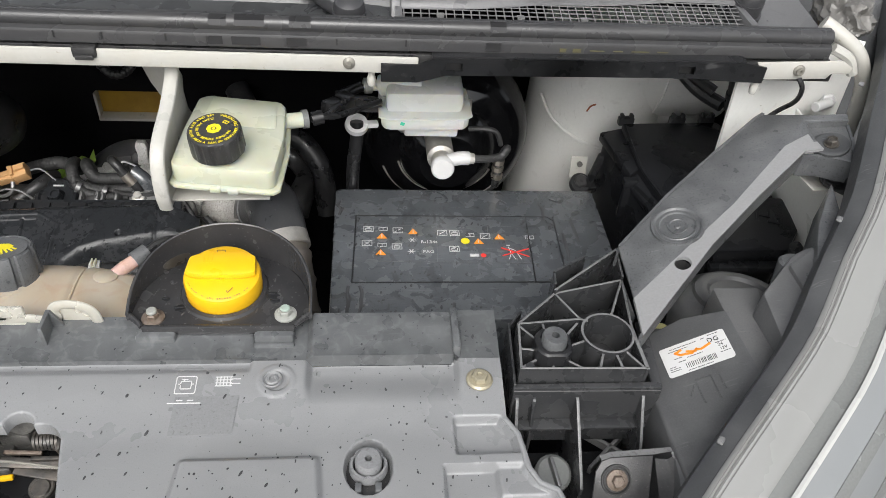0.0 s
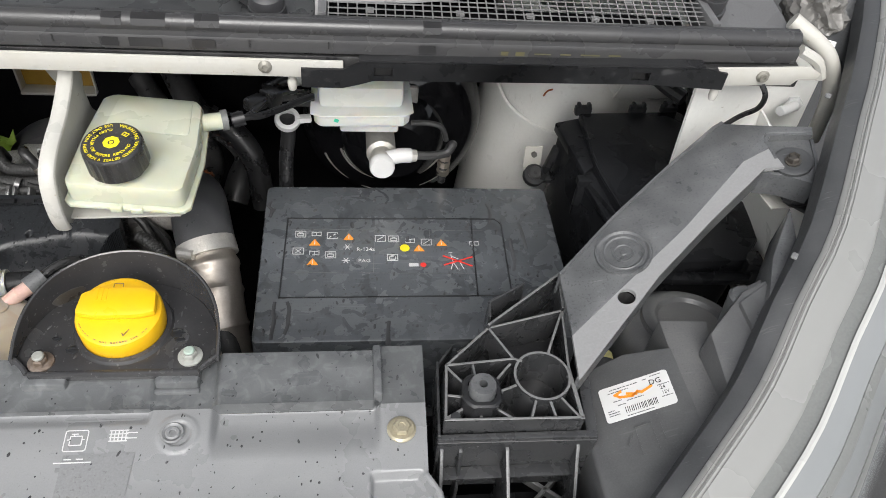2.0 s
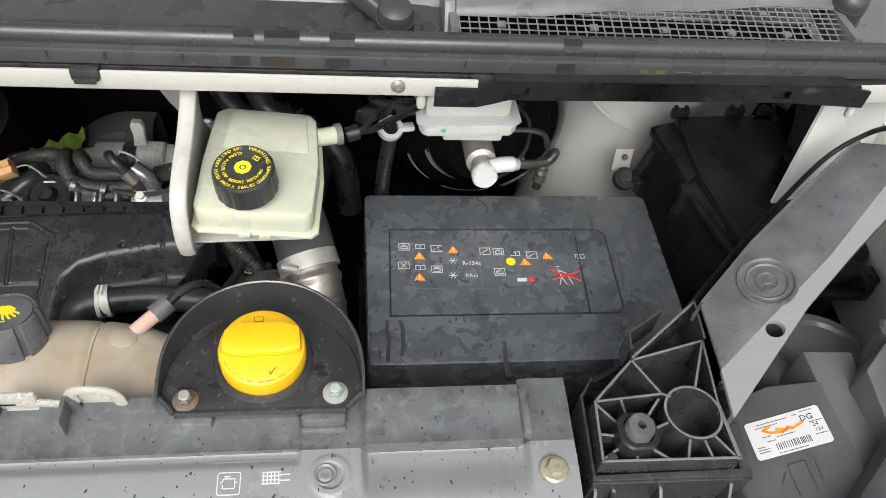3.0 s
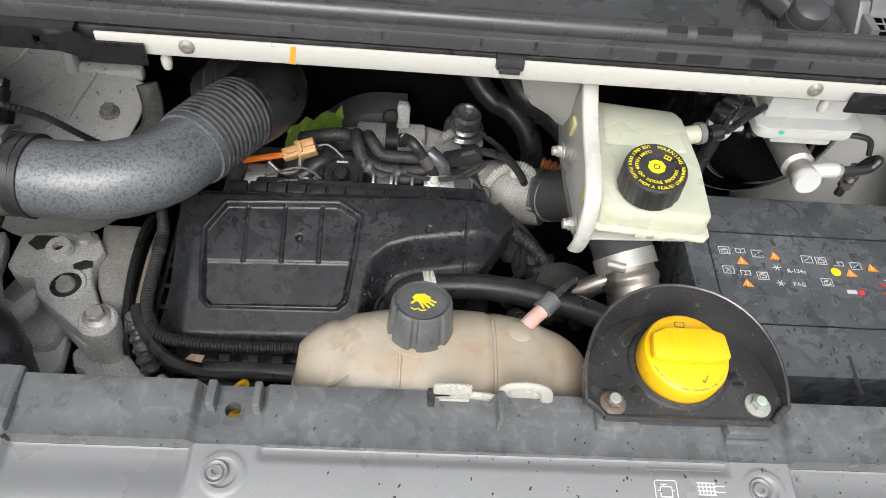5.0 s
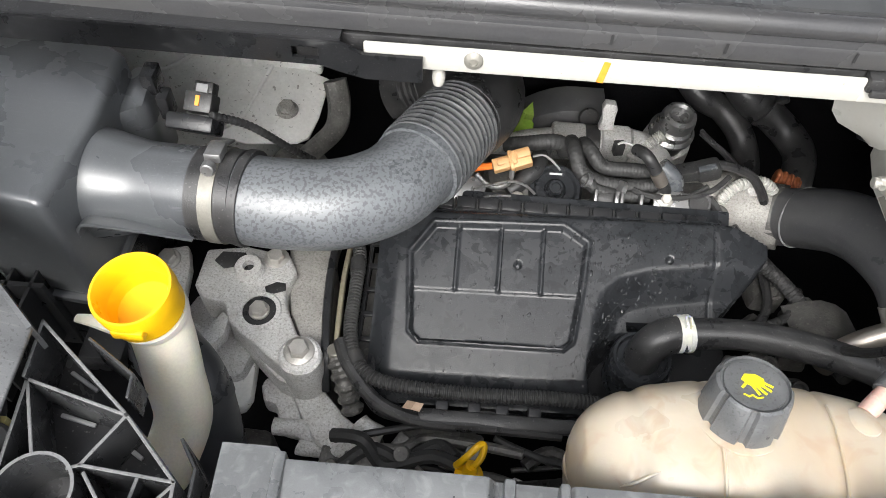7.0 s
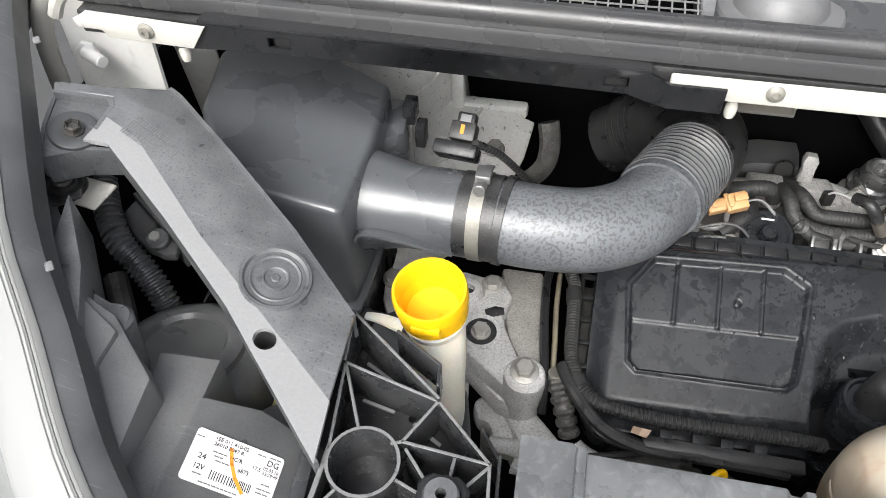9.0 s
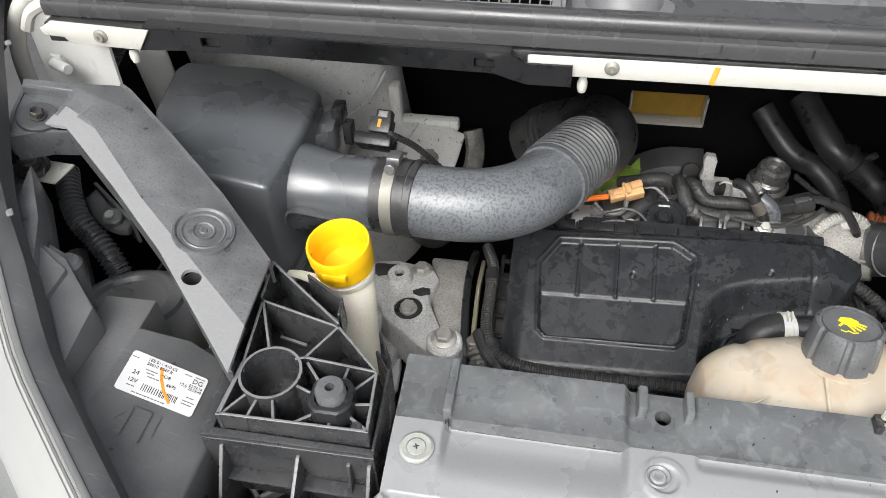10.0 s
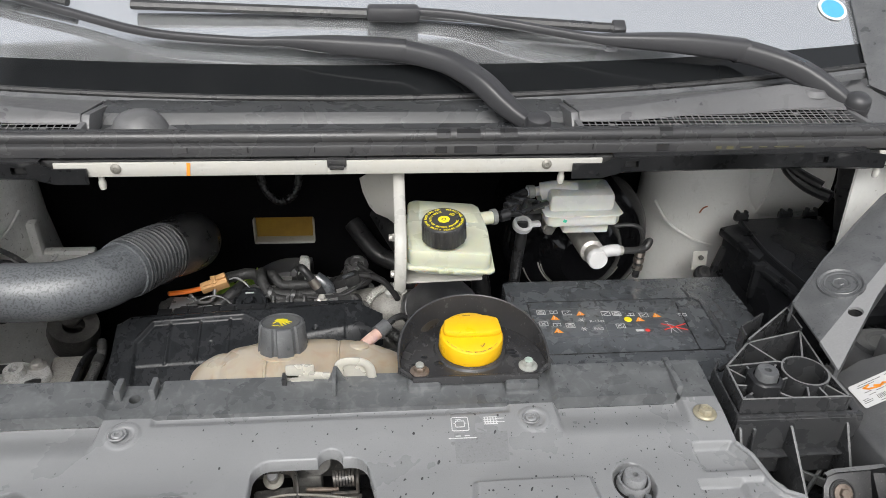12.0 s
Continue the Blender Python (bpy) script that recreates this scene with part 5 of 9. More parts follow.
    part("hole_liner", mirror(moved(lathe([(0.0088, 0), (0.0088, -0.02), (0, -0.02)], (0, 0, 0), n=20), Matrix.Translation((0.6585, 0.5885, arm_z(0.6585, 0.5885) - 0.004))), s), "rubber", br)
    outer = [(0.598, 0.509), (0.665, 0.576), (0.694, 0.605), (0.761, 0.660), (0.830, 0.712)]
    part("outer_wall", mirror(prism(outer + [(x - 0.0025, y + 0.003) for x, y in reversed(outer)], -0.028, -0.0012, height=arm_z), s), "bracket", br)
    inner = [(0.600, 0.632), (0.665, 0.690), (0.735, 0.743), (0.796, 0.786), (0.807, 0.791)]
    part("inner_wall", mirror(prism(inner + [(x + 0.002, y - 0.003) for x, y in reversed(inner)], -0.03, 0.0012, height=arm_z), s), "bracket", br)
    tilt = Vector((-0.315, -0.1, 1)).normalized()
    m = frame_on((0.6665, 0.641, arm_z(0.6665, 0.641)), tilt)
    part("embossed_ring", mirror(moved(lathe([(0.0300, 0), (0.0290, 0.0026), (0.0265, 0.0026), (0.0245, 0.0004), (0.0215, 0.0004), (0.0205, 0.0014), (0.0185, 0.0005)], (0, 0, 0), n=44), m), s), "bracket", br)
    part("ring_boss", mirror(moved(lathe([(0.0115, 0), (0.011, 0.0016), (0.0095, 0.0016), (0.0085, 0.0005), (0.004, 0.0005), (0.003, 0.0016), (0, 0.0018)], (0, 0, 0), n=28), m), s), "bracket", br)
    floor_ = [(0.846, 0.758), (0.889, 0.744), (0.884, 0.715), (0.873, 0.683), (0.850, 0.703), (0.844, 0.712), (0.843, 0.738)]
    part("pocket_floor", mirror(prism(floor_, -0.013, -0.008, b=0.0008, height=arm_z), s), "bracket", br)
    part("pocket_wall", mirror(prism([(0.841, 0.752), (0.846, 0.760), (0.890, 0.747), (0.889, 0.7435), (0.849, 0.755), (0.8445, 0.750), (0.8455, 0.722), (0.8425, 0.722)], -0.012, -0.0005, height=arm_z), s), "bracket", br)
    part("front_wall", mirror(prism([(0.828, 0.7115), (0.849, 0.7025), (0.873, 0.682), (0.874, 0.685), (0.851, 0.706), (0.829, 0.7145)], -0.036, -0.0075, height=arm_z), s), "bracket", br)
    part("end_wall", mirror(prism([(0.873, 0.683), (0.884, 0.715), (0.890, 0.745), (0.893, 0.745), (0.887, 0.714), (0.876, 0.682)], -0.03, -0.008, height=arm_z), s), "bracket", br)
    at = Vector((0.862, 0.717, 0))
    at.z = arm_z(at.x, at.y) - 0.008
    part("washer", mirror(moved(lathe([(0, 0.003), (0.007, 0.003), (0.012, 0.0042), (0.0185, 0.0045), (0.0202, 0.0035), (0.0205, 0.001), (0.0205, 0)], (0, 0, 0), n=36), frame_on(at, tilt)), s), "strip", br)
    part("screw", mirror(moved(join(lathe([(0.0085, 0.0), (0.0085, 0.002), (0, 0.002)], (0, 0, 0.003), n=20), lathe([(0.0068, 0.0), (0.0068, 0.006), (0.0055, 0.0075), (0.004, 0.0045), (0, 0.0045)], (0, 0, 0.0045), n=6)), frame_on(at, tilt)), s), "lever", br)
    if s < 0:
        ticks = []
        for r, count in ((0, 16), (1, 22), (2, 22)):
            for k in range(count):
                ticks.append(((0.0024 * k, -0.0085 * r), (0.0024 * k, -0.0085 * r + 0.0058)))
        part("embossed_code", strokes(ticks, 0.0007, frame_on((-0.820, 0.744, arm_z(0.820, 0.744) + 0.0001), (0.315, -0.1, 1)) @ Matrix.Rotation(radians(-19), 4, "Z"), 0.0004), "ribtop", br, "worn embossed code rows")

    # fixing below the brace's outer end
    fx = thing("wing_fixing", (0.885 * s, 0.66, 1.15), "steel bolt on a cream tab at the wing", "bolt", "wing fixings")
    fa_ = (0.894, 0.724) if s > 0 else (0.885, 0.703)
    part("tab", obox(((fa_[0] - 0.022) * s, fa_[1] - 0.002, 1.143), (0.05, 0.030, 0.003), (8, 14 * s, 20 * s)), "white", fx)
    part("plate", obox((fa_[0] * s + 0.012 * s, fa_[1] - 0.006, 1.141), (0.055, 0.034, 0.004), (8, 14 * s, -25 * s)), "lamp", fx)
    part("cushion", lathe([(0, 0.010), (0.009, 0.010), (0.010, 0.006), (0.014, 0.006), (0.0155, 0.003), (0.018, 0.003), (0.018, 0)], (fa_[0] * s, fa_[1], 1.145), (-0.2 * s, -0.1, 1), 28), "rubber", fx)
    bolt_parts(fx, (fa_[0] * s, fa_[1] - 0.001, 1.155), 0.0062, (-0.2 * s, -0.1, 1), "dark", 1.4)

    # ribbed box
    bx = thing("ribbed_box_bracket", (0.54 * s, 0.53, 1.05), "open ribbed black plastic bracket with a buffer post", "bracket", "ribbed brackets")
    z0, z1 = 1.048, 1.093
    P = {"a": (0.468, 0.478), "b": (0.474, 0.537), "c": (0.521, 0.581), "d": (0.606, 0.647), "e": (0.602, 0.602), "f": (0.594, 0.528), "g": (0.596, 0.476), "h": (0.541, 0.543)}
    pairs = ["ab", "bc", "cd", "ag", "bh", "ed", "ef", "ch", "ce"]
    webs = [wall(P[p[0]], P[p[1]], z0, z1 + (0.006 if p in ("cd", "ed") else 0)) for p in pairs] + [wall(P["f"], P["g"], z0, z1, 0.004), wall(P["e"], (0.576, 0.547), z0, z1), wall(P["h"], (0.548, 0.540), z0, z1)]
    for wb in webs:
        lit_worn_top(part("web", mirror(wb, s), "rib", bx))
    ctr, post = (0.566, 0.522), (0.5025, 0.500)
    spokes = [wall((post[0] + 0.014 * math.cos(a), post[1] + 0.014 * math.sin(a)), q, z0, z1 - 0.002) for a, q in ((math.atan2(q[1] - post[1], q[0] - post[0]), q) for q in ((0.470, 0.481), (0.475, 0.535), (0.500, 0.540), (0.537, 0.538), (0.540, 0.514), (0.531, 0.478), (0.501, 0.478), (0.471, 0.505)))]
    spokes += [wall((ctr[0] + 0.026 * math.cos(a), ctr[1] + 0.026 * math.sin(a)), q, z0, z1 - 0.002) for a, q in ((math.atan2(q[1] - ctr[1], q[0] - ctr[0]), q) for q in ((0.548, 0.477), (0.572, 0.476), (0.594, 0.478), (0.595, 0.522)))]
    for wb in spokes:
        lit_worn_top(part("spoke_rib", mirror(wb, s), "rib", bx))
    lit_worn_top(part("socket", mirror(lathe([(0.0255, 0), (0.028, 0), (0.028, 0.046), (0.0255, 0.046), (0.0255, 0)], (ctr[0], ctr[1], z0), n=36), s), "rib", bx))
    part("socket_floor", mirror(disc(0.026, 0.003, (ctr[0], ctr[1], z0 - 0.025), n=32), s), "black", bx)
    part("socket_screw", mirror(disc(0.008, 0.006, (ctr[0] - 0.004, ctr[1] - 0.008, z0 - 0.022), n=16), s), "leafy" if s < 0 else "black", bx)
    part("post_collar", mirror(lathe([(0.0145, 0), (0.0205, 0.002), (0.0205, 0.022), (0.0185, 0.024), (0.0145, 0.024)], (post[0], post[1], z0 + 0.034), n=28, wobble=lambda a, i: 1 - 0.10 * (math.cos(4 * a) > 0.55)), s), "black", bx)
    part("buffer_post", mirror(lathe([(0, 0), (0.0140, 0), (0.0140, 0.012), (0.0130, 0.014), (0.0130, 0.030), (0.0115, 0.033), (0.0040, 0.033), (0.0036, 0.022), (0, 0.022)], (post[0], post[1], z0 + 0.035), n=28), s), "bracket", bx)
    part("post_hole", mirror(disc(0.0036, 0.0008, (post[0], post[1], z0 + 0.0575), n=16, b=0.0002), s), "felt", bx)
    part("floor", mirror(prism([P["a"], P["b"], P["c"], P["d"], P["e"], P["f"], P["g"]], z0 - 0.003, z0, b=0.0005), s), "trayplastic", bx)
    for x, y in ((0.488, 0.488), (0.525, 0.487), (0.545, 0.585), (0.56, 0.56), (0.596, 0.49)):
        part("drain", mirror(disc(0.0034, 0.0008, (x, y, z0), n=14, b=0.0002), s), "felt", bx)
    if s < 0:
        # pale strips that imitate reflections on the wet floor
        for x, y, a in ((-0.582, 0.622, -28), (-0.575, 0.590, -12), (-0.530, 0.572, -30)):
            part("floor_glint", obox((x, y, z0 + 0.002), (0.030, 0.0035, 0.003), (0, 0, a), 0.001), "band", bx, "pale strip standing in for a floor reflection")
    part("stop_pad", mirror(disc(0.005, 0.044, (0.478, 0.482, z0), n=12), s), "rib", bx)
    part("flange", mirror(prism([(0.462, 0.468), (0.614, 0.466), (0.622, 0.556), (0.610, 0.556), (0.604, 0.474), (0.462, 0.474)], 1.068, 1.073, b=0.001), s), "rib", bx)
    part("side_wall", mirror(join(wall((0.463, 0.472), (0.468, 0.552), 1.02, 1.076), wall((0.468, 0.552), (0.485, 0.575), 1.02, 1.07)), s), "rib", bx)
    part("outer_tab", mirror(join(wall((0.526, 0.611), (0.566, 0.636), 1.06, 1.098), wall((0.526, 0.611), (0.524, 0.594), 1.06, 1.096)), s), "rib", bx)
    # lower frame in front of the box
    part("front_face", mirror(wall((0.463, 0.468), (0.612, 0.466), 0.985, 1.070, 0.003), s), "rib", bx)
    part("front_shelf", mirror(box(0.468, 0.605, 0.453, 0.466, 1.0215, 1.0245, 0.0008), s), "rib", bx)
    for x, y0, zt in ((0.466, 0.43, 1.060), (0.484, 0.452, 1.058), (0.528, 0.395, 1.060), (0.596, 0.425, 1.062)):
        lit_worn_top(part("front_rib", mirror(prism([(y0, 0.94), (0.467, 0.94), (0.467, zt), (0.463, zt), (y0, 1.005)], x - 0.0016, x + 0.0016, "x", 0.0004), s), "rib", bx), 0.08)
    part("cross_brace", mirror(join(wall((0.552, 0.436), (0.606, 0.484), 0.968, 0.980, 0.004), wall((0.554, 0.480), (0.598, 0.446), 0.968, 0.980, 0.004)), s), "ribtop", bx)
    part("front_floor", mirror(box(0.47, 0.61, 0.36, 0.468, 0.955, 0.958, 0.001), s), "black", bx)
    # steel tab with its bolt at the lamp's foot, and a slotted cap
    tb = thing("lamp_foot_tab", (0.58 * s, 0.39, 1.0), "dull black bracket with a rusty bolt at the lamp foot", "bracket", "lamp foot tabs")
    face = Matrix.Translation((0.556, 0.39, 1.03)) @ Matrix(((1, 0, 0, 0), (0, 0.66, -0.75, 0), (0, 0.75, 0.66, 0), (0, 0, 0, 1)))
    part("plate", mirror(moved(prism([(-0.024, -0.0205), (-0.020, 0.0085), (-0.014, 0.0184), (-0.005, 0.0213), (0.037, 0.0227), (0.031, -0.039), (0.022, -0.029)], -0.003, 0, b=0.0008), face), s), "foot", tb)
    part("top_flange", mirror(loft([[(0.541, 0.402, 1.0445), (0.551, 0.404, 1.0475), (0.593, 0.405, 1.0485), (0.612, 0.408, 1.048), (0.618, 0.407, 1.046)], [(0.541, 0.408, 1.044), (0.551, 0.410, 1.047), (0.595, 0.412, 1.048), (0.618, 0.414, 1.047), (0.622, 0.410, 1.045)], [(0.541, 0.408, 1.040), (0.551, 0.410, 1.043), (0.595, 0.412, 1.044), (0.618, 0.414, 1.043), (0.622, 0.410, 1.041)]]), s), "ribtop", tb)
    part("gusset", mirror(sheet([[(0.594, 0.402, 1.046), (0.600, 0.380, 1.015), (0.588, 0.350, 0.985)], [(0.606, 0.400, 1.047), (0.612, 0.375, 1.030), (0.606, 0.340, 1.000)], [(0.617, 0.406, 1.046), (0.622, 0.378, 1.036), (0.622, 0.350, 1.026)]], 0.003), s), "foot", tb)
    part("gusset_edge", mirror(tube([(0.616, 0.408, 1.048), (0.620, 0.385, 1.040), (0.624, 0.352, 1.029)], 0.005, 8, 4, 0.4), s), "ribtop", tb)
    part("bolt_well", mirror(moved(lathe([(0.009, 0.0003), (0.0125, 0.0003), (0.0135, 0.0015), (0.0150, 0.0015), (0.0155, 0.0002)], (0, 0, 0), n=28), face), s), "rubber", tb)
    bolt_parts(tb, (0.556 * s, 0.389, 1.031), 0.0062, (0, -0.75, 0.66), "rust")
    cp = thing("slotted_cap", (0.503 * s, 0.405, 0.99), "blue-grey slotted plastic adjuster cap", "cap", "slotted caps")
    part("cap", mirror(lathe([(0, 0.012), (0.016, 0.012), (0.019, 0.009), (0.0195, 0), (0.0195, -0.02)], (0.506, 0.424, 0.985), (0, -0.35, 1), 28), s), "bezel", cp)
    part("grip", mirror(obox((0.506, 0.4185, 0.999), (0.004, 0.030, 0.010), (19, 0, 12), 0.001), s), "lamp", cp)

# ---- battery under its cover ----
bat = thing("battery_cover", (0.467, 0.8, 0.8), "wet black plastic battery cover with warning pictograms", "battery cover")
part("lid", prism([(0.268, 0.664), (0.272, 0.660), (0.664, 0.660), (0.668, 0.664), (0.670, 0.928), (0.664, 0.934), (0.274, 0.934), (0.268, 0.928)], 0.78, 0.9655, b=0.008), "battery", bat)
part("skirt", prism([(0.258, 0.654), (0.672, 0.654), (0.676, 0.938), (0.262, 0.938)], 0.77, 0.80, b=0.004), "black", bat)
m = pose(0, 0, 0.9655)
part("panel_edge", strokes([((0.300, 0.868), (0.575, 0.868)), ((0.296, 0.728), (0.545, 0.728)), ((0.296, 0.728), (0.300, 0.868)), ((0.545, 0.728), (0.548, 0.79)), ((0.545, 0.728), (0.582, 0.728)), ((0.590, 0.738), (0.592, 0.80)), ((0.582, 0.728), (0.590, 0.738)), ((0.592, 0.80), (0.594, 0.858)), ((0.594, 0.858), (0.586, 0.868)), ((0.575, 0.868), (0.586, 0.868)), ((0.548, 0.79), (0.552, 0.868))], 0.0018, m, 0.0008), "black", bat)
part("label_frame", strokes([((0.305, 0.847), (0.565, 0.845)), ((0.303, 0.77), (0.556, 0.765)), ((0.417, 0.846), (0.413, 0.768)), ((0.492, 0.846), (0.488, 0.766))], 0.0006, m @ Matrix.Translation((0, 0, 0.0003)), 0.0003), "rail", bat)


def framed(x, y, w=0.0068, h=0.0055):
    return [((x - w, y - h), (x + w, y - h)), ((x + w, y - h), (x + w, y + h)), ((x + w, y + h), (x - w, y + h)), ((x - w, y + h), (x - w, y - h))]


for x, y, k in ((0.318, 0.838, 0), (0.339, 0.838, 1), (0.36, 0.835, 2), (0.316, 0.807, 3), (0.337, 0.803, 1), (0.358, 0.80, 0), (0.424, 0.83, 2), (0.442, 0.829, 0), (0.464, 0.825, 1), (0.486, 0.823, 2), (0.439, 0.795, 0), (0.551, 0.82, 1)):
    one = []
    if k != 1:
        one += framed(x, y)
    if k == 0:
        one += framed(x, y - 0.001, 0.004, 0.0022) + [((x - 0.002, y + 0.003), (x + 0.002, y + 0.003))]
    elif k == 1:
        one += [((x, y - 0.003), (x, y + 0.003)), ((x, y + 0.003), (x - 0.006, y + 0.004)), ((x, y + 0.003), (x + 0.006, y + 0.004)), ((x - 0.006, y + 0.004), (x - 0.006, y - 0.003)), ((x + 0.006, y + 0.004), (x + 0.006, y - 0.003)), ((x - 0.006, y - 0.003), (x + 0.006, y - 0.003))]
    elif k == 2:
        one += [((x - 0.004, y - 0.003), (x + 0.004, y + 0.003))]
    else:
        one += [((x - 0.003, y - 0.003), (x + 0.003, y + 0.003)), ((x - 0.003, y + 0.003), (x + 0.003, y - 0.003))]
    part("pictogram", strokes(one, 0.0009, m @ Matrix.Translation((0, 0, 0.0002)), 0.0004), "print", bat)
for x, y in ((0.38, 0.814), (0.378, 0.79)):
    one = [((x - 0.005, y), (x + 0.005, y)), ((x - 0.0025, y - 0.004), (x + 0.0025, y + 0.004)), ((x - 0.0025, y + 0.004), (x + 0.0025, y - 0.004))]
    part("pictogram", strokes(one, 0.0009, m @ Matrix.Translation((0, 0, 0.0002)), 0.0004), "print", bat)
part("text", join(lettering("R-134a", 0.0085, m @ Matrix.Translation((0.404, 0.8095, 0.0006))), lettering("PAG", 0.0085, m @ Matrix.Translation((0.402, 0.789, 0.0006)))), "print", bat)
part("logo_bar", join(box(0.460, 0.4725, 0.779, 0.7845, 0.9657, 0.9662, 0)), "print", bat)
part("logo_dot", join(disc(0.004, 0.0006, (0.479, 0.7815, 0.9657), n=16, b=0.0001)), "red", bat)
for x, y in ((0.382, 0.832), (0.337, 0.822), (0.335, 0.787), (0.506, 0.821), (0.475, 0.811)):
    part("warning_triangle", prism([(x - 0.0075, y - 0.005), (x + 0.0075, y - 0.005), (x, y + 0.007)], 0.9657, 0.9662), "orange", bat, "orange warning triangle")
    part("exclamation", strokes([((x, y - 0.003), (x, y + 0.003))], 0.0012, pose(0, 0, 0.9662), 0.0002), "paper", bat)
part("yellow_disc", disc(0.0065, 0.0006, (0.456, 0.812, 0.9657), n=20, b=0.0001), "mark", bat)
part("red_cross", strokes([((0.507, 0.797), (0.543, 0.779)), ((0.507, 0.781), (0.545, 0.795))], 0.0022, pose(0, 0, 0.9661), 0.0003), "red", bat, "red cross over a pictogram")
part("crossed_sign", strokes([((0.515, 0.803), (0.519, 0.803)), ((0.517, 0.799), (0.519, 0.786)), ((0.519, 0.786), (0.515, 0.774)), ((0.519, 0.786), (0.524, 0.774)), ((0.519, 0.796), (0.526, 0.792)), ((0.528, 0.786), (0.532, 0.774))], 0.0011, pose(0, 0, 0.9657), 0.0003), "print", bat)


def lid_spot(rng):
    return (rng.uniform(0.275, 0.664), rng.uniform(0.667, 0.93), 0.9657), (0, 0, 1)


tagged(part("water_drops", drops(420, 8, lid_spot, (0.0008, 0.003)), "drop", bat), "scattered water drops", kind="stuff")
rng = random.Random(4)
for x, y, l in ((0.293, 0.722, 0.058), (0.307, 0.722, 0.05), (0.43, 0.69, 0.05), (0.60, 0.83, 0.06), (0.62, 0.86, 0.05), (0.58, 0.90, 0.04), (0.275, 0.90, 0.03)):
    part("water_run", tube([(x + rng.uniform(-0.003, 0.003), y - l * k / 4, 0.9648) for k in range(5)], lambda u: 0.0035 - 0.0012 * abs(u - 0.5), 8, 3, 0.35), "drop", bat)


# ---- brake fluid reservoir on its bracket ----
pb = thing("reservoir_bracket", (0.09, 0.78, 1.15), "cream-painted steel bracket hanging from the cross bar", "bracket")
prof = [(0.871, 1.187), (0.864, 1.170), (0.871, 1.141), (0.896, 1.112), (0.901, 1.102), (0.899, 1.094), (0.867, 1.082), (0.816, 1.084), (0.768, 1.089), (0.731, 1.092), (0.720, 1.102), (0.712, 1.128), (0.716, 1.168), (0.735, 1.178), (0.79, 1.188), (0.834, 1.203), (0.85, 1.215)]
part("plate", prism(prof, 0.0845, 0.0875, "x", 0.0008), "white", pb)
part("edge_flange", tube([(0.086, 0.842, 1.226), (0.086, 0.83, 1.210), (0.0855, 0.79, 1.192), (0.085, 0.748, 1.183), (0.0845, 0.722, 1.170), (0.084, 0.712, 1.145), (0.0835, 0.712, 1.118), (0.083, 0.718, 1.098)], 0.0082, 12, 6, 0.5), "white", pb)
part("hanger", sheet([[(0.030, 0.912, 1.178), (0.034, 0.920, 1.152), (0.044, 0.926, 1.123), (0.054, 0.923, 1.112), (0.073, 0.909, 1.110), (0.082, 0.902, 1.105)], [(0.05, 0.89, 1.20), (0.055, 0.895, 1.17), (0.064, 0.896, 1.143), (0.07, 0.894, 1.128), (0.079, 0.892, 1.118), (0.085, 0.893, 1.11)], [(0.078, 0.842, 1.222), (0.084, 0.858, 1.195), (0.0855, 0.864, 1.168), (0.086, 0.868, 1.145), (0.086, 0.88, 1.125), (0.0865, 0.89, 1.112)]], 0.003), "white", pb)
part("shelf", prism([(0.086, 0.73), (0.20, 0.735), (0.20, 0.86), (0.086, 0.87)], 1.098, 1.101, b=0.001), "white", pb)
for y, z in ((0.854, 1.103), (0.744, 1.106)):
    bolt_parts(pb, (0.084, y, z), 0.0068, (-1, 0, 0), "steel", 1.55)
    part("bolt_nose", disc(0.0055, 0.006, (0.077, y, z), (-1, 0, 0), 12), "steel", pb)
part("worn_edge", prism([(0.852, 1.086), (0.848, 1.093), (0.816, 1.096), (0.77, 1.102), (0.735, 1.105), (0.726, 1.101), (0.735, 1.095), (0.766, 1.091), (0.813, 1.086)], 0.0838, 0.0845, "x"), "worn", pb, "bare grey worn strip")
for y, z in ((0.843, 1.15), (0.742, 1.152)):
    part("clip_tab", obox((0.083, y, z), (0.004, 0.012, 0.022), (12, 0, 0), 0.001), "clipyellow", pb, "yellowed plastic clip tab")
rs = thing("brake_fluid_reservoir", (0.15, 0.8, 1.1), "milky yellow-green brake fluid reservoir with black cap", "reservoir")
tilt = lambda x, y: -0.085 * (x - 0.15) - 0.02 * (y - 0.8) + 0.007
part("body", prism([(0.094, 0.730), (0.100, 0.723), (0.203, 0.722), (0.210, 0.729), (0.215, 0.80), (0.211, 0.874), (0.203, 0.886), (0.112, 0.886), (0.101, 0.876), (0.095, 0.80)], 1.117, 1.1435, b=0.009, height=tilt), "fluid", rs)
part("lower_body", prism([(0.103, 0.735), (0.203, 0.734), (0.207, 0.80), (0.204, 0.87), (0.113, 0.87), (0.102, 0.80)], 1.098, 1.118, b=0.006, height=tilt), "fluid", rs)
part("seam", prism([(0.090, 0.725), (0.097, 0.7185), (0.208, 0.7175), (0.215, 0.725), (0.2195, 0.80), (0.2155, 0.879), (0.205, 0.891), (0.110, 0.891), (0.097, 0.88), (0.091, 0.80)], 1.1135, 1.1185, b=0.0015, height=tilt), "fluid", rs)
for x in (0.142, 0.162):
    part("seam_lug", box(x - 0.006, x + 0.006, 0.7155, 0.721, 1.1215 - 0.085 * (x - 0.15), 1.128 - 0.085 * (x - 0.15), 0.001), "fluid", rs)
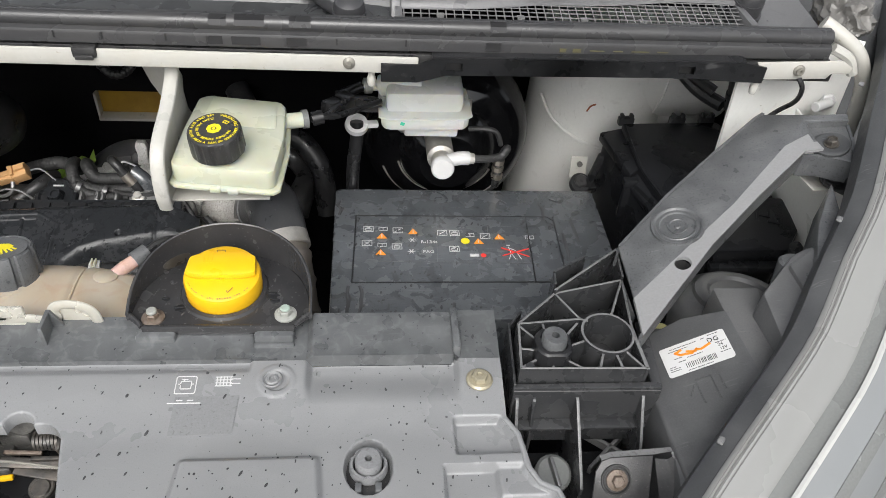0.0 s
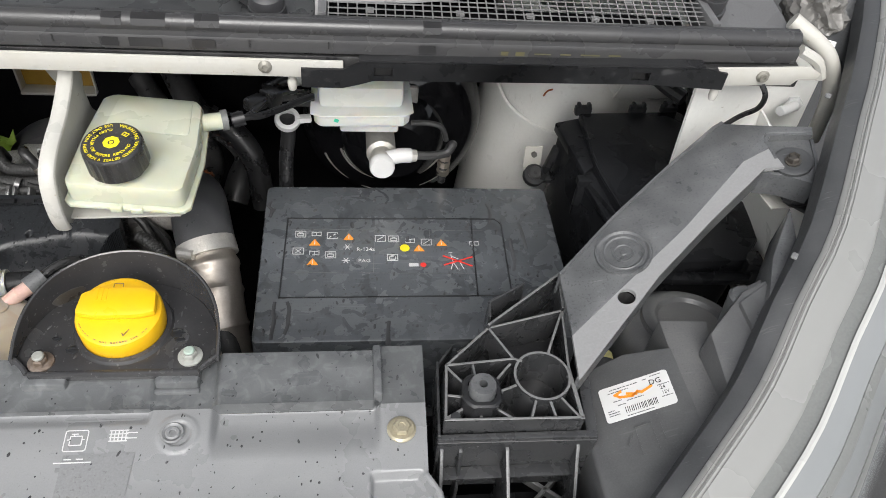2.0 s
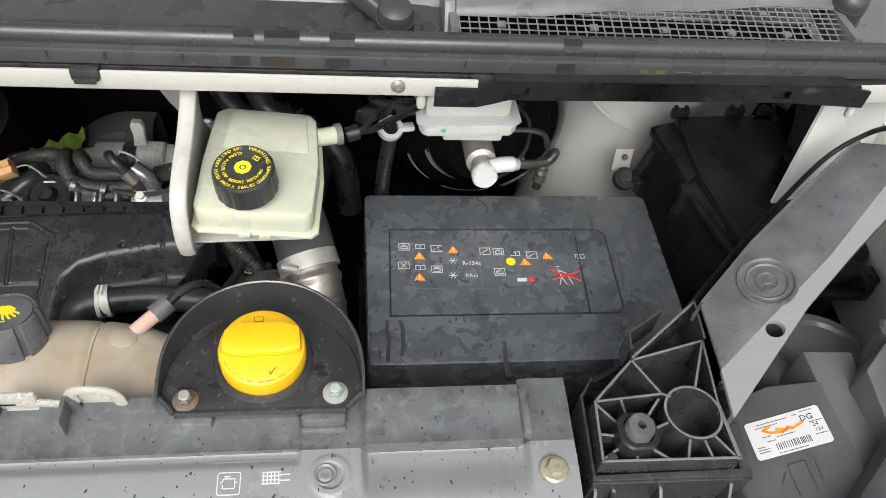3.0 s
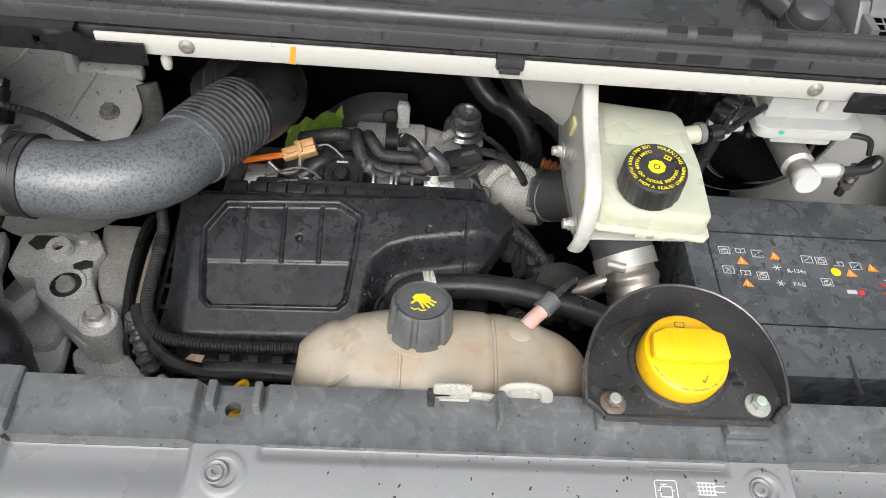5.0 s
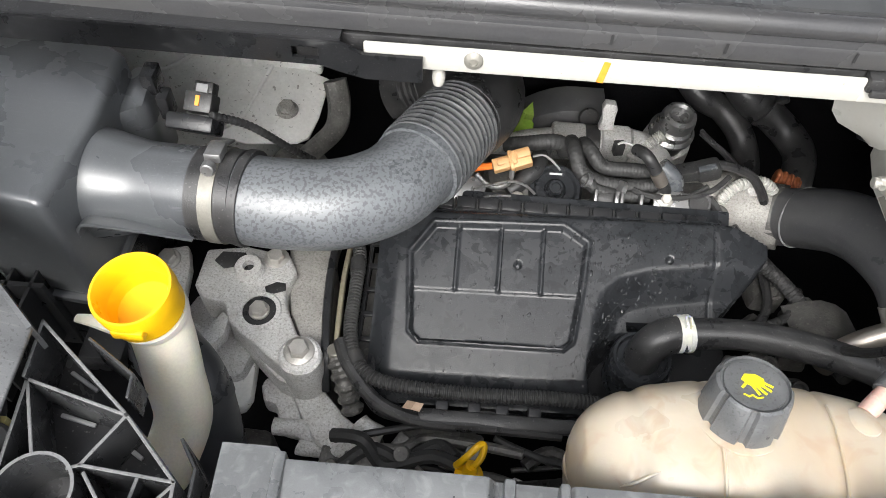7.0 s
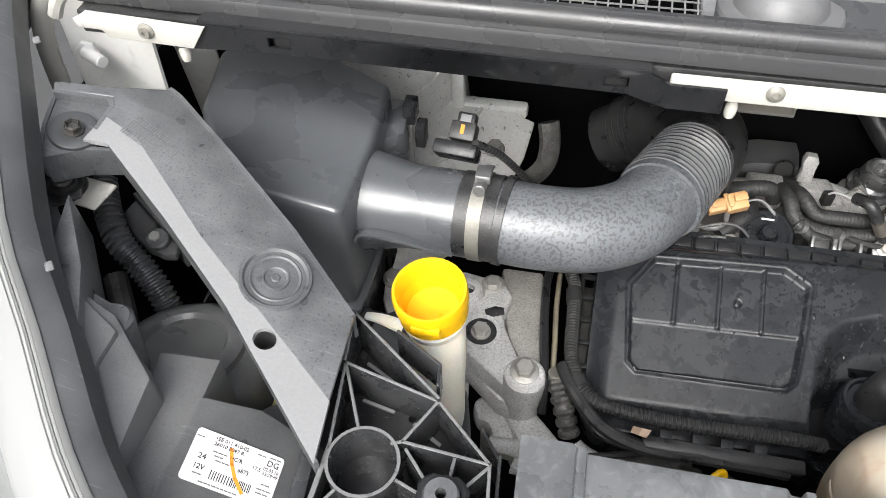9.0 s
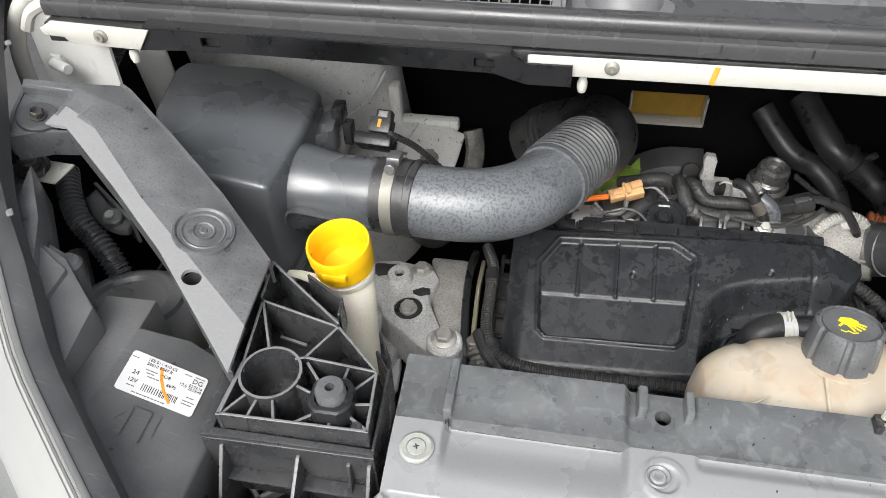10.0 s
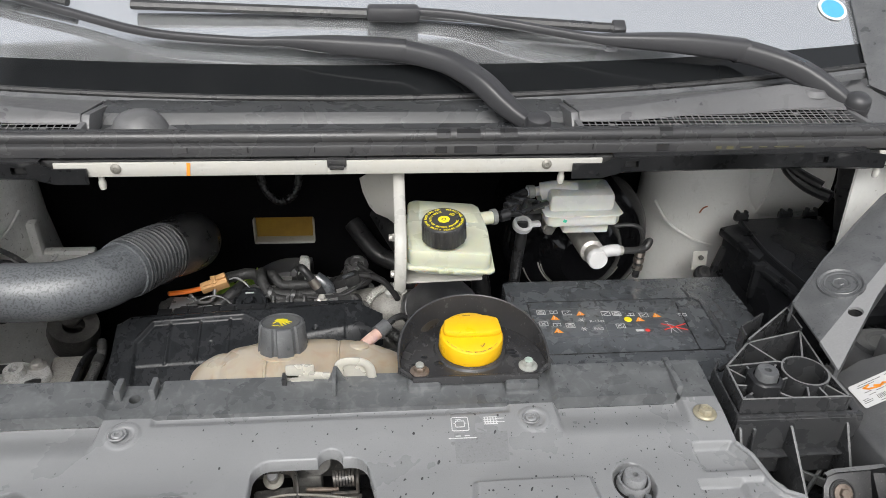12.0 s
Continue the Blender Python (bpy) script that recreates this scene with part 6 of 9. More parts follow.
part("raised_back", prism([(0.112, 0.815), (0.205, 0.815), (0.201, 0.880), (0.118, 0.880)], 1.135, 1.1455, b=0.006, height=tilt), "fluid", rs)
part("outlet", tube([(0.207, 0.862, 1.128), (0.226, 0.868, 1.127), (0.235, 0.871, 1.127)], 0.0105, 14, 3), "fluid", rs)
part("outlet_collar", tube([(0.231, 0.870, 1.127), (0.238, 0.872, 1.127)], 0.0125, 16, 2), "bezel", rs)
capd = Vector((-0.05, -0.10, 1)).normalized()
c0 = Vector((0.1455, 0.751, 1.163))
cap = part("cap", lathe([(0, 0.026), (0.026, 0.026), (0.0285, 0.0262), (0.030, 0.024), (0.0305, 0.020), (0.031, -0.002), (0.030, -0.003), (0.023, -0.003), (0.022, -0.016)], c0, capd, 128, lambda a, i: 1 - (0.03 if i in (4, 5) and math.cos(a * 16) > 0.45 else 0)), "rubber", rs, "black ribbed screw cap")
m = frame_on(c0 + capd * 0.0262, capd) @ Matrix.Rotation(radians(2), 4, "Z")
for words, r, size, start, span in (("USE ONLY DOT4 FLUID FROM A SEALED CONTAINER", 0.0253, 0.0047, 98, 258), ("CLEAN FILLER CAP BEFORE REMOVING", 0.0187, 0.0046, 98, 245)):
    part("ring_text", ring_words(words, r, size, m, start, span, True), "mark", cap)
part("ring_text", ring_words("WARNING", 0.0245, 0.0056, m, 72, 60), "mark", cap)
part("book_sign", strokes([((-0.003, -0.002), (0.003, -0.002)), ((0.003, -0.002), (0.003, 0.0022)), ((0.003, 0.0022), (-0.003, 0.0022)), ((-0.003, 0.0022), (-0.003, -0.002)), ((0, -0.002), (0, 0.0022))], 0.0008, m @ Matrix.Translation((0.0125, 0.0105, 0)) @ Matrix.Rotation(radians(-35), 4, "Z")), "mark", cap)
part("centre_mark", moved(lathe([(0.0035, 0), (0.0085, 0), (0.0085, 0.0004), (0.0035, 0.0004)], (0, 0, 0), n=8), m), "mark", cap)
part("centre_dot", moved(disc(0.002, 0.0004, (0, 0, 0), n=12, b=0.0001), m), "mark", cap)
rh = thing("reservoir_hose", (0.27, 0.885, 1.125), "thin black hose between the fluid reservoirs", "hose")
part("hose", tube([(0.243, 0.867, 1.129), (0.262, 0.874, 1.130), (0.275, 0.885, 1.124), (0.30, 0.91, 1.118), (0.335, 0.94, 1.115)], 0.0045, 10), "newhose", rh)
part("sleeve", tube([(0.244, 0.868, 1.129), (0.258, 0.872, 1.131)], 0.0095, 12, 2), "newhose", rh)

# ---- oil filler tray ----
tray = thing("filler_tray", (0.167, 0.58, 1.085), "black plastic drip tray with a raised back wall", "tray")
arc = [(0.167 + 0.0895 * math.cos(a), 0.553 + 0.098 * math.sin(a) ** 0.8, math.sin(a)) for a in (math.pi * k / 32 for k in range(33))]
base = [(0.2425, 0.541)] + [(p[0], p[1]) for p in arc] + [(0.0915, 0.541)]
part("floor", prism(base, 1.0835, 1.087, b=0.0008), "trayplastic", tray)
rows = []
for x, y, q in arc:
    out = Vector((x - 0.167, y - 0.575, 0)).normalized()
    top = 1.0955 + 0.031 * q ** 0.7
    lean = out * 0.006 * q
    rows.append([(x, y, 1.0855), (x + lean.x, y + lean.y, top - 0.001), (x + lean.x + out.x * 0.0012, y + lean.y + out.y * 0.0012, top), (x + lean.x + out.x * 0.003, y + lean.y + out.y * 0.003, top - 0.001), (x + out.x * 0.003, y + out.y * 0.003, 1.0855)])
part("wall", loft(rows, True), "trayplastic", tray)
part("front_lip", box(0.0915, 0.2425, 0.5385, 0.543, 1.078, 1.0895, 0.0015), "trayplastic", tray)
for x0, x1 in ((0.0775, 0.0915), (0.2565, 0.2425)):
    part("corner_rim", tube([(x0, 0.555, 1.0905), ((x0 + x1) / 2 - 0.002 * (1 if x0 > x1 else -1), 0.547, 1.0895), (x1, 0.5405, 1.0885)], 0.0026, 8, 3), "trayplastic", tray)
part("wall_slot", moved(prism([(0.016 * math.cos(2 * math.pi * k / 24), 0.006 * math.sin(2 * math.pi * k / 24)) for k in range(24)], 0, 0.0006), frame_on((0.117, 0.6125, 1.112), (0.62, -0.76, 0.15), (0, 0, 1))), "rubber", tray)
part("well", lathe([(0.046, 0), (0.044, 0.003), (0.040, 0.004)], (0.166, 0.594, 1.087), n=40), "trayplastic", tray)
for x, y, mm, lab in ((0.1005, 0.5535, "rust", "rusty bolt"), (0.2325, 0.557, "pale", "pale washered bolt")):
    bolt_parts(tray, (x, y, 1.087), 0.0072, (0, 0, 1), mm, 1.6, lab)
part("bolt_cap", disc(0.0052, 0.004, (0.1005, 0.5535, 1.0955), (0, 0, 1), 14, b=0.001), "pale", tray, "pale worn bolt head")
part("bolt_cap", disc(0.0050, 0.003, (0.2325, 0.557, 1.0955), (0, 0, 1), 14, b=0.001), "patina", tray, "pale green bolt head")


def tray_spot(rng):
    a, r = rng.uniform(0.1, 3.0), rng.uniform(0.3, 0.95)
    return (0.167 + 0.086 * r * math.cos(a), 0.553 + 0.09 * r * math.sin(a), 1.0872), (0, 0, 1)


tagged(part("water_drops", drops(130, 2, tray_spot, (0.001, 0.0032)), "drop", tray), "water drops", kind="stuff")
rng = random.Random(31)
for x, y, r in ((0.125, 0.567, 0.0085), (0.215, 0.585, 0.009), (0.22, 0.577, 0.006), (0.108, 0.580, 0.005), (0.205, 0.612, 0.005), (0.095, 0.566, 0.004)):
    part("puddle", prism([(x + r * rng.uniform(0.6, 1.1) * math.cos(a), y + 0.6 * r * rng.uniform(0.6, 1.1) * math.sin(a)) for a in (2 * math.pi * k / 14 for k in range(14))], 1.0868, 1.0882, b=0.0006), "bead", tray)
oc = thing("oil_filler_cap", (0.166, 0.594, 1.088), "bright yellow oil filler cap with grip bar", "filler cap")
ax = Vector((0.02, -0.10, 1)).normalized()
part("body", lathe([(0, 0.029), (0.033, 0.028), (0.038, 0.025), (0.0395, 0.021), (0.0395, 0.003), (0.038, 0.0), (0, 0.0)], (0.166, 0.5945, 1.0885), ax, 48), "yellow", oc)
m = frame_on(Vector((0.166, 0.5945, 1.0885)) + ax * 0.0275, ax)
part("grip", moved(prism([(-0.036, -0.009), (-0.034, 0.013), (-0.02, 0.02), (0.02, 0.021), (0.034, 0.016), (0.036, -0.008), (0.02, -0.012), (-0.02, -0.013)], 0, 0.010, b=0.004), m), "yellow", oc)
part("grip_mark", strokes([((-0.018 + 0.004 * k, 0.004), (-0.018 + 0.004 * k, 0.017)) for k in range(3)], 0.0012, m @ Matrix.Translation((0, 0, 0.0098)), 0.0006), "yellow", oc)
rim_plane = frame_on(Vector((0.166, 0.5945, 1.0885)) + ax * 0.0268, ax)
part("rim_text", ring_words("ne pas dépasser le niveau", 0.0338, 0.004, rim_plane, 132, 88), "rust", oc)
part("rim_text", ring_words("not exceed the", 0.0352, 0.004, rim_plane, 254, 52, True), "rust", oc)
ring = [((0.0352 * math.cos(a), 0.0352 * math.sin(a)), (0.0352 * math.cos(a) + 0.0016 * math.sin(a), 0.0352 * math.sin(a) - 0.0016 * math.cos(a))) for a in (radians(d) for d in (208, 213, 222, 228, 233, 246, 318, 324))]
part("dim_print", strokes(ring, 0.0006, rim_plane, 0.0003), "rust", oc)
part("book_icon", strokes(round_line(0.0042, 0.0024, 0.0006), 0.0006, rim_plane @ Matrix.Translation((-0.004, 0.0265, 0.0018)), 0.0003), "rust", oc)
part("tick", strokes([((0.008, -0.0265), (0.0095, -0.029)), ((0.0095, -0.029), (0.0135, -0.0225))], 0.0008, rim_plane @ Matrix.Translation((0, 0, 0.0018)), 0.0003), "rust", oc)

# ---- coolant tank ----
tk = thing("coolant_tank", (-0.045, 0.61, 1.0), "yellowed translucent coolant expansion tank", "coolant tank")


def tank_point(x, a, swell=1.0):
    """A point of the tank's skin at x, at the angle a round its length."""
    u = max(-1.0, min(1.0, (x + 0.045) / 0.147))
    k = max((1 - abs(u) ** 2.6) ** (1 / 2.6), 0.05)
    groove = swell
    for at, deep, wide in ((0.0, 0.03, 0.0035), (-0.089, 0.016, 0.003), (-0.144, 0.05, 0.006), (0.06, 0.014, 0.008), (-0.118, 0.012, 0.012)):
        groove -= deep * math.exp(-((x - at) / wide) ** 2)
    c, sn = math.cos(a), math.sin(a)
    yy = math.copysign(abs(c) ** 0.75, c) * 0.0675
    zz = math.copysign(abs(sn) ** 0.8, sn) * 0.0665
    return (x, 0.613 + yy * k * groove, 1.006 + zz * (0.35 + 0.65 * k if sn > 0 else 1) * groove * (k if abs(u) > 0.96 else 1) - 0.008 * u * u)


part("body", loft([[tank_point(-0.045 + 0.147 * (-1 + 2 * i / 120), 2 * math.pi * j / 36) for j in range(36)] for i in range(121)], True), "tank", tk, angle=60)
for x in (0.0015, -0.0875):
    part("mould_seam", tube([tank_point(x, math.pi * (0.35 + 0.75 * k / 12), 1.012) for k in range(13)], 0.0016, 6, 2), "tank", tk)
part("weld_seam", loft([[(-0.045 + 0.149 * math.cos(a) * q, 0.611 + 0.0665 * math.sin(a) * q, 0.99 + dz) for q, dz in ((0.96, 0.003), (1.0, 0.003), (1.0, -0.003), (0.96, -0.003))] for a in (2 * math.pi * k / 48 for k in range(49))]), "tank", tk)
part("collar", lathe([(0.034, -0.012), (0.034, 0.004), (0.028, 0.006), (0.024, 0.006)], (-0.070, 0.632, 1.063), (0, 0.2, 1), 36), "tank", tk)
for x, a0 in ((-0.160, 0.72), (-0.172, 0.86)):
    part("mould_dent", tube([tank_point(x + 0.009 * k, math.pi * (a0 - 0.035 * k), 1.004) for k in range(4)], lambda u: 0.0005 + 0.0014 * math.sin(math.pi * u), 8, 4), "tank", tk)
part("round_boss", lathe([(0, 0.0015), (0.010, 0.0015), (0.013, 0), (0.014, -0.003)], (0.027, 0.638, 1.0655), (0.1, 0.25, 1), 24), "tank", tk)
ca = Vector((0, 0.2, 1)).normalized()
cap = part("cap", lathe([(0, 0.037), (0.0225, 0.037), (0.0228, 0.0355), (0.0252, 0.0355), (0.0256, 0.0385), (0.0278, 0.037), (0.029, 0.033), (0.0318, 0.002), (0.029, -0.002)], (-0.0695, 0.635, 1.066), ca, 98, lambda a, i: 1 - (0.10 if i in (5, 6, 7) and math.cos(7 * a) > 0.72 else 0)), "bracket", tk, "grey fluted screw cap")
m = frame_on(Vector((-0.0695, 0.635, 1.066)) + ca * 0.0372, ca)
fingers = [((0.005, 0.003), (0.0120, -0.001)), ((0.004, 0.0), (0.0100, -0.0050)), ((0.001, -0.002), (0.0060, -0.0078)), ((-0.002, -0.002), (0.0010, -0.0085)), ((-0.006, 0.001), (-0.0095, -0.003))]
wave = [((-0.010, -0.0095), (-0.007, -0.0115)), ((-0.007, -0.0115), (-0.004, -0.010)), ((-0.004, -0.010), (-0.001, -0.0125)), ((-0.001, -0.0125), (0.003, -0.0115))]
palm = [(-0.0095, 0.004), (-0.006, 0.0092), (0.002, 0.0096), (0.0078, 0.0055), (0.0068, -0.0005), (0.002, -0.0032), (-0.005, -0.001)]
part("scald_sign", join(moved(prism(palm, 0, 0.0003), m), strokes(fingers, 0.0021, m, 0.0003), strokes(wave, 0.0012, m, 0.0003)), "mark", cap, "yellow printed warning hand")
part("spigot", tube([(0.034, 0.648, 1.058), (0.043, 0.657, 1.061), (0.056, 0.669, 1.064)], 0.0078, 14, 4), "pink", tk)
part("spigot_clamp", tube([(0.051, 0.665, 1.063), (0.064, 0.678, 1.066)], 0.0102, 14, 2), "bracket", tk)
solo("overflow_hose", tube([(0.062, 0.676, 1.066), (0.074, 0.69, 1.068), (0.086, 0.706, 1.06), (0.096, 0.723, 1.036), (0.102, 0.75, 0.98), (0.104, 0.78, 0.93)], 0.0048, 10), "rubber", "thin black overflow hose on the tank spigot", "hose")
hk = thing("tank_clip", (-0.03, 0.56, 1.08), "milky translucent tank clip with an orange mark", "clip")
part("hook", join(box(-0.055, -0.022, 0.551, 0.561, 1.066, 1.079, 0.004), box(-0.058, -0.024, 0.556, 0.561, 1.076, 1.100, 0.004)), "milky", hk)
ribbon = [(-0.026, 1.084), (-0.012, 1.082), (0.0, 1.0805), (0.005, 1.086), (0.004, 1.095), (0.010, 1.102), (0.024, 1.103), (0.036, 1.099), (0.042, 1.090), (0.044, 1.074)]
part("strap", tube([(x, 0.558, z) for x, z in ribbon], 0.0026, 10, 4, 2.2), "milky", hk)
part("strap_web", prism([(0.008, 1.074), (0.040, 1.074), (0.038, 1.095), (0.026, 1.100), (0.010, 1.098)], 0.5595, 0.5615, "y", 0.0006), "milky", hk)
part("orange_mark", box(-0.046, -0.030, 0.5502, 0.5508, 1.068, 1.075, 0), "orange", hk)
part("catch", join(box(-0.062, -0.056, 0.548, 0.562, 1.062, 1.086, 0.001), box(-0.062, -0.042, 0.556, 0.562, 1.082, 1.087, 0.001)), "rubber", hk)

# ---- engine cover ----


def plane_z(x, y):
    return 0.897 + 0.05 * (x + 0.226) + 0.47 * (y - 0.881)


def near(x, y, a, b):
    ax_, ay = a
    dx, dy = b[0] - ax_, b[1] - ay
    t = max(0, min(1, ((x - ax_) * dx + (y - ay) * dy) / (dx * dx + dy * dy)))
    return math.hypot(x - ax_ - t * dx, y - ay - t * dy)


OCT = [(-0.352, 0.888), (-0.326, 0.921), (-0.175, 0.923), (-0.147, 0.906), (-0.152, 0.854), (-0.160, 0.802), (-0.170, 0.794), (-0.334, 0.795), (-0.344, 0.803)]


def in_oct(x, y):
    hit = False
    for (x0, y0), (x1, y1) in zip(OCT, OCT[1:] + OCT[:1]):
        if (y0 > y) != (y1 > y) and x < x0 + (y - y0) * (x1 - x0) / (y1 - y0):
            hit = not hit
    return hit


SWEEP = [(-0.149, 0.735), (-0.143, 0.80), (-0.140, 0.829), (-0.132, 0.857), (-0.110, 0.875), (-0.078, 0.884), (-0.003, 0.893), (0.09, 0.90)]


def engine_cover_z(x, y):
    z = plane_z(x, y)
    d = min(near(x, y, a, b) for a, b in zip(OCT, OCT[1:] + OCT[:1]))
    if in_oct(x, y):
        z -= 0.004 * step(0.0, 0.004, d)
        z += 0.0025 * (1 - step(0.001, 0.003, min(near(x, y, (q, 0.852), (q, 0.917)) for q in (-0.297, -0.247, -0.198))))
        z -= 0.002 * (1 - step(0.849, 0.852, y))
    z += 0.0022 * (1 - step(0.002, 0.0045, d))
    if x > -0.149 and y < float(np.interp(x, [q[0] for q in SWEEP], [q[1] for q in SWEEP])):
        z -= 0.026 * step(0.0, 0.032, min(near(x, y, a, b) for a, b in zip(SWEEP, SWEEP[1:])))
    z -= 0.0018 * (1 - step(0.0008, 0.003, abs(x + 0.002)))
    z -= 0.008 * (step(0.925, 0.94, y)) ** 2
    well = math.hypot(x + 0.095, y - 0.778)
    z -= 0.05 * (1 - step(0.036, 0.048, well))
    z -= 0.014 * (1 - step(0.735, 0.765, y)) + 0.012 * (1 - step(-0.392, -0.362, x))
    z -= 0.02 * step(0.0, 0.09, x)
    for q in ((-0.226, 0.881), (-0.054, 0.892)):
        z -= 0.006 * (1 - step(0.003, 0.0045, math.hypot(x - q[0], y - q[1])))
    return z


ec = thing("engine_cover", (-0.15, 0.84, 0.85), "wet black ribbed plastic engine cover", "engine cover")
bm = bmesh.new()
NX, NY = 290, 140
grid = [[bm.verts.new((x, y, engine_cover_z(x, y))) for x, y in ((-0.39 + 0.475 * i / NX, 0.735 + (0.94 - 0.735 - 0.02 * max(0, i / NX - 0.85)) * j / NY) for i in range(NX + 1))] for j in range(NY + 1)]
for j in range(NY):
    for i in range(NX):
        c = (grid[j][i].co + grid[j + 1][i + 1].co) / 2
        if c.x < -0.35 and c.y < 0.775 and math.hypot(c.x + 0.35, c.y - 0.775) > 0.04:
            continue
        if c.x > -0.095 and c.y < 0.838 and math.hypot(c.x + 0.095, c.y - 0.778) > 0.05:
            continue
        if c.x > 0 and (c.y < 0.838 + 1.15 * c.x or c.y > 0.938 - 0.3 * c.x or c.x > 0.06):
            continue
        bm.faces.new((grid[j][i], grid[j][i + 1], grid[j + 1][i + 1], grid[j + 1][i]))
bmesh.ops.delete(bm, geom=[v for v in bm.verts if not v.link_faces], context="VERTS")
rim = [e for e in bm.edges if len(e.link_faces) == 1]
for v in {v for e in rim for v in e.verts}:
    if v.co.x < -0.35 and v.co.y < 0.775:
        out = Vector((v.co.x + 0.35, v.co.y - 0.775))
        v.co.x, v.co.y = -0.35 + 0.04 * out.x / out.length, 0.775 + 0.04 * out.y / out.length
made = bmesh.ops.extrude_edge_only(bm, edges=rim)["geom"]
for v in made:
    if isinstance(v, bmesh.types.BMVert):
        v.co.z -= 0.05
part("moulding", bm, "cover", ec, angle=50)


def engine_spot(rng):
    x, y = rng.uniform(-0.34, 0.0), rng.uniform(0.75, 0.93)
    if (x > -0.095 and y < 0.845) or rng.random() > 0.12 + 0.88 * step(-0.22, -0.11, x) * (1 - 0.6 * step(0.88, 0.9, y)):
        return None
    return (x, y, engine_cover_z(x, y) + 0.0004), (0, -0.4, 0.9)


tagged(part("water_drops", drops(2200, 6, engine_spot, (0.0005, 0.0021)), "bead", ec), "water drops", kind="stuff")
# vent hose across the engine
vh = thing("breather_hose", (0, 0.79, 0.92), "thick black breather hose with a plated clip", "hose")
part("elbow", tube([(-0.089, 0.776, 0.865), (-0.089, 0.777, 0.895), (-0.083, 0.780, 0.914), (-0.068, 0.786, 0.921), (-0.05, 0.79, 0.921)], 0.0195, 18, 6), "rubber", vh)
part("elbow_foot", lathe([(0.0195, 0.006), (0.026, 0.006), (0.028, 0.010), (0.031, 0.010), (0.033, 0.006), (0.034, -0.006), (0.034, -0.04)], (-0.089, 0.776, 0.878), n=36), "cover", vh)
part("hose", tube([(-0.052, 0.79, 0.921), (0.0, 0.792, 0.924), (0.05, 0.788, 0.924), (0.10, 0.778, 0.922), (0.15, 0.764, 0.917), (0.2, 0.744, 0.91), (0.225, 0.72, 0.89), (0.235, 0.69, 0.85)], 0.0165, 16, 6), "rubber", vh)
part("clip", join(tube([(-0.061, 0.7885, 0.9215), (-0.056, 0.789, 0.9215)], 0.0205, 18, 2), tube([(-0.052, 0.7895, 0.9215), (-0.047, 0.7905, 0.9215)], 0.0205, 18, 2), tube([(-0.060, 0.7885, 0.9215), (-0.048, 0.7905, 0.9215)], 0.0198, 18, 2)), "neck", vh, "cream spring clip")
part("clip_ear", join(box(-0.0575, -0.0555, 0.784, 0.795, 0.940, 0.948, 0.0005), box(-0.0525, -0.0505, 0.784, 0.795, 0.940, 0.948, 0.0005)), "neck", vh)

# ---- injector rail behind the cover ----
ir = thing("injector_rail_cover", (-0.14, 0.955, 0.92), "black clip rail along the back of the engine cover", "rail cover")
slant = lambda k: (-0.318 + 0.0272 * k, 0.966 - 0.0014 * k, 0.895 + 0.0014 * k)
part("strip", moved(box(-0.175, 0.17, -0.012, 0.014, -0.03, -0.004, 0.003), pose(-0.145, 0.962, 0.905, 25, -2, -2)), "cover", ir)
for k in range(12):
    x, y, z = slant(k)
    part("clip", moved(join(box(-0.0115, 0.0115, -0.012, -0.006, -0.006, 0.008, 0.0012), box(-0.0115, 0.0115, -0.008, 0.006, 0.005, 0.0085, 0.001), box(-0.009, 0.009, -0.0135, -0.0115, -0.004, 0.002, 0.0005)), pose(x, y, z, 20, -2, -2)), "black", ir)
    part("gap_post", moved(box(-0.0145, -0.0125, -0.010, 0.006, -0.008, 0.003, 0.0004), pose(x, y, z, 20, -2, -2)), "rubber", ir)
hd = thing("cylinder_head", (-0.14, 1.0, 0.8), "dark oily cylinder head under the cover", "engine block")
part("rear_block", box(-0.36, 0.06, 0.985, 1.11, 0.74, 0.84, 0.01), "dark", hd)
part("front_block", box(-0.36, 0.04, 0.76, 0.985, 0.74, 0.80, 0.01), "black", hd)
for x, y, z in ((-0.229, 0.981, 0.893), (-0.30, 0.985, 0.885), (-0.10, 0.985, 0.885)):
    part("stud_post", disc(0.008, 0.06, (x, y, z - 0.06), (0, -0.2, 1)), "dark", hd)
    bolt_parts(hd, (x, y, z), 0.0062, (0, -0.3, 1), "steel", 1.5)
for pts, r in (([(-0.285, 0.985, 0.90), (-0.262, 0.984, 0.912), (-0.24, 0.986, 0.918), (-0.222, 0.987, 0.913), (-0.208, 0.985, 0.90)], 0.0022), ([(-0.275, 0.975, 0.897), (-0.255, 0.974, 0.904), (-0.238, 0.973, 0.906)], 0.0018), ([(-0.282, 1.0, 0.912), (-0.268, 0.992, 0.903), (-0.252, 0.991, 0.901), (-0.24, 0.995, 0.908), (-0.238, 1.003, 0.92)], 0.0042)):
    part("wire_spring", tube(pts, r * 0.8, 8), "valve", hd)
for x, y, z, w in ((-0.32, 1.01, 0.86, 0.05), (-0.235, 1.04, 0.85, 0.07), (-0.13, 1.06, 0.85, 0.06), (-0.06, 1.05, 0.85, 0.05), (0.0, 1.03, 0.85, 0.05)):
    part("casting_lump", join(obox((x, y, z), (w, 0.05, 0.045), (10, 5, 12), 0.01), disc(0.014, 0.05, (x + 0.02, y - 0.02, z - 0.01), (0.1, -0.5, 1), b=0.003)), "dark", hd)
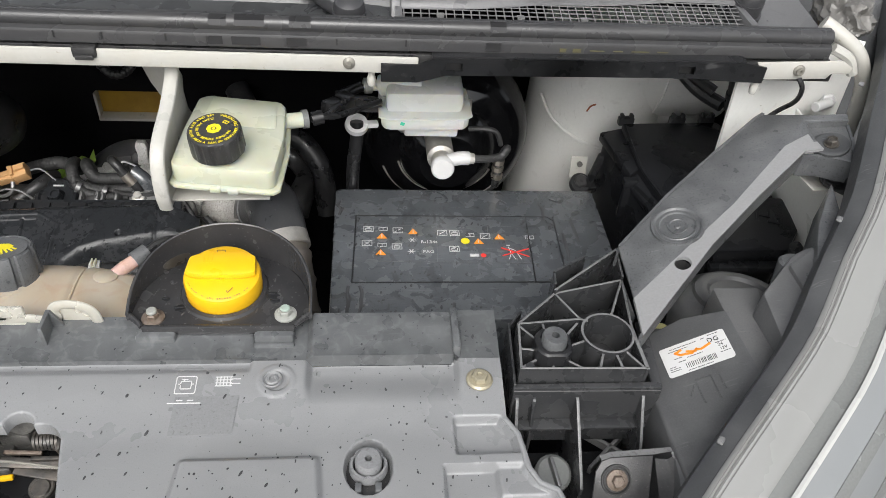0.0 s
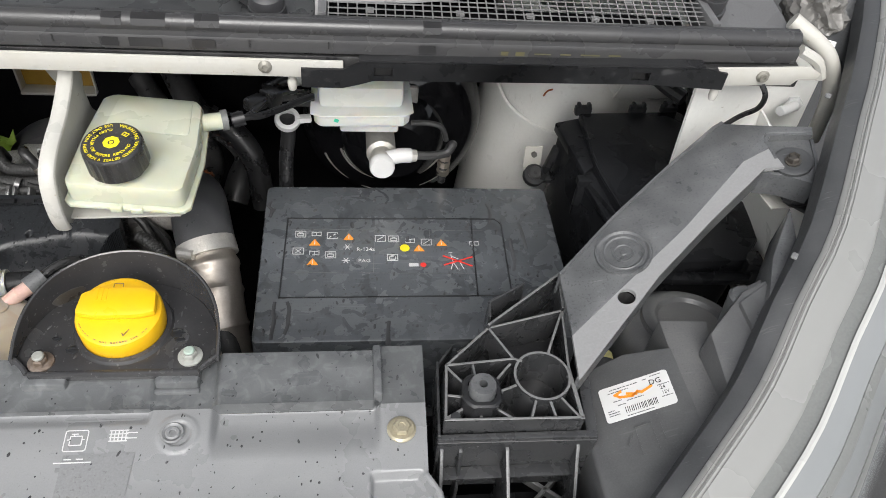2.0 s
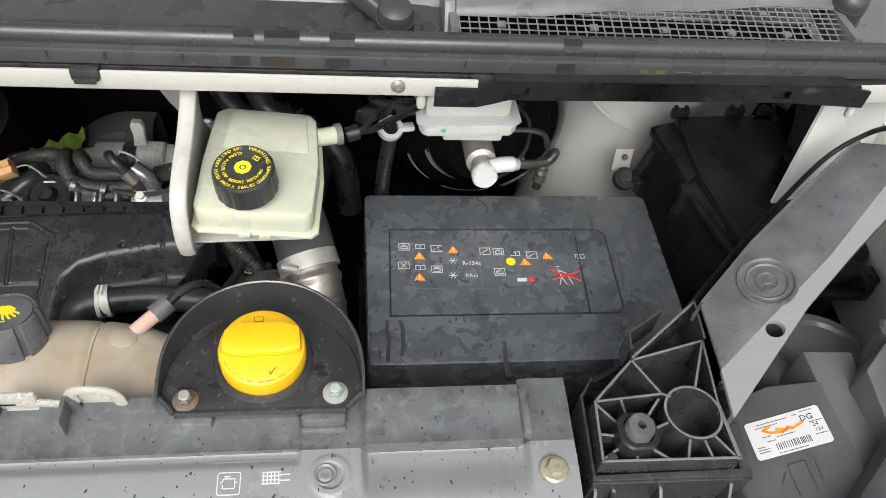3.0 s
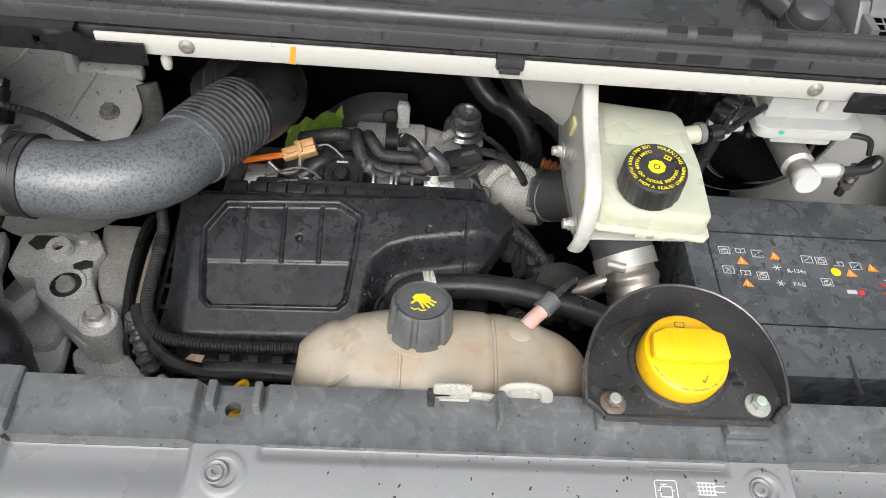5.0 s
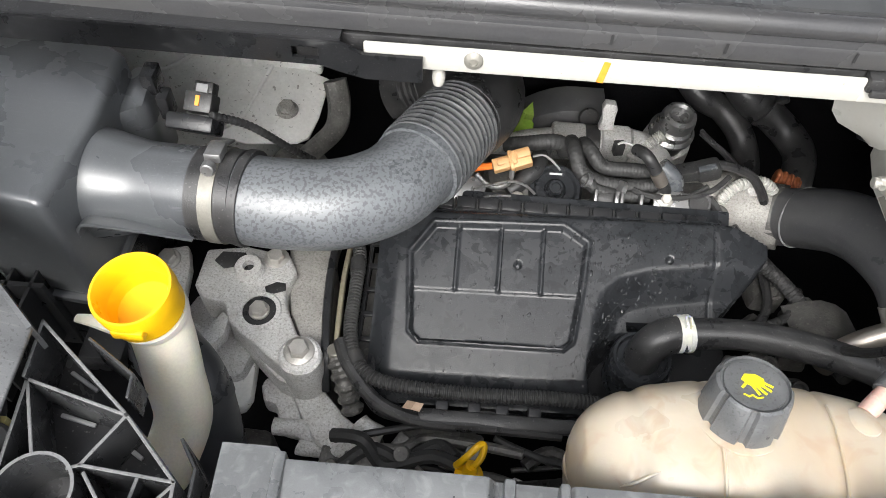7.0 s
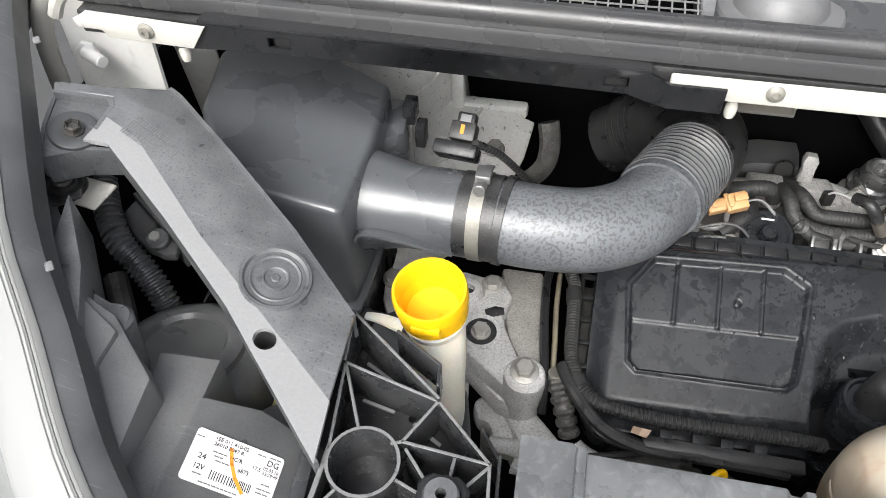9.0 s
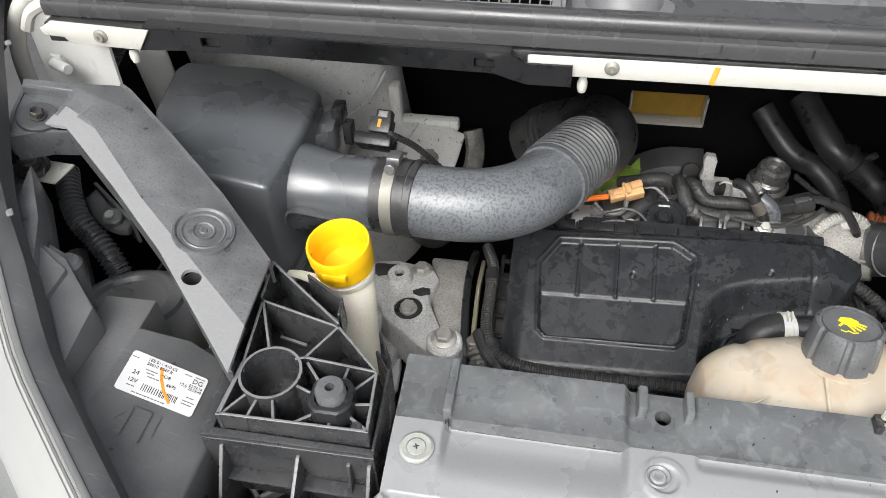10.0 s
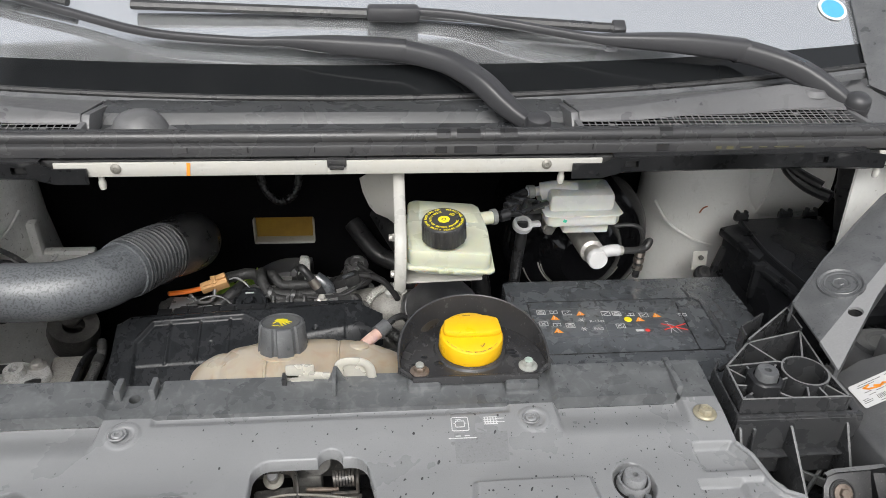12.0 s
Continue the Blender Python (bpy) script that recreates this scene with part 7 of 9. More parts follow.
part("lug_eye", moved(prism([(-0.03, -0.014), (0.012, -0.016), (0.02, 0.0), (0.012, 0.014), (-0.02, 0.014)], 0, 0.005, b=0.001), pose(-0.288, 0.988, 0.898, 30, 8, 10)), "valve", hd)
pl = thing("round_oil_plug", (-0.183, 1.003, 0.89), "black round oil separator plug", "plug")
pa = Vector((0, -0.45, 1)).normalized()
pc = (-0.181, 1.005, 0.888)
part("dish", lathe([(0, -0.002), (0.012, -0.002), (0.014, 0.001), (0.024, 0.001), (0.027, 0.005), (0.031, 0.005), (0.034, 0.001), (0.036, -0.012), (0.036, -0.03)], pc, pa, 44), "cover", pl)
part("centre", lathe([(0, 0.011), (0.005, 0.011), (0.006, 0.013), (0.0085, 0.013), (0.010, 0.010), (0.011, 0.0)], pc, pa, 24), "cover", pl)
part("rim_mark", moved(box(-0.008, 0.008, 0.019, 0.0215, 0.001, 0.0025, 0.0004), frame_on(pc, pa)), "print", pl)
part("rear_hose", tube([(-0.24, 0.998, 0.885), (-0.222, 1.012, 0.893), (-0.205, 1.03, 0.90), (-0.20, 1.06, 0.89)], 0.011, 14, 5), "rubber", pl)
tc = thing("tan_connector", (-0.236, 1.014, 0.925), "tan plastic plug connector with orange wire", "connector")
m = pose(-0.238, 1.014, 0.926, 25, -14, 14)
part("plug_half", moved(join(box(-0.026, 0.0, -0.009, 0.007, -0.008, 0.007, 0.0015), box(-0.020, -0.002, -0.004, 0.004, 0.006, 0.010, 0.001)), m), "tan", tc)
part("socket_half", moved(join(box(-0.003, 0.022, -0.012, 0.010, -0.010, 0.010, 0.0015), box(-0.005, 0.0, -0.013, 0.011, -0.011, 0.011, 0.001), box(0.006, 0.022, -0.003, 0.006, 0.009, 0.015, 0.001), box(-0.002, 0.004, -0.008, 0.008, 0.009, 0.014, 0.001)), m), "tan", tc)
part("orange_lead", tube([(-0.263, 1.009, 0.919), (-0.283, 1.006, 0.916), (-0.30, 1.0, 0.917), (-0.315, 0.99, 0.922)], 0.0045, 8), "wire", tc)
part("white_lead", tube([(-0.214, 1.018, 0.931), (-0.202, 1.02, 0.933), (-0.192, 1.018, 0.929), (-0.18, 1.012, 0.92)], 0.0012, 6), "band", tc)
part("second_lead", tube([(-0.214, 1.021, 0.929), (-0.203, 1.024, 0.929), (-0.192, 1.022, 0.924), (-0.178, 1.014, 0.915)], 0.0012, 6), "band", tc)
# looms
for pts, r, pitch in (
        ([(-0.163, 1.075, 0.89), (-0.163, 1.066, 0.914), (-0.160, 1.04, 0.922), (-0.150, 1.02, 0.908), (-0.125, 1.012, 0.90), (-0.09, 1.01, 0.899), (-0.055, 1.012, 0.902)], 0.0105, 0.0042),
        ([(-0.147, 1.08, 0.885), (-0.146, 1.068, 0.91), (-0.139, 1.048, 0.917), (-0.122, 1.034, 0.906), (-0.09, 1.03, 0.908), (-0.05, 1.03, 0.908)], 0.0105, 0.0042),
        ([(-0.245, 1.07, 0.895), (-0.22, 1.062, 0.908), (-0.19, 1.062, 0.915), (-0.174, 1.066, 0.908), (-0.168, 1.07, 0.89)], 0.0115, 0.0045),
        ([(-0.150, 1.012, 0.908), (-0.14, 1.006, 0.904), (-0.13, 1.0, 0.9), (-0.10, 0.998, 0.895), (-0.065, 0.998, 0.896)], 0.0085, 0.0042)):
    solo("wiring_loom", ribbed(pts, r * 0.9, pitch, 0.016, 12), "loom", "dusty black corrugated wiring loom on the engine", "wiring loom", "engine looms")
for k, (x, y, z) in enumerate(((-0.144, 1.008, 0.906), (-0.102, 1.0, 0.905))):
    solo("cable_tie", tube([(x - 0.003, y, z + 0.002), (x + 0.003, y, z - 0.001)], 0.0098, 14, 2), "valve", "shiny tie round the wiring loom", "tie", "loom ties")
solo("taped_lead", tube([(-0.087, 1.0, 0.905), (-0.07, 0.992, 0.906), (-0.045, 0.99, 0.906), (-0.02, 0.995, 0.905), (0.005, 1.01, 0.91)], 0.0036, 8, 6), "loom", "dusty taped lead over the engine", "lead")
bl = thing("loom_branch", (-0.06, 1.01, 0.93), "black taped loom branch with grey sleeve", "wiring loom")
part("branch", tube([(-0.09, 1.03, 0.945), (-0.08, 1.012, 0.953), (-0.065, 1.004, 0.935), (-0.05, 1.0, 0.912), (-0.045, 0.998, 0.895)], 0.0075, 12, 6), "rubber", bl)
part("sleeve", tube([(-0.058, 1.02, 0.93), (-0.04, 1.012, 0.918), (-0.034, 1.01, 0.90)], 0.012, 12, 5), "battery", bl)
part("spacer", tube([(-0.066, 1.003, 0.936), (-0.055, 1.0, 0.92)], 0.0082, 12, 2), "shine", bl)
part("clip_body", obox((-0.095, 1.09, 0.885), (0.014, 0.012, 0.02), (0, 0, 10), 0.002), "rubber", bl)
part("white_loop", tube([(-0.098, 1.085, 0.897), (-0.092, 1.08, 0.906), (-0.075, 1.075, 0.903), (-0.062, 1.07, 0.895)], 0.0016, 6), "paper", bl)
wh = thing("wiring_plug", (-0.01, 1.03, 0.91), "dirty black wiring plug on the inlet", "connector")
part("shell", join(obox((-0.018, 1.03, 0.912), (0.032, 0.02, 0.018), (0, -12, 8), 0.003), obox((0.006, 1.032, 0.917), (0.03, 0.024, 0.024), (0, -16, 8), 0.006)), "rubber", wh)
part("neck", obox((-0.035, 1.025, 0.903), (0.022, 0.013, 0.013), (0, -10, 5), 0.003), "dark", wh)
part("latch", obox((0.0, 1.022, 0.931), (0.022, 0.008, 0.004), (0, -16, 8), 0.001), "battery", wh)
for pts, r in (([(0.015, 1.035, 0.924), (0.034, 1.035, 0.922), (0.06, 1.033, 0.912), (0.078, 1.03, 0.893), (0.094, 1.025, 0.866), (0.108, 1.02, 0.835), (0.11, 1.01, 0.80)], 0.0062), ([(0.016, 1.12, 0.895), (0.03, 1.105, 0.892), (0.057, 1.10, 0.873), (0.075, 1.095, 0.855), (0.09, 1.085, 0.835)], 0.0042), ([(0.014, 1.12, 0.90), (0.034, 1.11, 0.885), (0.062, 1.095, 0.868), (0.095, 1.08, 0.846)], 0.0028), ([(0.008, 1.0, 0.90), (0.02, 0.99, 0.89), (0.035, 0.975, 0.87), (0.04, 0.955, 0.85), (0.03, 0.92, 0.83)], 0.0055), ([(-0.03, 1.0, 0.905), (-0.012, 0.996, 0.906), (0.01, 1.002, 0.914), (0.03, 1.02, 0.92)], 0.0035), ([(0.05, 0.99, 0.86), (0.075, 0.97, 0.84), (0.09, 0.93, 0.83), (0.08, 0.88, 0.84), (0.05, 0.84, 0.84)], 0.006), ([(0.06, 1.0, 0.84), (0.10, 0.96, 0.83), (0.12, 0.90, 0.84), (0.11, 0.85, 0.85)], 0.005)):
    solo("cable", tube(pts, r, 8), "rubber", "thin black cable over the engine", "cable", "engine cables")
solo("cable_boot", obox((0.112, 1.012, 0.815), (0.024, 0.022, 0.036), (10, 15, 0), 0.004), "rubber", "black ribbed cable boot beside the inlet", "boot")
wc = thing("loom_clip", (-0.105, 0.985, 0.9), "plated steel loom clip on the engine", "clip")
m = pose(-0.107, 0.985, 0.899, 32, -3, -6)
part("left_cup", moved(join(box(-0.028, -0.024, -0.010, 0.010, -0.004, 0.012, 0.001), box(-0.028, 0.0, -0.012, -0.008, -0.006, 0.004, 0.001), box(-0.003, 0.002, -0.010, 0.010, -0.004, 0.012, 0.001)), m), "valve", wc)
part("right_cup", moved(join(box(0.004, 0.03, -0.013, -0.009, -0.010, 0.0, 0.001), box(0.027, 0.031, -0.012, 0.010, -0.008, 0.010, 0.001), box(0.004, 0.008, -0.012, 0.010, -0.008, 0.008, 0.001)), m), "valve", wc)
part("pad", moved(box(-0.024, -0.003, -0.007, 0.010, -0.008, 0.0, 0.002), m), "rubber", wc)
fl = thing("steel_lug", (-0.025, 0.99, 0.9), "pale steel lifting lug with a bolt", "lug")
m = frame_on((-0.026, 0.990, 0.899), (0.02, -0.55, 1))
part("plate", moved(prism([(-0.036, -0.008), (-0.03, -0.014), (0.026, -0.017), (0.034, -0.012), (0.035, 0.008), (0.028, 0.013), (-0.03, 0.012), (-0.036, 0.006)], 0, 0.004, b=0.001), m), "valve", fl)
bolt_parts(fl, m @ Vector((-0.022, 0.001, 0.004)), 0.0068, (0.02, -0.55, 1), "steel", 1.45)
part("hole_pad", moved(disc(0.0125, 0.0012, (0.019, 0.0, 0.004)), m), "rubber", fl)
# exhaust gas valve and coolers
ev = thing("exhaust_gas_valve", (0.012, 1.19, 0.80), "grey metal valve can with silver braided wire", "valve")
va = Vector((0.05, -0.18, 1)).normalized()
vc = Vector((0.010, 1.203, 0.845))
part("can", lathe([(0, -0.006), (0.0125, -0.006), (0.014, 0.004), (0.018, 0.007), (0.024, 0.004), (0.026, -0.004), (0.0265, -0.014), (0.0245, -0.015), (0.027, -0.0175), (0.025, -0.0195), (0.028, -0.022), (0.029, -0.03), (0.0345, -0.034), (0.0345, -0.038), (0.028, -0.041), (0.028, -0.046)], vc, va, 40), "valve", ev)
part("sleeve", lathe([(0.0275, -0.045), (0.0275, -0.066), (0.024, -0.068)], vc, va, 36), "rubber", ev)
part("ear", obox(vc + Vector((-0.022, -0.012, -0.022)), (0.016, 0.014, 0.014), (0, 20, 30), 0.004), "valve", ev)
part("seat", lathe([(0.02, -0.064), (0.036, -0.068), (0.04, -0.11), (0.045, -0.16), (0, -0.16)], vc, va, 20, lambda a, i: 1 + 0.12 * math.cos(3 * a)), "alu", ev)
part("seat_hole", disc(0.006, 0.004, vc + Vector((0.006, -0.042, -0.066)), (0, -0.8, 0.6)), "rubber", ev)
part("nut", lathe([(0, 0.01), (0.006, 0.01), (0.007, 0.008), (0.007, 0)], vc + Vector((-0.02, -0.04, -0.078)), (0, -0.3, 1), 6), "steel", ev)
part("braid", ribbed([vc + Vector((-0.022, -0.022, -0.018)), (-0.035, 1.168, 0.812), (-0.056, 1.155, 0.782)], 0.0085, 0.0035, 0.09, 9), "tape", ev)
eg = thing("cooler_casting", (-0.1, 1.18, 0.78), "cast aluminium cooler pipe on the engine", "casting")
part("pipe", tube([(-0.30, 1.15, 0.745), (-0.262, 1.165, 0.77), (-0.225, 1.178, 0.787), (-0.19, 1.182, 0.794), (-0.16, 1.183, 0.796)], lambda u: 0.016 + 0.005 * u, 16, 6), "alu", eg)
for x0, x1, h in ((-0.172, -0.122, 0.0), (-0.100, -0.058, 0.004)):
    part("block", moved(prism([(-0.022, -0.03), (0.026, -0.03), (0.03, 0.0), (0.026, 0.018), (0.012, 0.028 + h), (-0.016, 0.028 + h), (-0.026, 0.012)], x0, x1, "x", 0.004), Matrix.Translation((0, 1.180, 0.797))), "alu", eg)
part("core", tube([(-0.13, 1.18, 0.796), (-0.09, 1.18, 0.797)], 0.027, 24, 2), "alu", eg)
part("band", tube([(-0.124, 1.18, 0.797), (-0.103, 1.18, 0.797)], 0.030, 28, 2), "rubber", eg)
part("end_pipe", tube([(-0.06, 1.18, 0.797), (-0.035, 1.18, 0.79), (-0.012, 1.175, 0.772), (-0.002, 1.165, 0.745), (0.0, 1.15, 0.70)], lambda u: 0.029 - 0.004 * u, 20, 6), "alu", eg)
part("nipple", disc(0.007, 0.014, (-0.06, 1.16, 0.805), (1, -0.3, 0.1), 12), "alu", eg)
part("lug", moved(prism([(-0.011, 0), (0.011, 0), (0.010, 0.022), (0.011, 0.036), (0.007, 0.045), (-0.008, 0.046), (-0.011, 0.036), (-0.008, 0.02)], -0.007, 0.007, "y", 0.002), pose(-0.096, 1.188, 0.826, -8, 0, 0)), "alu", eg)
rows = []
for i in range(13):
    u = i / 12
    x = -0.262 + 0.172 * u
    crest = 0.728 + 0.088 * math.sin(min(1, u * 1.35) * math.pi / 2) ** 0.8
    rows.append([(x, 1.215, 0.70), (x, 1.225, crest - 0.03), (x, 1.238, crest - 0.008), (x, 1.26, crest), (x, 1.29, crest - 0.004), (x, 1.31, crest - 0.03), (x, 1.32, 0.70)])
part("rear_shield", sheet(rows, 0.003), "turbo", eg, "dull black rear shield")
part("shield_hole", lathe([(0, 0.004), (0.014, 0.003), (0.016, 0)], (-0.116, 1.222, 0.812), (0.1, -1, 0.5), 20), "rubber", eg)
solo("green_wrapper", sheet([[(-0.30 + 0.10 * i / 8 + 0.004 * math.sin(3 * j), 1.19 + 0.012 * j, 0.745 + 0.0065 * i + 0.018 * j / 4 + 0.008 * math.sin(i * 2.3 + j * 1.9)) for j in range(5)] for i in range(9)], 0.0008), "green", "crumpled green wrapper behind the engine", "wrapper", angle=12)
tb = thing("throttle_body", (0.08, 1.03, 0.83), "cast metal inlet elbow wrapped in silver tape", "throttle body")
part("housing", tube([(-0.005, 1.05, 0.84), (0.03, 1.055, 0.842), (0.065, 1.05, 0.835), (0.095, 1.04, 0.832), (0.125, 1.03, 0.84)], lambda u: 0.030 + 0.014 * step(0.15, 0.5, u), 24, 6), "castdark", tb)
part("underside", tube([(0.02, 1.02, 0.815), (0.05, 1.0, 0.81), (0.075, 0.985, 0.80), (0.09, 0.97, 0.77)], 0.024, 16, 5), "dark", tb)
part("tape_wrap", ribbed([(0.030, 1.011, 0.850), (0.036, 1.024, 0.872), (0.052, 1.036, 0.885), (0.076, 1.044, 0.890), (0.094, 1.042, 0.886), (0.107, 1.038, 0.872), (0.116, 1.030, 0.858)], 0.0075, 0.004, 0.1, 9), "tape", tb)
part("flange", tube([(0.112, 1.034, 0.838), (0.128, 1.028, 0.842)], 0.043, 28, 2), "dark", tb)
part("stub", join(disc(0.008, 0.018, (0.075, 1.04, 0.868), (0, -0.4, 1), 14), disc(0.011, 0.006, (0.075, 1.043, 0.864), (0, -0.4, 1), 14)), "alu", tb)
solo("bellows_pipe", ribbed([(0.028, 1.0, 0.855), (0.03, 0.985, 0.835), (0.032, 0.97, 0.815), (0.03, 0.95, 0.79)], 0.012, 0.005, 0.07), "rubber", "small black bellows pipe at the inlet", "hose")
solo("orange_stub", ribbed([(0.126, 1.095, 0.848), (0.142, 1.09, 0.846), (0.158, 1.085, 0.842)], 0.0115, 0.009, 0.12), "stubby", "rust-orange corrugated stub behind the inlet", "stub")
tp = thing("turbo_pipe", (0.18, 0.85, 0.93), "black turbo elbow clamped to a steel pipe", "turbo pipe")
part("elbow", tube([(0.118, 1.03, 0.84), (0.138, 1.01, 0.865), (0.157, 0.965, 0.915), (0.172, 0.92, 0.943), (0.186, 0.865, 0.955), (0.197, 0.825, 0.94)], lambda u: 0.0375 + 0.0015 * math.sin(3 * u), 28, 6), "turbo", tp)
part("seam_line", tube([(0.1385 + 0.0392 * math.cos(a) * 0.9, 1.010 + 0.0392 * (0.45 * math.cos(a) + 0.6 * math.sin(a)), 0.866 + 0.0392 * (-0.25 * math.cos(a) + 0.8 * math.sin(a))) for a in (2 * math.pi * k / 24 for k in range(25))], 0.0012, 6, 2), "band", tp)
part("clamp", tube([(0.192, 0.838, 0.948), (0.198, 0.821, 0.938)], 0.0395, 24, 2), "steel", tp)
part("clamp_screw", tube([(0.165, 0.808, 0.962), (0.185, 0.80, 0.966)], 0.0065, 10, 2), "steel", tp)
part("steel_pipe", tube([(0.197, 0.826, 0.94), (0.205, 0.80, 0.925), (0.213, 0.76, 0.90), (0.222, 0.72, 0.86), (0.23, 0.69, 0.80), (0.235, 0.67, 0.70)], lambda u: 0.034 + (0.0025 if 0.1 < u < 0.16 or 0.28 < u < 0.32 or 0.45 < u < 0.5 else 0), 24, 8), "shine", tp)
part("arch", tube([(0.12, 0.80, 0.86), (0.135, 0.805, 0.895), (0.165, 0.81, 0.92), (0.19, 0.81, 0.93)], 0.013, 14, 6, 1.2), "shine", tp)
part("shield", sheet([[(0.10 + 0.02 * i, 0.80 + 0.03 * j, 0.862 + 0.02 * math.sin(i * 0.8) - 0.008 * j) for j in range(4)] for i in range(5)], 0.003), "dark", tp)
for pts, r, at in (([(0.0, 1.34, 0.87), (0.052, 1.285, 0.823), (0.095, 1.272, 0.803), (0.123, 1.245, 0.785), (0.135, 1.21, 0.765), (0.128, 1.16, 0.755), (0.12, 1.12, 0.72)], 0.020, None), ([(0.06, 1.34, 0.90), (0.109, 1.262, 0.852), (0.148, 1.25, 0.828), (0.185, 1.23, 0.805), (0.202, 1.195, 0.795), (0.192, 1.15, 0.785), (0.182, 1.12, 0.76)], 0.0235, 2)):
    h = thing("heater_hose", pts[0], "black heater hose to the bulkhead with moulded joint", "hose", "heater hoses")
    part("hose", tube(pts, r, 18, 8), "rubber", h)
    if at:
        a, b2 = Vector(pts[1]), Vector(pts[2])
        for u in (0.55, 1.0):
            c = a.lerp(b2, u)
            part("joint_collar", tube([c - (b2 - a) * 0.10, c + (b2 - a) * 0.10], r + 0.0035, 18, 2), "rubber", h)
        part("joint_tab", obox(a.lerp(b2, 1.0) + Vector((0.012, -0.005, 0.022)), (0.03, 0.01, 0.010), (0, -35, 0), 0.003), "rubber", h)
solo("loop_conduit", ribbed([(-0.20, 1.36, 1.12), (-0.19, 1.32, 1.0), (-0.165, 1.30, 0.955), (-0.135, 1.30, 0.95), (-0.11, 1.31, 0.985), (-0.10, 1.35, 1.1)], 0.008, 0.008, 0.08), "rubber", "black conduit hanging in a loop at the bulkhead", "conduit")
aw = thing("bulkhead_opening", (-0.155, 1.39, 0.847), "amber panel in a cream-rimmed bulkhead opening", "opening")
part("panel", box(-0.23, -0.08, 1.378, 1.382, 0.80, 0.89, 0), "amber", aw)
part("rim", join(box(-0.222, -0.088, 1.350, 1.378, 0.8135, 0.8195, 0.002), box(-0.2235, -0.2195, 1.356, 1.378, 0.816, 0.872, 0.001), box(-0.0905, -0.0865, 1.356, 1.378, 0.816, 0.872, 0.001)), "white", aw)
# underside clutter at the front of the engine
for pts, r, mm in (([(-0.42, 0.78, 0.86), (-0.405, 0.75, 0.86), (-0.37, 0.715, 0.85), (-0.32, 0.70, 0.845), (-0.25, 0.70, 0.845), (-0.17, 0.70, 0.842)], 0.008, "rubber"), ([(-0.36, 0.66, 0.80), (-0.30, 0.65, 0.81), (-0.24, 0.66, 0.80), (-0.17, 0.64, 0.79)], 0.007, "dark"), ([(-0.34, 0.69, 0.78), (-0.29, 0.66, 0.78), (-0.23, 0.655, 0.79), (-0.19, 0.65, 0.82)], 0.006, "rubber"), ([(-0.33, 0.63, 0.78), (-0.28, 0.64, 0.80), (-0.22, 0.63, 0.80), (-0.17, 0.61, 0.82)], 0.008, "rubber")):
    solo("front_cable", tube(pts, r, 10), mm, "black cable along the front of the engine", "cable", "front cables")
for at, size, turn in (((-0.375, 0.665, 0.80), (0.05, 0.03, 0.03), (20, 0, 10)), ((-0.22, 0.63, 0.80), (0.05, 0.03, 0.025), (10, 5, -6)), ((-0.3, 0.70, 0.79), (0.08, 0.03, 0.02), (5, 0, 0))):
    solo("clamp_box", obox(at, size, turn), "dark", "dark oily fitting at the front of the engine", "fitting", "clamp boxes")
solo("fuel_bar", join(obox((-0.24, 0.705, 0.848), (0.17, 0.016, 0.012), (15, 0, 0), 0.003)), "rubber", "flat black wiring channel under the engine cover", "channel")
for x in (-0.30, -0.265, -0.235, -0.2):
    solo("channel_clip", obox((x, 0.715, 0.845), (0.014, 0.02, 0.014), (20, 0, 0)), "black", "dark clip on the wiring channel", "clip", "channel clips")
fc = thing("front_conduit", (-0.41, 0.79, 0.85), "black corrugated conduit round the engine cover", "conduit")
part("sleeve", ribbed([(-0.43, 0.95, 0.85), (-0.415, 0.90, 0.86), (-0.413, 0.85, 0.86), (-0.41, 0.79, 0.86), (-0.392, 0.748, 0.862), (-0.355, 0.732, 0.862), (-0.27, 0.729, 0.86), (-0.18, 0.733, 0.858), (-0.13, 0.735, 0.85)], 0.0078, 0.0042, 0.09), "loom", fc)
part("tape_band", tube([(-0.4155, 0.893, 0.860), (-0.414, 0.872, 0.860)], 0.0095, 14, 2), "rubber", fc)
part("tape_band", tube([(-0.402, 0.765, 0.8615), (-0.395, 0.752, 0.862)], 0.0095, 14, 2), "rubber", fc)
lf = thing("side_channel", (-0.395, 0.84, 0.82), "black ladder-shaped wiring channel beside the engine cover", "channel")
for x in (-0.404, -0.383):
    part("rail", tube([(x, 0.76, 0.826), (x, 0.85, 0.838), (x, 0.94, 0.846)], 0.0028, 8, 3, boxy=0.6), "black", lf)
for k in range(6):
    part("rung", obox((-0.3935, 0.768 + 0.032 * k, 0.829 + 0.0035 * k), (0.022, 0.006, 0.006), (8, 0, 0), 0.001), "black", lf)
part("floor", box(-0.404, -0.383, 0.76, 0.94, 0.806, 0.810, 0), "dark", lf)
solo("dry_leaf", sheet([[(-0.341 + 0.009 * i + 0.002 * j, 0.702 + 0.006 * j * (1 - 0.25 * i), 0.868 + 0.004 * (i - 1) * (j - 1)) for j in range(3)] for i in range(3)], 0.0008), "leafy", "pale dry leaf on the conduit", "leaf")
ds = thing("dipstick", (-0.26, 0.64, 0.86), "yellow ring-pull oil dipstick", "dipstick")
tilt = pose(-0.268, 0.645, 0.894, 72, 0, 0) @ Matrix.Rotation(radians(-32), 4, "Z")
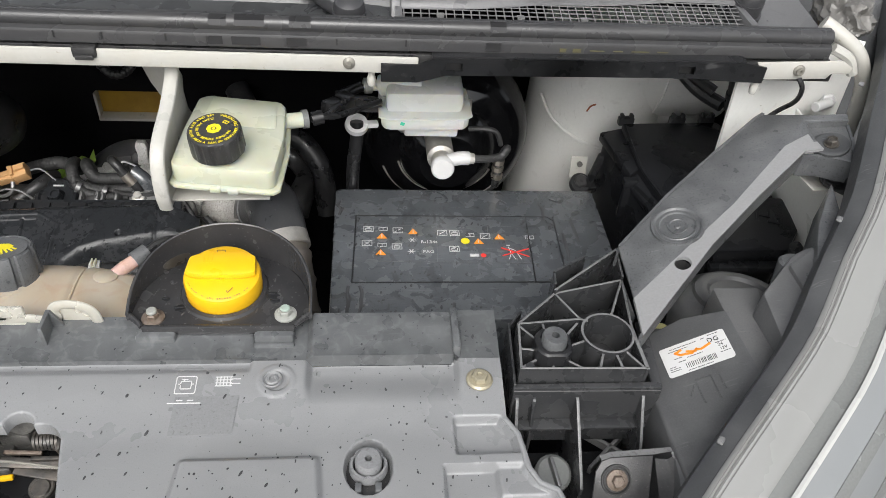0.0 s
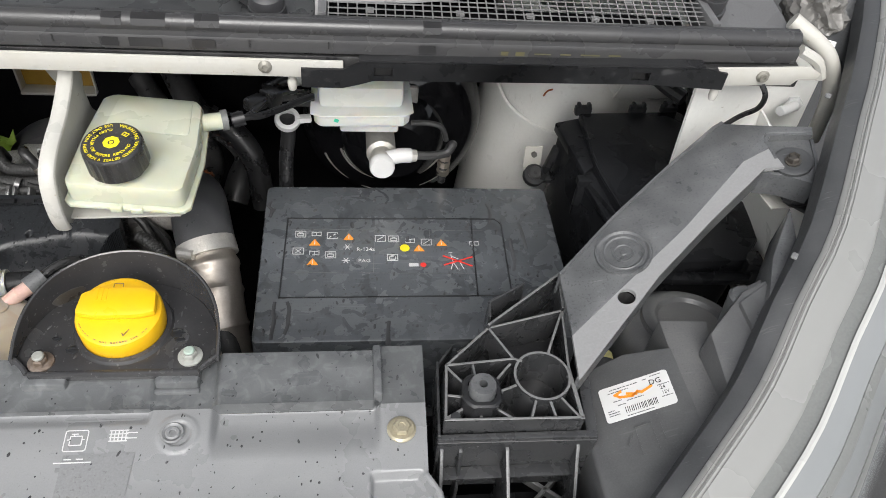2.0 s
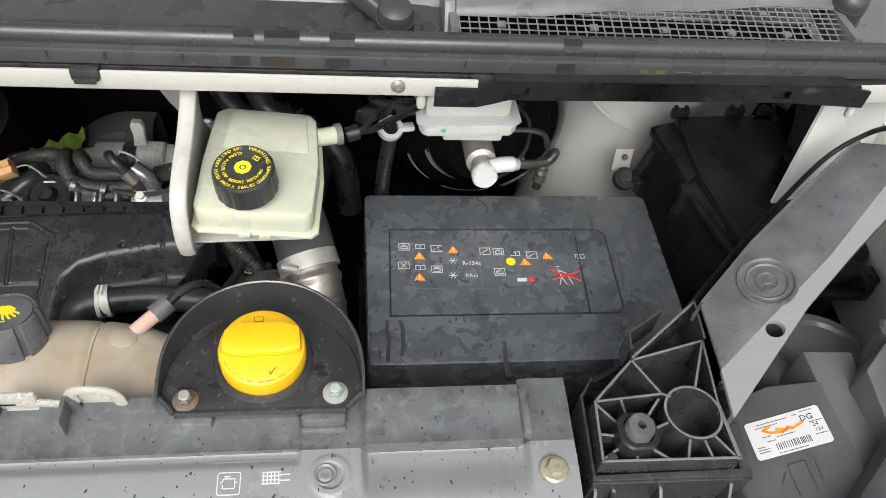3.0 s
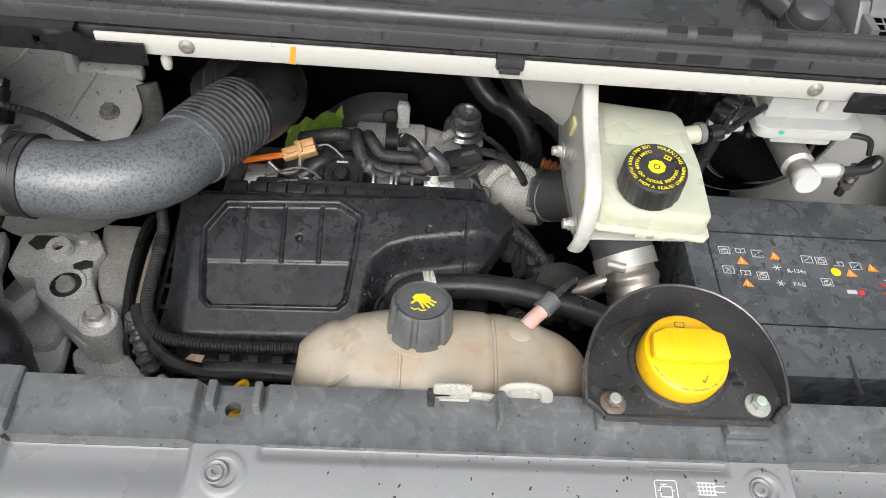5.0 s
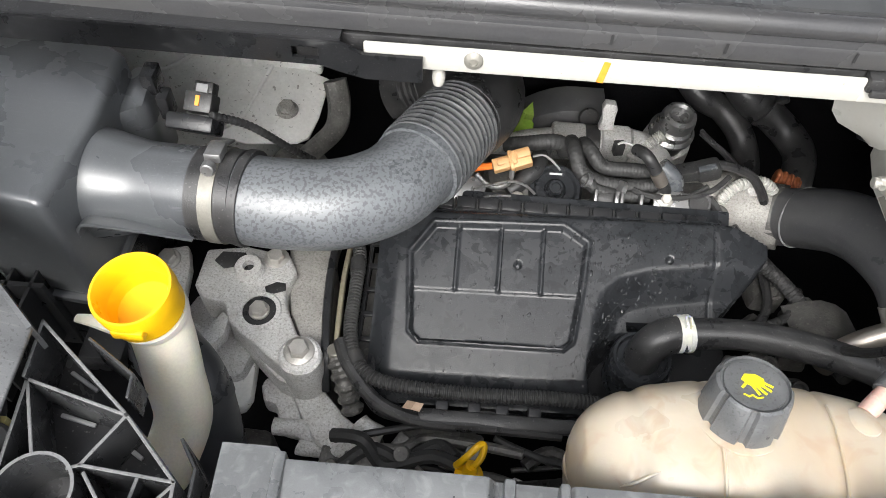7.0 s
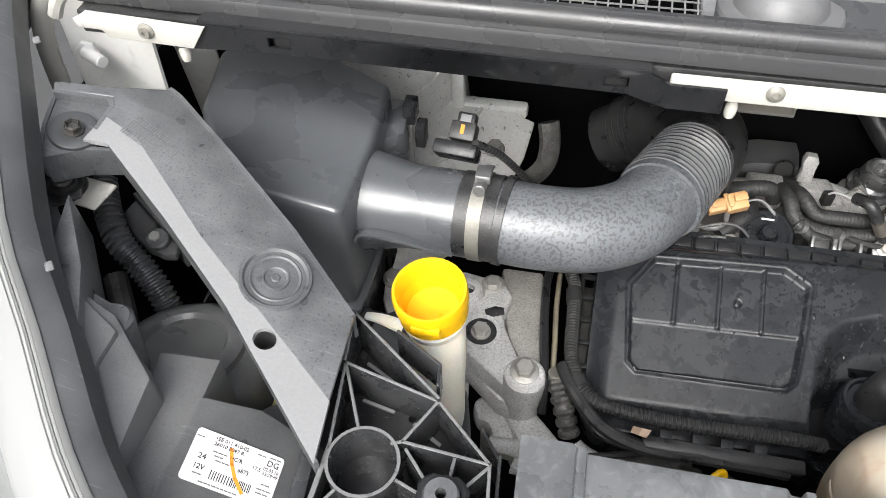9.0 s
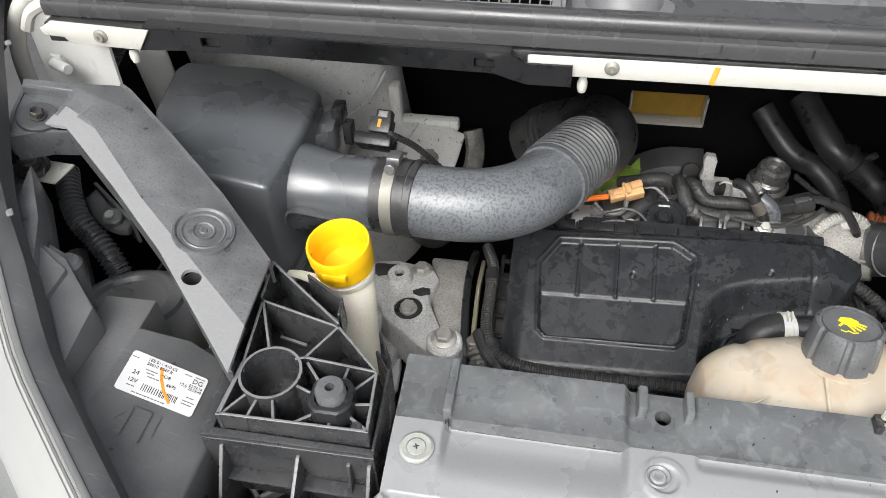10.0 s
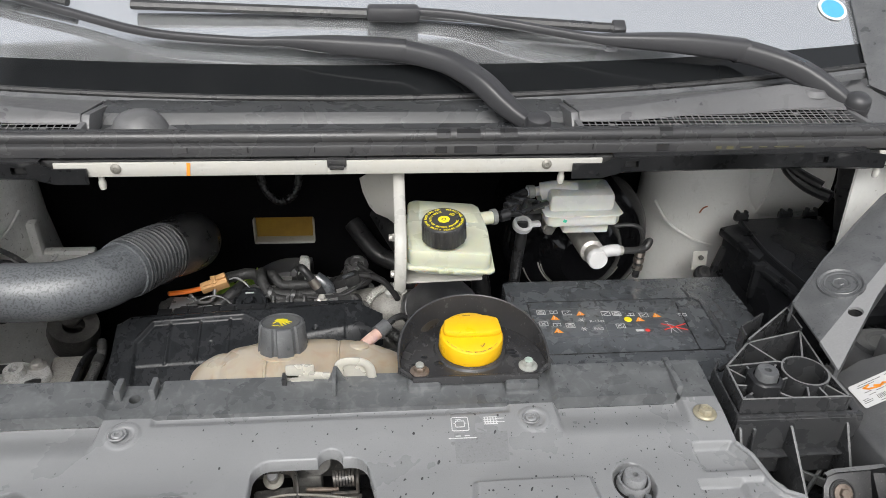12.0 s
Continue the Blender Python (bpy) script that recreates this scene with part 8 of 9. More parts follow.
part("ring", tube([tilt @ Vector((0.0068 * math.cos(a), 0.021 * math.sin(a), 0.004 * math.cos(2 * a))) for a in (2 * math.pi * k / 20 for k in range(21))], 0.0036, 10, 3), "yellow", ds)
part("plug", lathe([(0, 0.022), (0.006, 0.022), (0.008, 0.010), (0.0145, 0.006), (0.0145, 0.0), (0.01, -0.01), (0.01, -0.06)], (-0.268, 0.636, 0.868), (0.1, 0.2, 1), 20), "yellow", ds)

# wires and fittings low at the front of the engine
rng = random.Random(21)
for k in range(16):
    x0, y0, z0 = rng.uniform(-0.43, -0.20), rng.uniform(0.615, 0.70), rng.uniform(0.765, 0.825)
    pts = [(x0, y0, z0)]
    for q in range(4):
        pts.append((pts[-1][0] + rng.uniform(0.02, 0.06), pts[-1][1] + rng.uniform(-0.02, 0.02), z0 + rng.uniform(-0.012, 0.014)))
    solo("engine_wire", tube(pts, rng.choice((0.0032, 0.0045, 0.006, 0.008)), 8, 5), ("loom", "dark", "rubber")[k % 3], "thin dark wire low on the engine front", "wire", "engine front wires")
for k in range(12):
    x, y, z = -0.42 + 0.026 * k, rng.uniform(0.62, 0.70), rng.uniform(0.76, 0.80)
    f = thing("engine_fitting", (x, y, z), "dark oily fitting low on the engine front", "fitting", "engine fittings")
    part("body", obox((x, y, z), (rng.uniform(0.02, 0.04), rng.uniform(0.02, 0.035), 0.03), (rng.uniform(-25, 25), rng.uniform(-20, 20), rng.uniform(0, 90)), 0.004), ("dark", "loom", "alu")[k % 3 if k % 6 else 0], f)
    part("stub", disc(rng.uniform(0.006, 0.010), 0.03, (x + 0.008, y - 0.006, z + 0.004), (rng.uniform(-0.4, 0.4), -0.4, 1), 14), ("dark", "steel")[k % 4 == 1], f)
# fittings between the cover and the turbo pipe
for k, (x, y, z, w, mm) in enumerate(((0.10, 0.93, 0.80, 0.04, "dark"), (0.135, 0.90, 0.81, 0.035, "dark"), (0.075, 0.88, 0.79, 0.035, "dark"), (0.12, 0.85, 0.80, 0.04, "dark"), (0.16, 0.86, 0.80, 0.03, "dark"), (0.08, 0.83, 0.79, 0.03, "dark"), (0.05, 0.82, 0.79, 0.035, "dark"), (0.11, 0.80, 0.79, 0.03, "loom"))):
    f = thing("turbo_fitting", (x, y, z), "dusty metal fitting beside the turbo pipe", "fitting", "turbo fittings")
    part("body", obox((x, y, z), (w, w * 0.8, 0.035), (15 * (k % 3 - 1), 12, 25 * k), 0.006), mm, f)
    part("cup", lathe([(0, 0.012), (0.006, 0.012), (0.008, 0.016), (0.011, 0.016), (0.012, 0.0)], (x, y - 0.006, z + 0.014), (0.1, -0.4, 1), 18), mm, f)
for pts, r in (([(0.07, 0.94, 0.86), (0.10, 0.92, 0.85), (0.13, 0.88, 0.84), (0.14, 0.83, 0.84), (0.15, 0.79, 0.85)], 0.009), ([(0.05, 0.86, 0.83), (0.08, 0.86, 0.84), (0.11, 0.88, 0.84), (0.13, 0.92, 0.83)], 0.006)):
    solo("turbo_hose", ribbed(pts, r, 0.005, 0.05), "loom", "dusty corrugated hose beside the turbo pipe", "hose", "turbo hoses")

# ---- engine mount ----
em = thing("engine_mount", (-0.5, 0.79, 0.8), "rough cast aluminium engine mount with flange bolts", "engine mount")
part("arm", rough(bevelled(prism([(-0.607, 0.846), (-0.606, 0.900), (-0.557, 0.908), (-0.503, 0.900), (-0.490, 0.878), (-0.498, 0.846), (-0.493, 0.829), (-0.473, 0.792), (-0.451, 0.779), (-0.443, 0.762), (-0.447, 0.745), (-0.467, 0.740), (-0.485, 0.750), (-0.542, 0.789), (-0.556, 0.802), (-0.565, 0.825), (-0.593, 0.829)], 0.80, 0.848, b=0.004), 0.0015), 0.0012, 60), "alu", em)
part("ear", rough(lathe([(0, 0.062), (0.021, 0.062), (0.024, 0.059), (0.0245, 0.045), (0.023, 0.0), (0.022, -0.03)], (-0.462, 0.760, 0.803), (0.02, -0.05, 1), 28), 0.001, 60), "alu", em)
part("gusset", rough(prism([(-0.555, 0.803), (-0.49, 0.747), (-0.465, 0.738), (-0.47, 0.765), (-0.52, 0.80)], 0.775, 0.815, b=0.006), 0.002, 40), "alu", em)
part("boss", lathe([(0.007, 0.012), (0.0155, 0.012), (0.0175, 0.008), (0.019, -0.01), (0.007, -0.01), (0.007, 0.012)], (-0.546, 0.872, 0.848), (0, -0.05, 1), 28), "alu", em)
part("boss_hole", disc(0.007, 0.002, (-0.546, 0.872, 0.849), n=16, b=0.0003), "rubber", em)
part("cup", lathe([(0.0195, 0.0005), (0.020, 0.003), (0.0245, 0.003), (0.027, -0.001)], (-0.522, 0.817, 0.8475), (0, -0.05, 1), 32), "alu", em)
part("cup_floor", disc(0.0195, 0.0012, (-0.522, 0.817, 0.8477), (0, -0.05, 1), b=0.0003), "rubber", em)
part("slot", prism([(-0.523, 0.850), (-0.510, 0.858), (-0.499, 0.857), (-0.497, 0.848), (-0.510, 0.842), (-0.520, 0.843)], 0.847, 0.8498, b=0.0005), "rubber", em)
part("hollow", prism([(-0.592, 0.882), (-0.585, 0.896), (-0.557, 0.897), (-0.552, 0.890), (-0.566, 0.876), (-0.578, 0.872)], 0.847, 0.8498, b=0.0005), "rubber", em)
bolt_parts(em, (-0.462, 0.760, 0.864), 0.0118, (0.02, -0.05, 1), "steel", 1.45)
bolt_parts(em, (-0.522, 0.817, 0.846), 0.0105, (0, -0.05, 1), "steel", 1.2)
bolt_parts(em, (-0.518, 0.893, 0.845), 0.0105, (0, -0.05, 1), "steel", 1.5)
part("strut", rough(prism([(-0.493, 0.762), (-0.478, 0.742), (-0.465, 0.722), (-0.444, 0.693), (-0.421, 0.671), (-0.386, 0.672), (-0.366, 0.690), (-0.372, 0.704), (-0.393, 0.713), (-0.410, 0.726), (-0.434, 0.749), (-0.455, 0.770)], 0.745, 0.785, b=0.009), 0.004, 38), "alu", em)
part("knuckle", rough(prism([(-0.522, 0.759), (-0.512, 0.737), (-0.496, 0.733), (-0.486, 0.706), (-0.456, 0.702), (-0.47, 0.74), (-0.49, 0.768), (-0.515, 0.772)], 0.74, 0.775, b=0.008), 0.003, 34), "alu", em)
part("rib_stub", rough(tube([(-0.492, 0.708, 0.775), (-0.47, 0.708, 0.775), (-0.445, 0.705, 0.77)], 0.011, 20, 8), 0.003, 35), "alu", em)
part("rib_stub", rough(tube([(-0.462, 0.69, 0.765), (-0.44, 0.688, 0.765), (-0.42, 0.69, 0.76)], 0.010, 20, 8), 0.003, 33), "alu", em)
part("lump", rough(tube([(-0.395, 0.716, 0.792), (-0.385, 0.708, 0.788), (-0.366, 0.702, 0.782)], 0.013, 20, 8), 0.004, 36), "alu", em)
part("foot", join(obox((-0.40, 0.70, 0.755), (0.07, 0.04, 0.03), (10, 20, 20), 0.008)), "dark", em)
solo("timing_cover", rough(prism([(-0.512, 0.935), (-0.455, 0.935), (-0.449, 0.836), (-0.443, 0.779), (-0.462, 0.775), (-0.49, 0.827), (-0.502, 0.877)], 0.55, 0.835, b=0.006), 0.001, 50), "castdark", "dusty alloy timing cover beside the engine mount", "timing cover")
solo("belt_cover_edge", tube([(-0.447, 0.95, 0.83), (-0.450, 0.91, 0.838), (-0.446, 0.84, 0.84), (-0.438, 0.775, 0.832), (-0.436, 0.75, 0.80)], 0.0055, 12, 6, 1.8, boxy=0.6), "black", "black belt cover edge beside the engine", "belt cover")
solo("belt_edge", tube([(-0.434, 0.94, 0.825), (-0.434, 0.885, 0.832), (-0.431, 0.83, 0.834), (-0.429, 0.79, 0.828)], 0.0035, 10, 6, 1.8, boxy=0.6), "brass", "worn yellowish belt edge beside the engine", "belt")
gp = thing("sensor_plug", (-0.417, 0.76, 0.83), "dirty black sensor plug with cable boot", "sensor")
part("boot", ribbed([(-0.400, 0.722, 0.80), (-0.412, 0.745, 0.825), (-0.424, 0.770, 0.842)], 0.012, 0.012, 0.12), "dark", gp)
part("cap", disc(0.010, 0.012, (-0.424, 0.772, 0.840), (-0.1, 0.2, 1)), "worn", gp)
part("cable", tube([(-0.420, 0.764, 0.838), (-0.404, 0.755, 0.842), (-0.388, 0.733, 0.838), (-0.370, 0.713, 0.835), (-0.345, 0.706, 0.835), (-0.315, 0.706, 0.835)], 0.0052, 12), "newhose", gp)
st = thing("alloy_stay", (-0.6, 0.82, 0.84), "curved dusty alloy stay beside the mount", "stay")
part("frame", rough(prism([(-0.662, 0.897), (-0.655, 0.848), (-0.638, 0.815), (-0.611, 0.784), (-0.588, 0.755), (-0.572, 0.762), (-0.556, 0.785), (-0.556, 0.808), (-0.566, 0.816), (-0.580, 0.790), (-0.600, 0.800), (-0.617, 0.838), (-0.621, 0.875), (-0.631, 0.905)], 0.825, 0.845, b=0.004), 0.001, 50), "alu", st)
part("body", rough(prism([(-0.640, 0.820), (-0.588, 0.752), (-0.540, 0.760), (-0.530, 0.800), (-0.575, 0.86), (-0.62, 0.87)], 0.76, 0.795, b=0.008), 0.002, 40), "alu", st)
bolt_parts(st, (-0.648, 0.880, 0.846), 0.0105, (0, -0.1, 1), "steel", 1.35)
solo("square_bracket", prism([(-0.594, 0.768), (-0.574, 0.814), (-0.531, 0.789), (-0.527, 0.742), (-0.532, 0.728), (-0.543, 0.723), (-0.563, 0.727)], 0.755, 0.776, b=0.005), "tower", "dusty cream square bracket below the mount", "bracket")
solo("lower_box", prism([(-0.60, 0.73), (-0.505, 0.727), (-0.495, 0.66), (-0.60, 0.66)], 0.66, 0.72, b=0.012), "dark", "dark dusty box low beside the engine", "box")
ch = thing("coolant_hose", (-0.56, 0.7, 0.86), "fat black coolant hose beside the filler neck", "hose")
part("hose", tube([(-0.625, 0.755, 0.90), (-0.588, 0.728, 0.90), (-0.560, 0.704, 0.888), (-0.548, 0.68, 0.855), (-0.545, 0.66, 0.78), (-0.545, 0.65, 0.68)], 0.036, 24, 8), "hose_dark", ch)
part("collar", tube([(-0.5555, 0.697, 0.88), (-0.552, 0.690, 0.871)], 0.0375, 24, 2), "hose_dark", ch)
# ---- washer filler ----
wf = thing("washer_filler", (-0.54, 0.66, 1.0), "yellow funnel ring on an aged cream filler neck", "filler neck")
fa = Vector((-0.05, -0.12, 1)).normalized()
c0 = Vector((-0.5475, 0.685, 1.066))
part("funnel", lathe([(0.0275, 0.012), (0.0285, 0.032), (0.0305, 0.036), (0.0325, 0.036), (0.0335, 0.033), (0.0335, 0.020), (0.032, 0.018), (0.032, 0.002), (0.029, 0.0)], c0, fa, 40), "yellow", wf, "yellow plastic funnel ring")
part("strainer", lathe([(0.0278, 0.013), (0.024, 0.0), (0.0, -0.003)], c0, fa, 32), "yellow", wf)
part("spout", box(-0.560, -0.534, 0.648, 0.656, 1.076, 1.086, 0.002), "yellow", wf)
part("neck", tube([c0 - fa * 0.004, c0 - fa * 0.02, (-0.543, 0.680, 1.025), (-0.542, 0.666, 0.98), (-0.541, 0.645, 0.93), (-0.562, 0.605, 0.885)], lambda u: 0.0305 - 0.004 * step(0.1, 0.35, u), 24, 6), "neck", wf)
part("tab", tube([(-0.574, 0.674, 1.047), (-0.594, 0.676, 1.052), (-0.610, 0.678, 1.051)], lambda u: 0.008 - 0.004 * u, 10, 4, 0.5), "neck", wf)

# ---- air intake ----
ab = thing("air_filter_box", (-0.75, 0.88, 0.95), "large smooth black air filter box", "air filter box")
top = [(-0.652, 0.755), (-0.648, 0.874), (-0.656, 0.972), (-0.742, 1.018), (-0.860, 1.010), (-0.868, 0.985), (-0.845, 0.877), (-0.80, 0.815), (-0.745, 0.763)]
lid = lambda x, y: 1.101 - 0.06 * (x + 0.655) - 0.06 * (y - 0.757)
part("lid", bevelled(prism(top, -0.15, 0, height=lid), 0.009, 4, 20), "airbox", ab)
part("body", prism([(-0.66, 0.775), (-0.665, 0.96), (-0.69, 1.0), (-0.85, 0.985), (-0.845, 0.79)], 0.80, 0.965, b=0.008), "black", ab)
part("parting_flange", prism([(p[0] + 0.006 * (1 if p[0] > -0.75 else -1), p[1] + 0.006 * (1 if p[1] > 0.88 else -1)) for p in top], 0.945, 0.953, b=0.002), "airbox", ab)
part("right_cheek", prism([(-0.664, 0.99), (-0.635, 0.985), (-0.628, 0.925), (-0.66, 0.90)], 0.95, 1.062, b=0.012), "airbox", ab)
part("latch", join(box(-0.622, -0.610, 0.935, 0.955, 1.03, 1.06, 0.002), box(-0.64, -0.625, 0.95, 0.975, 1.05, 1.075, 0.002)), "black", ab)
part("skirt_lip", sheet([[p, (p[0], p[1] + 0.012, p[2] - 0.004), (p[0], p[1] + 0.022, p[2] - 0.012)] for p in smoothed([(-0.656, 0.776, 1.02), (-0.650, 0.775, 1.042), (-0.638, 0.776, 1.050), (-0.60, 0.781, 1.040), (-0.55, 0.788, 1.022)], 5)], 0.003), "airbox", ab)
part("clip_boss", join(box(-0.665, -0.62, 0.70, 0.77, 0.90, 0.93, 0.004), disc(0.012, 0.014, (-0.645, 0.752, 0.928))), "black", ab)
ih = thing("intake_hose", (-0.45, 0.8, 1.0), "weathered grey-black intake hose with bellows", "intake hose")
line = [(-0.655, 0.843, 1.030), (-0.60, 0.839, 1.033), (-0.53, 0.834, 1.036), (-0.47, 0.830, 1.035), (-0.415, 0.837, 1.033), (-0.370, 0.862, 1.032), (-0.343, 0.900, 1.030)]
part("outlet", tube(line[:3], lambda u: 0.056 - 0.0105 * step(0, 0.55, u), 40, 10), "airbox", ih, "smooth black airbox outlet")
part("elbow", tube(line[2:], 0.0445, 32, 10), "hose", ih)
part("cuff", tube([(-0.549, 0.836, 1.035), (-0.508, 0.833, 1.036)], 0.0465, 32, 3), "rubber", ih)
part("cuff_rib", tube([(-0.506, 0.833, 1.036), (-0.498, 0.832, 1.036)], 0.048, 32, 2), "rubber", ih)
part("bellows", ribbed([(-0.343, 0.900, 1.030), (-0.322, 0.947, 1.022), (-0.303, 0.990, 1.011)], 0.0462, 0.0080, 0.06, 40), "bellows", ih)
part("bellows_ring", tube([(-0.346, 0.893, 1.031), (-0.340, 0.907, 1.029)], 0.0475, 32, 2), "hose", ih)
part("back_bend", tube([(-0.306, 0.984, 1.012), (-0.292, 1.015, 1.003), (-0.284, 1.055, 0.988), (-0.290, 1.095, 0.970), (-0.312, 1.13, 0.945), (-0.350, 1.155, 0.915), (-0.39, 1.165, 0.88)], lambda u: 0.049 + 0.004 * math.sin(math.pi * min(1, u * 1.2)), 36, 6), "rubber", ih)
part("back_cuff", ribbed([(-0.34, 1.152, 0.925), (-0.37, 1.162, 0.90)], 0.050, 0.012, 0.03, 32), "rubber", ih)
cl = thing("hose_clamp", (-0.53, 0.834, 1.036), "plated worm-drive clamp on the intake hose", "clamp")
part("band", tube([(-0.5345, 0.835, 1.0355), (-0.5205, 0.834, 1.036)], 0.0478, 40, 2), "worn", cl)
part("worm_housing", moved(box(-0.008, 0.008, -0.012, 0.012, 0, 0.010, 0.002), pose(-0.5275, 0.843, 1.082, -12, 0, 0)), "valve", cl)
part("screw_head", disc(0.0065, 0.010, (-0.5285, 0.827, 1.087), (0, -1, 0.2), 12), "valve", cl)
part("tongue", moved(box(-0.005, 0.005, -0.012, 0.012, 0, 0.003, 0.001), pose(-0.525, 0.865, 1.076, -35, 0, 0)), "valve", cl)
ms = thing("air_flow_sensor", (-0.565, 0.867, 1.08), "black air flow sensor with plug", "sensor")
part("base", moved(box(-0.024, 0.024, -0.018, 0.014, 0, 0.016, 0.003), pose(-0.565, 0.888, 1.064, -52, 0, -6)), "black", ms)
part("head", moved(join(box(-0.014, 0.014, -0.012, 0.010, 0.014, 0.034, 0.002), box(-0.010, 0.010, -0.004, 0.012, 0.030, 0.046, 0.002)), pose(-0.562, 0.893, 1.066, -52, 0, -6)), "rubber", ms)
part("window", moved(box(-0.006, 0.006, -0.0065, -0.0045, 0.034, 0.043, 0.0005), pose(-0.562, 0.893, 1.066, -52, 0, -6)), "band", ms)
part("orange_dab", moved(box(-0.002, 0.002, -0.0135, -0.0122, 0.020, 0.030, 0), pose(-0.562, 0.893, 1.066, -52, 0, -6)), "orange", ms)
part("cable", ribbed([(-0.545, 0.892, 1.085), (-0.52, 0.917, 1.05), (-0.49, 0.937, 1.0), (-0.47, 0.957, 0.96)], 0.0042, 0.006, 0.08), "rubber", ms)

# ---- strut towers ----
for s in (1, -1):
    mm = "cream" if s > 0 else "tower"
    tw = thing("strut_tower", (0.75 * s, 1.25, 0.8), "cream-painted strut tower with sealed seams" if s > 0 else "dusty grey-cream strut tower with sealed seams", "strut tower", "strut towers")
    part("dome", mirror(lathe([(0.155, -0.35), (0.140, -0.08), (0.130, 0.02), (0.128, 0.16), (0.115, 0.24), (0, 0.25)], (0.755, 1.265, 0.90), (0, -0.05, 1), 48), s), mm, tw)
    part("inner_wing", mirror(sheet([[(x, 1.17 + 0.03 * math.sin(j), 0.70 + 0.11 * j) for j in range(6)] for x in (0.80, 0.86, 0.92, 0.98)], 0.006), s), mm, tw)
    part("seam", mirror(tube([(0.632, 1.20, 0.985), (0.65, 1.165, 0.955), (0.69, 1.143, 0.93), (0.73, 1.136, 0.915), (0.78, 1.138, 0.91)], 0.003, 8, 5), s), mm, tw)
    if s > 0:
        part("tab", obox((0.682, 1.055, 0.925), (0.03, 0.003, 0.04), (-12, 0, 0)), "white", tw)
        part("tab_bolt", disc(0.005, 0.006, (0.682, 1.053, 0.934), (0, -1, 0.2), 8), "dark", tw)
        part("red_tick", tube([(0.705, 1.142, 0.985), (0.709, 1.139, 0.997), (0.717, 1.137, 1.002)], 0.0016, 6, 3), "stubby", tw)
        part("shoulder", tube([(0.74, 1.262, 1.055), (0.85, 1.258, 1.055), (1.02, 1.25, 1.055)], 0.126, 40, 3), "cream", tw)
        part("shoulder_seam", tube([(0.833, 1.258 - 0.1275 * math.cos(a), 1.055 + 0.1275 * math.sin(a)) for a in (radians(-70 + 14 * k) for k in range(11))], 0.0022, 8, 2), "cream", tw)
    else:
        part("leg_plate", prism([(-0.700, 1.095), (-0.660, 1.095), (-0.604, 1.088), (-0.534, 1.097), (-0.519, 1.105), (-0.509, 1.136), (-0.501, 1.195), (-0.60, 1.225), (-0.68, 1.21)], -0.005, 0, b=0.002, height=lambda x, y: 0.8575 - 0.05 * (x + 0.554) + 0.35 * (y - 1.141)), "tower", tw)
        part("weld_bead", tube([(-0.64, 1.103, 0.8505), (-0.615, 1.123, 0.857), (-0.60, 1.163, 0.8705), (-0.585, 1.203, 0.884)], 0.003, 8, 5), "tower", tw)
        part("leg", join(box(-0.632, -0.612, 1.20, 1.225, 0.78, 0.955, 0.006), box(-0.62, -0.514, 1.205, 1.225, 0.868, 0.89, 0.006)), "tower", tw)
        bolt_parts(tw, (-0.554, 1.141, 0.8575), 0.0115, (0, -0.1, 1), "castdark", 1.35)
        part("bush", lathe([(0.02, 0), (0.045, 0.004), (0.048, -0.02), (0.04, -0.06), (0.02, -0.06)], (-0.53, 1.075, 0.80), (0.3, -0.3, 1), 28), "dark", tw)
        part("bush_arm", tube([(-0.478, 1.13, 0.93), (-0.472, 1.115, 0.90), (-0.478, 1.10, 0.87), (-0.51, 1.09, 0.835), (-0.545, 1.08, 0.80)], 0.016, 10, 6, 0.6), "dark", tw)

# ---- brakes ----
sv = thing("brake_servo", (0.455, 1.2, 0.93), "glossy black round brake servo", "brake servo")
part("drum", lathe([(0, 0.10), (0.05, 0.10), (0.07, 0.085), (0.085, 0.06), (0.115, 0.05), (0.14, 0.03), (0.152, 0.0), (0.154, -0.06), (0.145, -0.10), (0.14, -0.18), (0, -0.18)], (0.455, 1.155, 0.925), (0, -1, 0.05), 72), "gloss", sv)
# bright arcs modelled as thin tubes for the glints on the drum's steps
for r, h, a0, a1 in ((0.088, 0.0605, 195, 250), (0.083, 0.0625, 197, 260), (0.118, 0.0495, 200, 232), (0.122, 0.048, 246, 285), (0.12, 0.049, 295, 318), (0.086, 0.0615, 290, 335)):
    pts = [(0.455 + r * math.cos(radians(a0 + (a1 - a0) * k / 10)), 1.155 - h - 0.001, 0.925 + h * 0.05 + r * math.sin(radians(a0 + (a1 - a0) * k / 10))) for k in range(11)]
    part("rim_glint", tube(pts, 0.0019, 6, 2), "steel", sv)
mc = thing("master_cylinder", (0.427, 1.0, 1.02), "cast silver brake master cylinder with pipes", "master cylinder")
part("bore", lathe([(0, 0.0), (0.0165, 0.0), (0.0175, 0.002), (0.0175, 0.014), (0.0155, 0.016), (0.0155, 0.03), (0.021, 0.034), (0.021, 0.20)], (0.428, 0.918, 1.016), (0, 1, -0.12), 28), "steel", mc)
part("end_cap", lathe([(0, 0.0), (0.0155, 0.0), (0.0175, 0.003), (0.0175, 0.012)], (0.428, 0.914, 1.0165), (0, 1, -0.12), 28), "paper", mc)
part("port", tube([(0.434, 0.932, 1.02), (0.452, 0.934, 1.024), (0.468, 0.936, 1.023)], 0.0105, 14, 3), "paper", mc)
part("port_nut", tube([(0.466, 0.936, 1.023), (0.476, 0.937, 1.022)], 0.0085, 8, 2), "steel", mc)
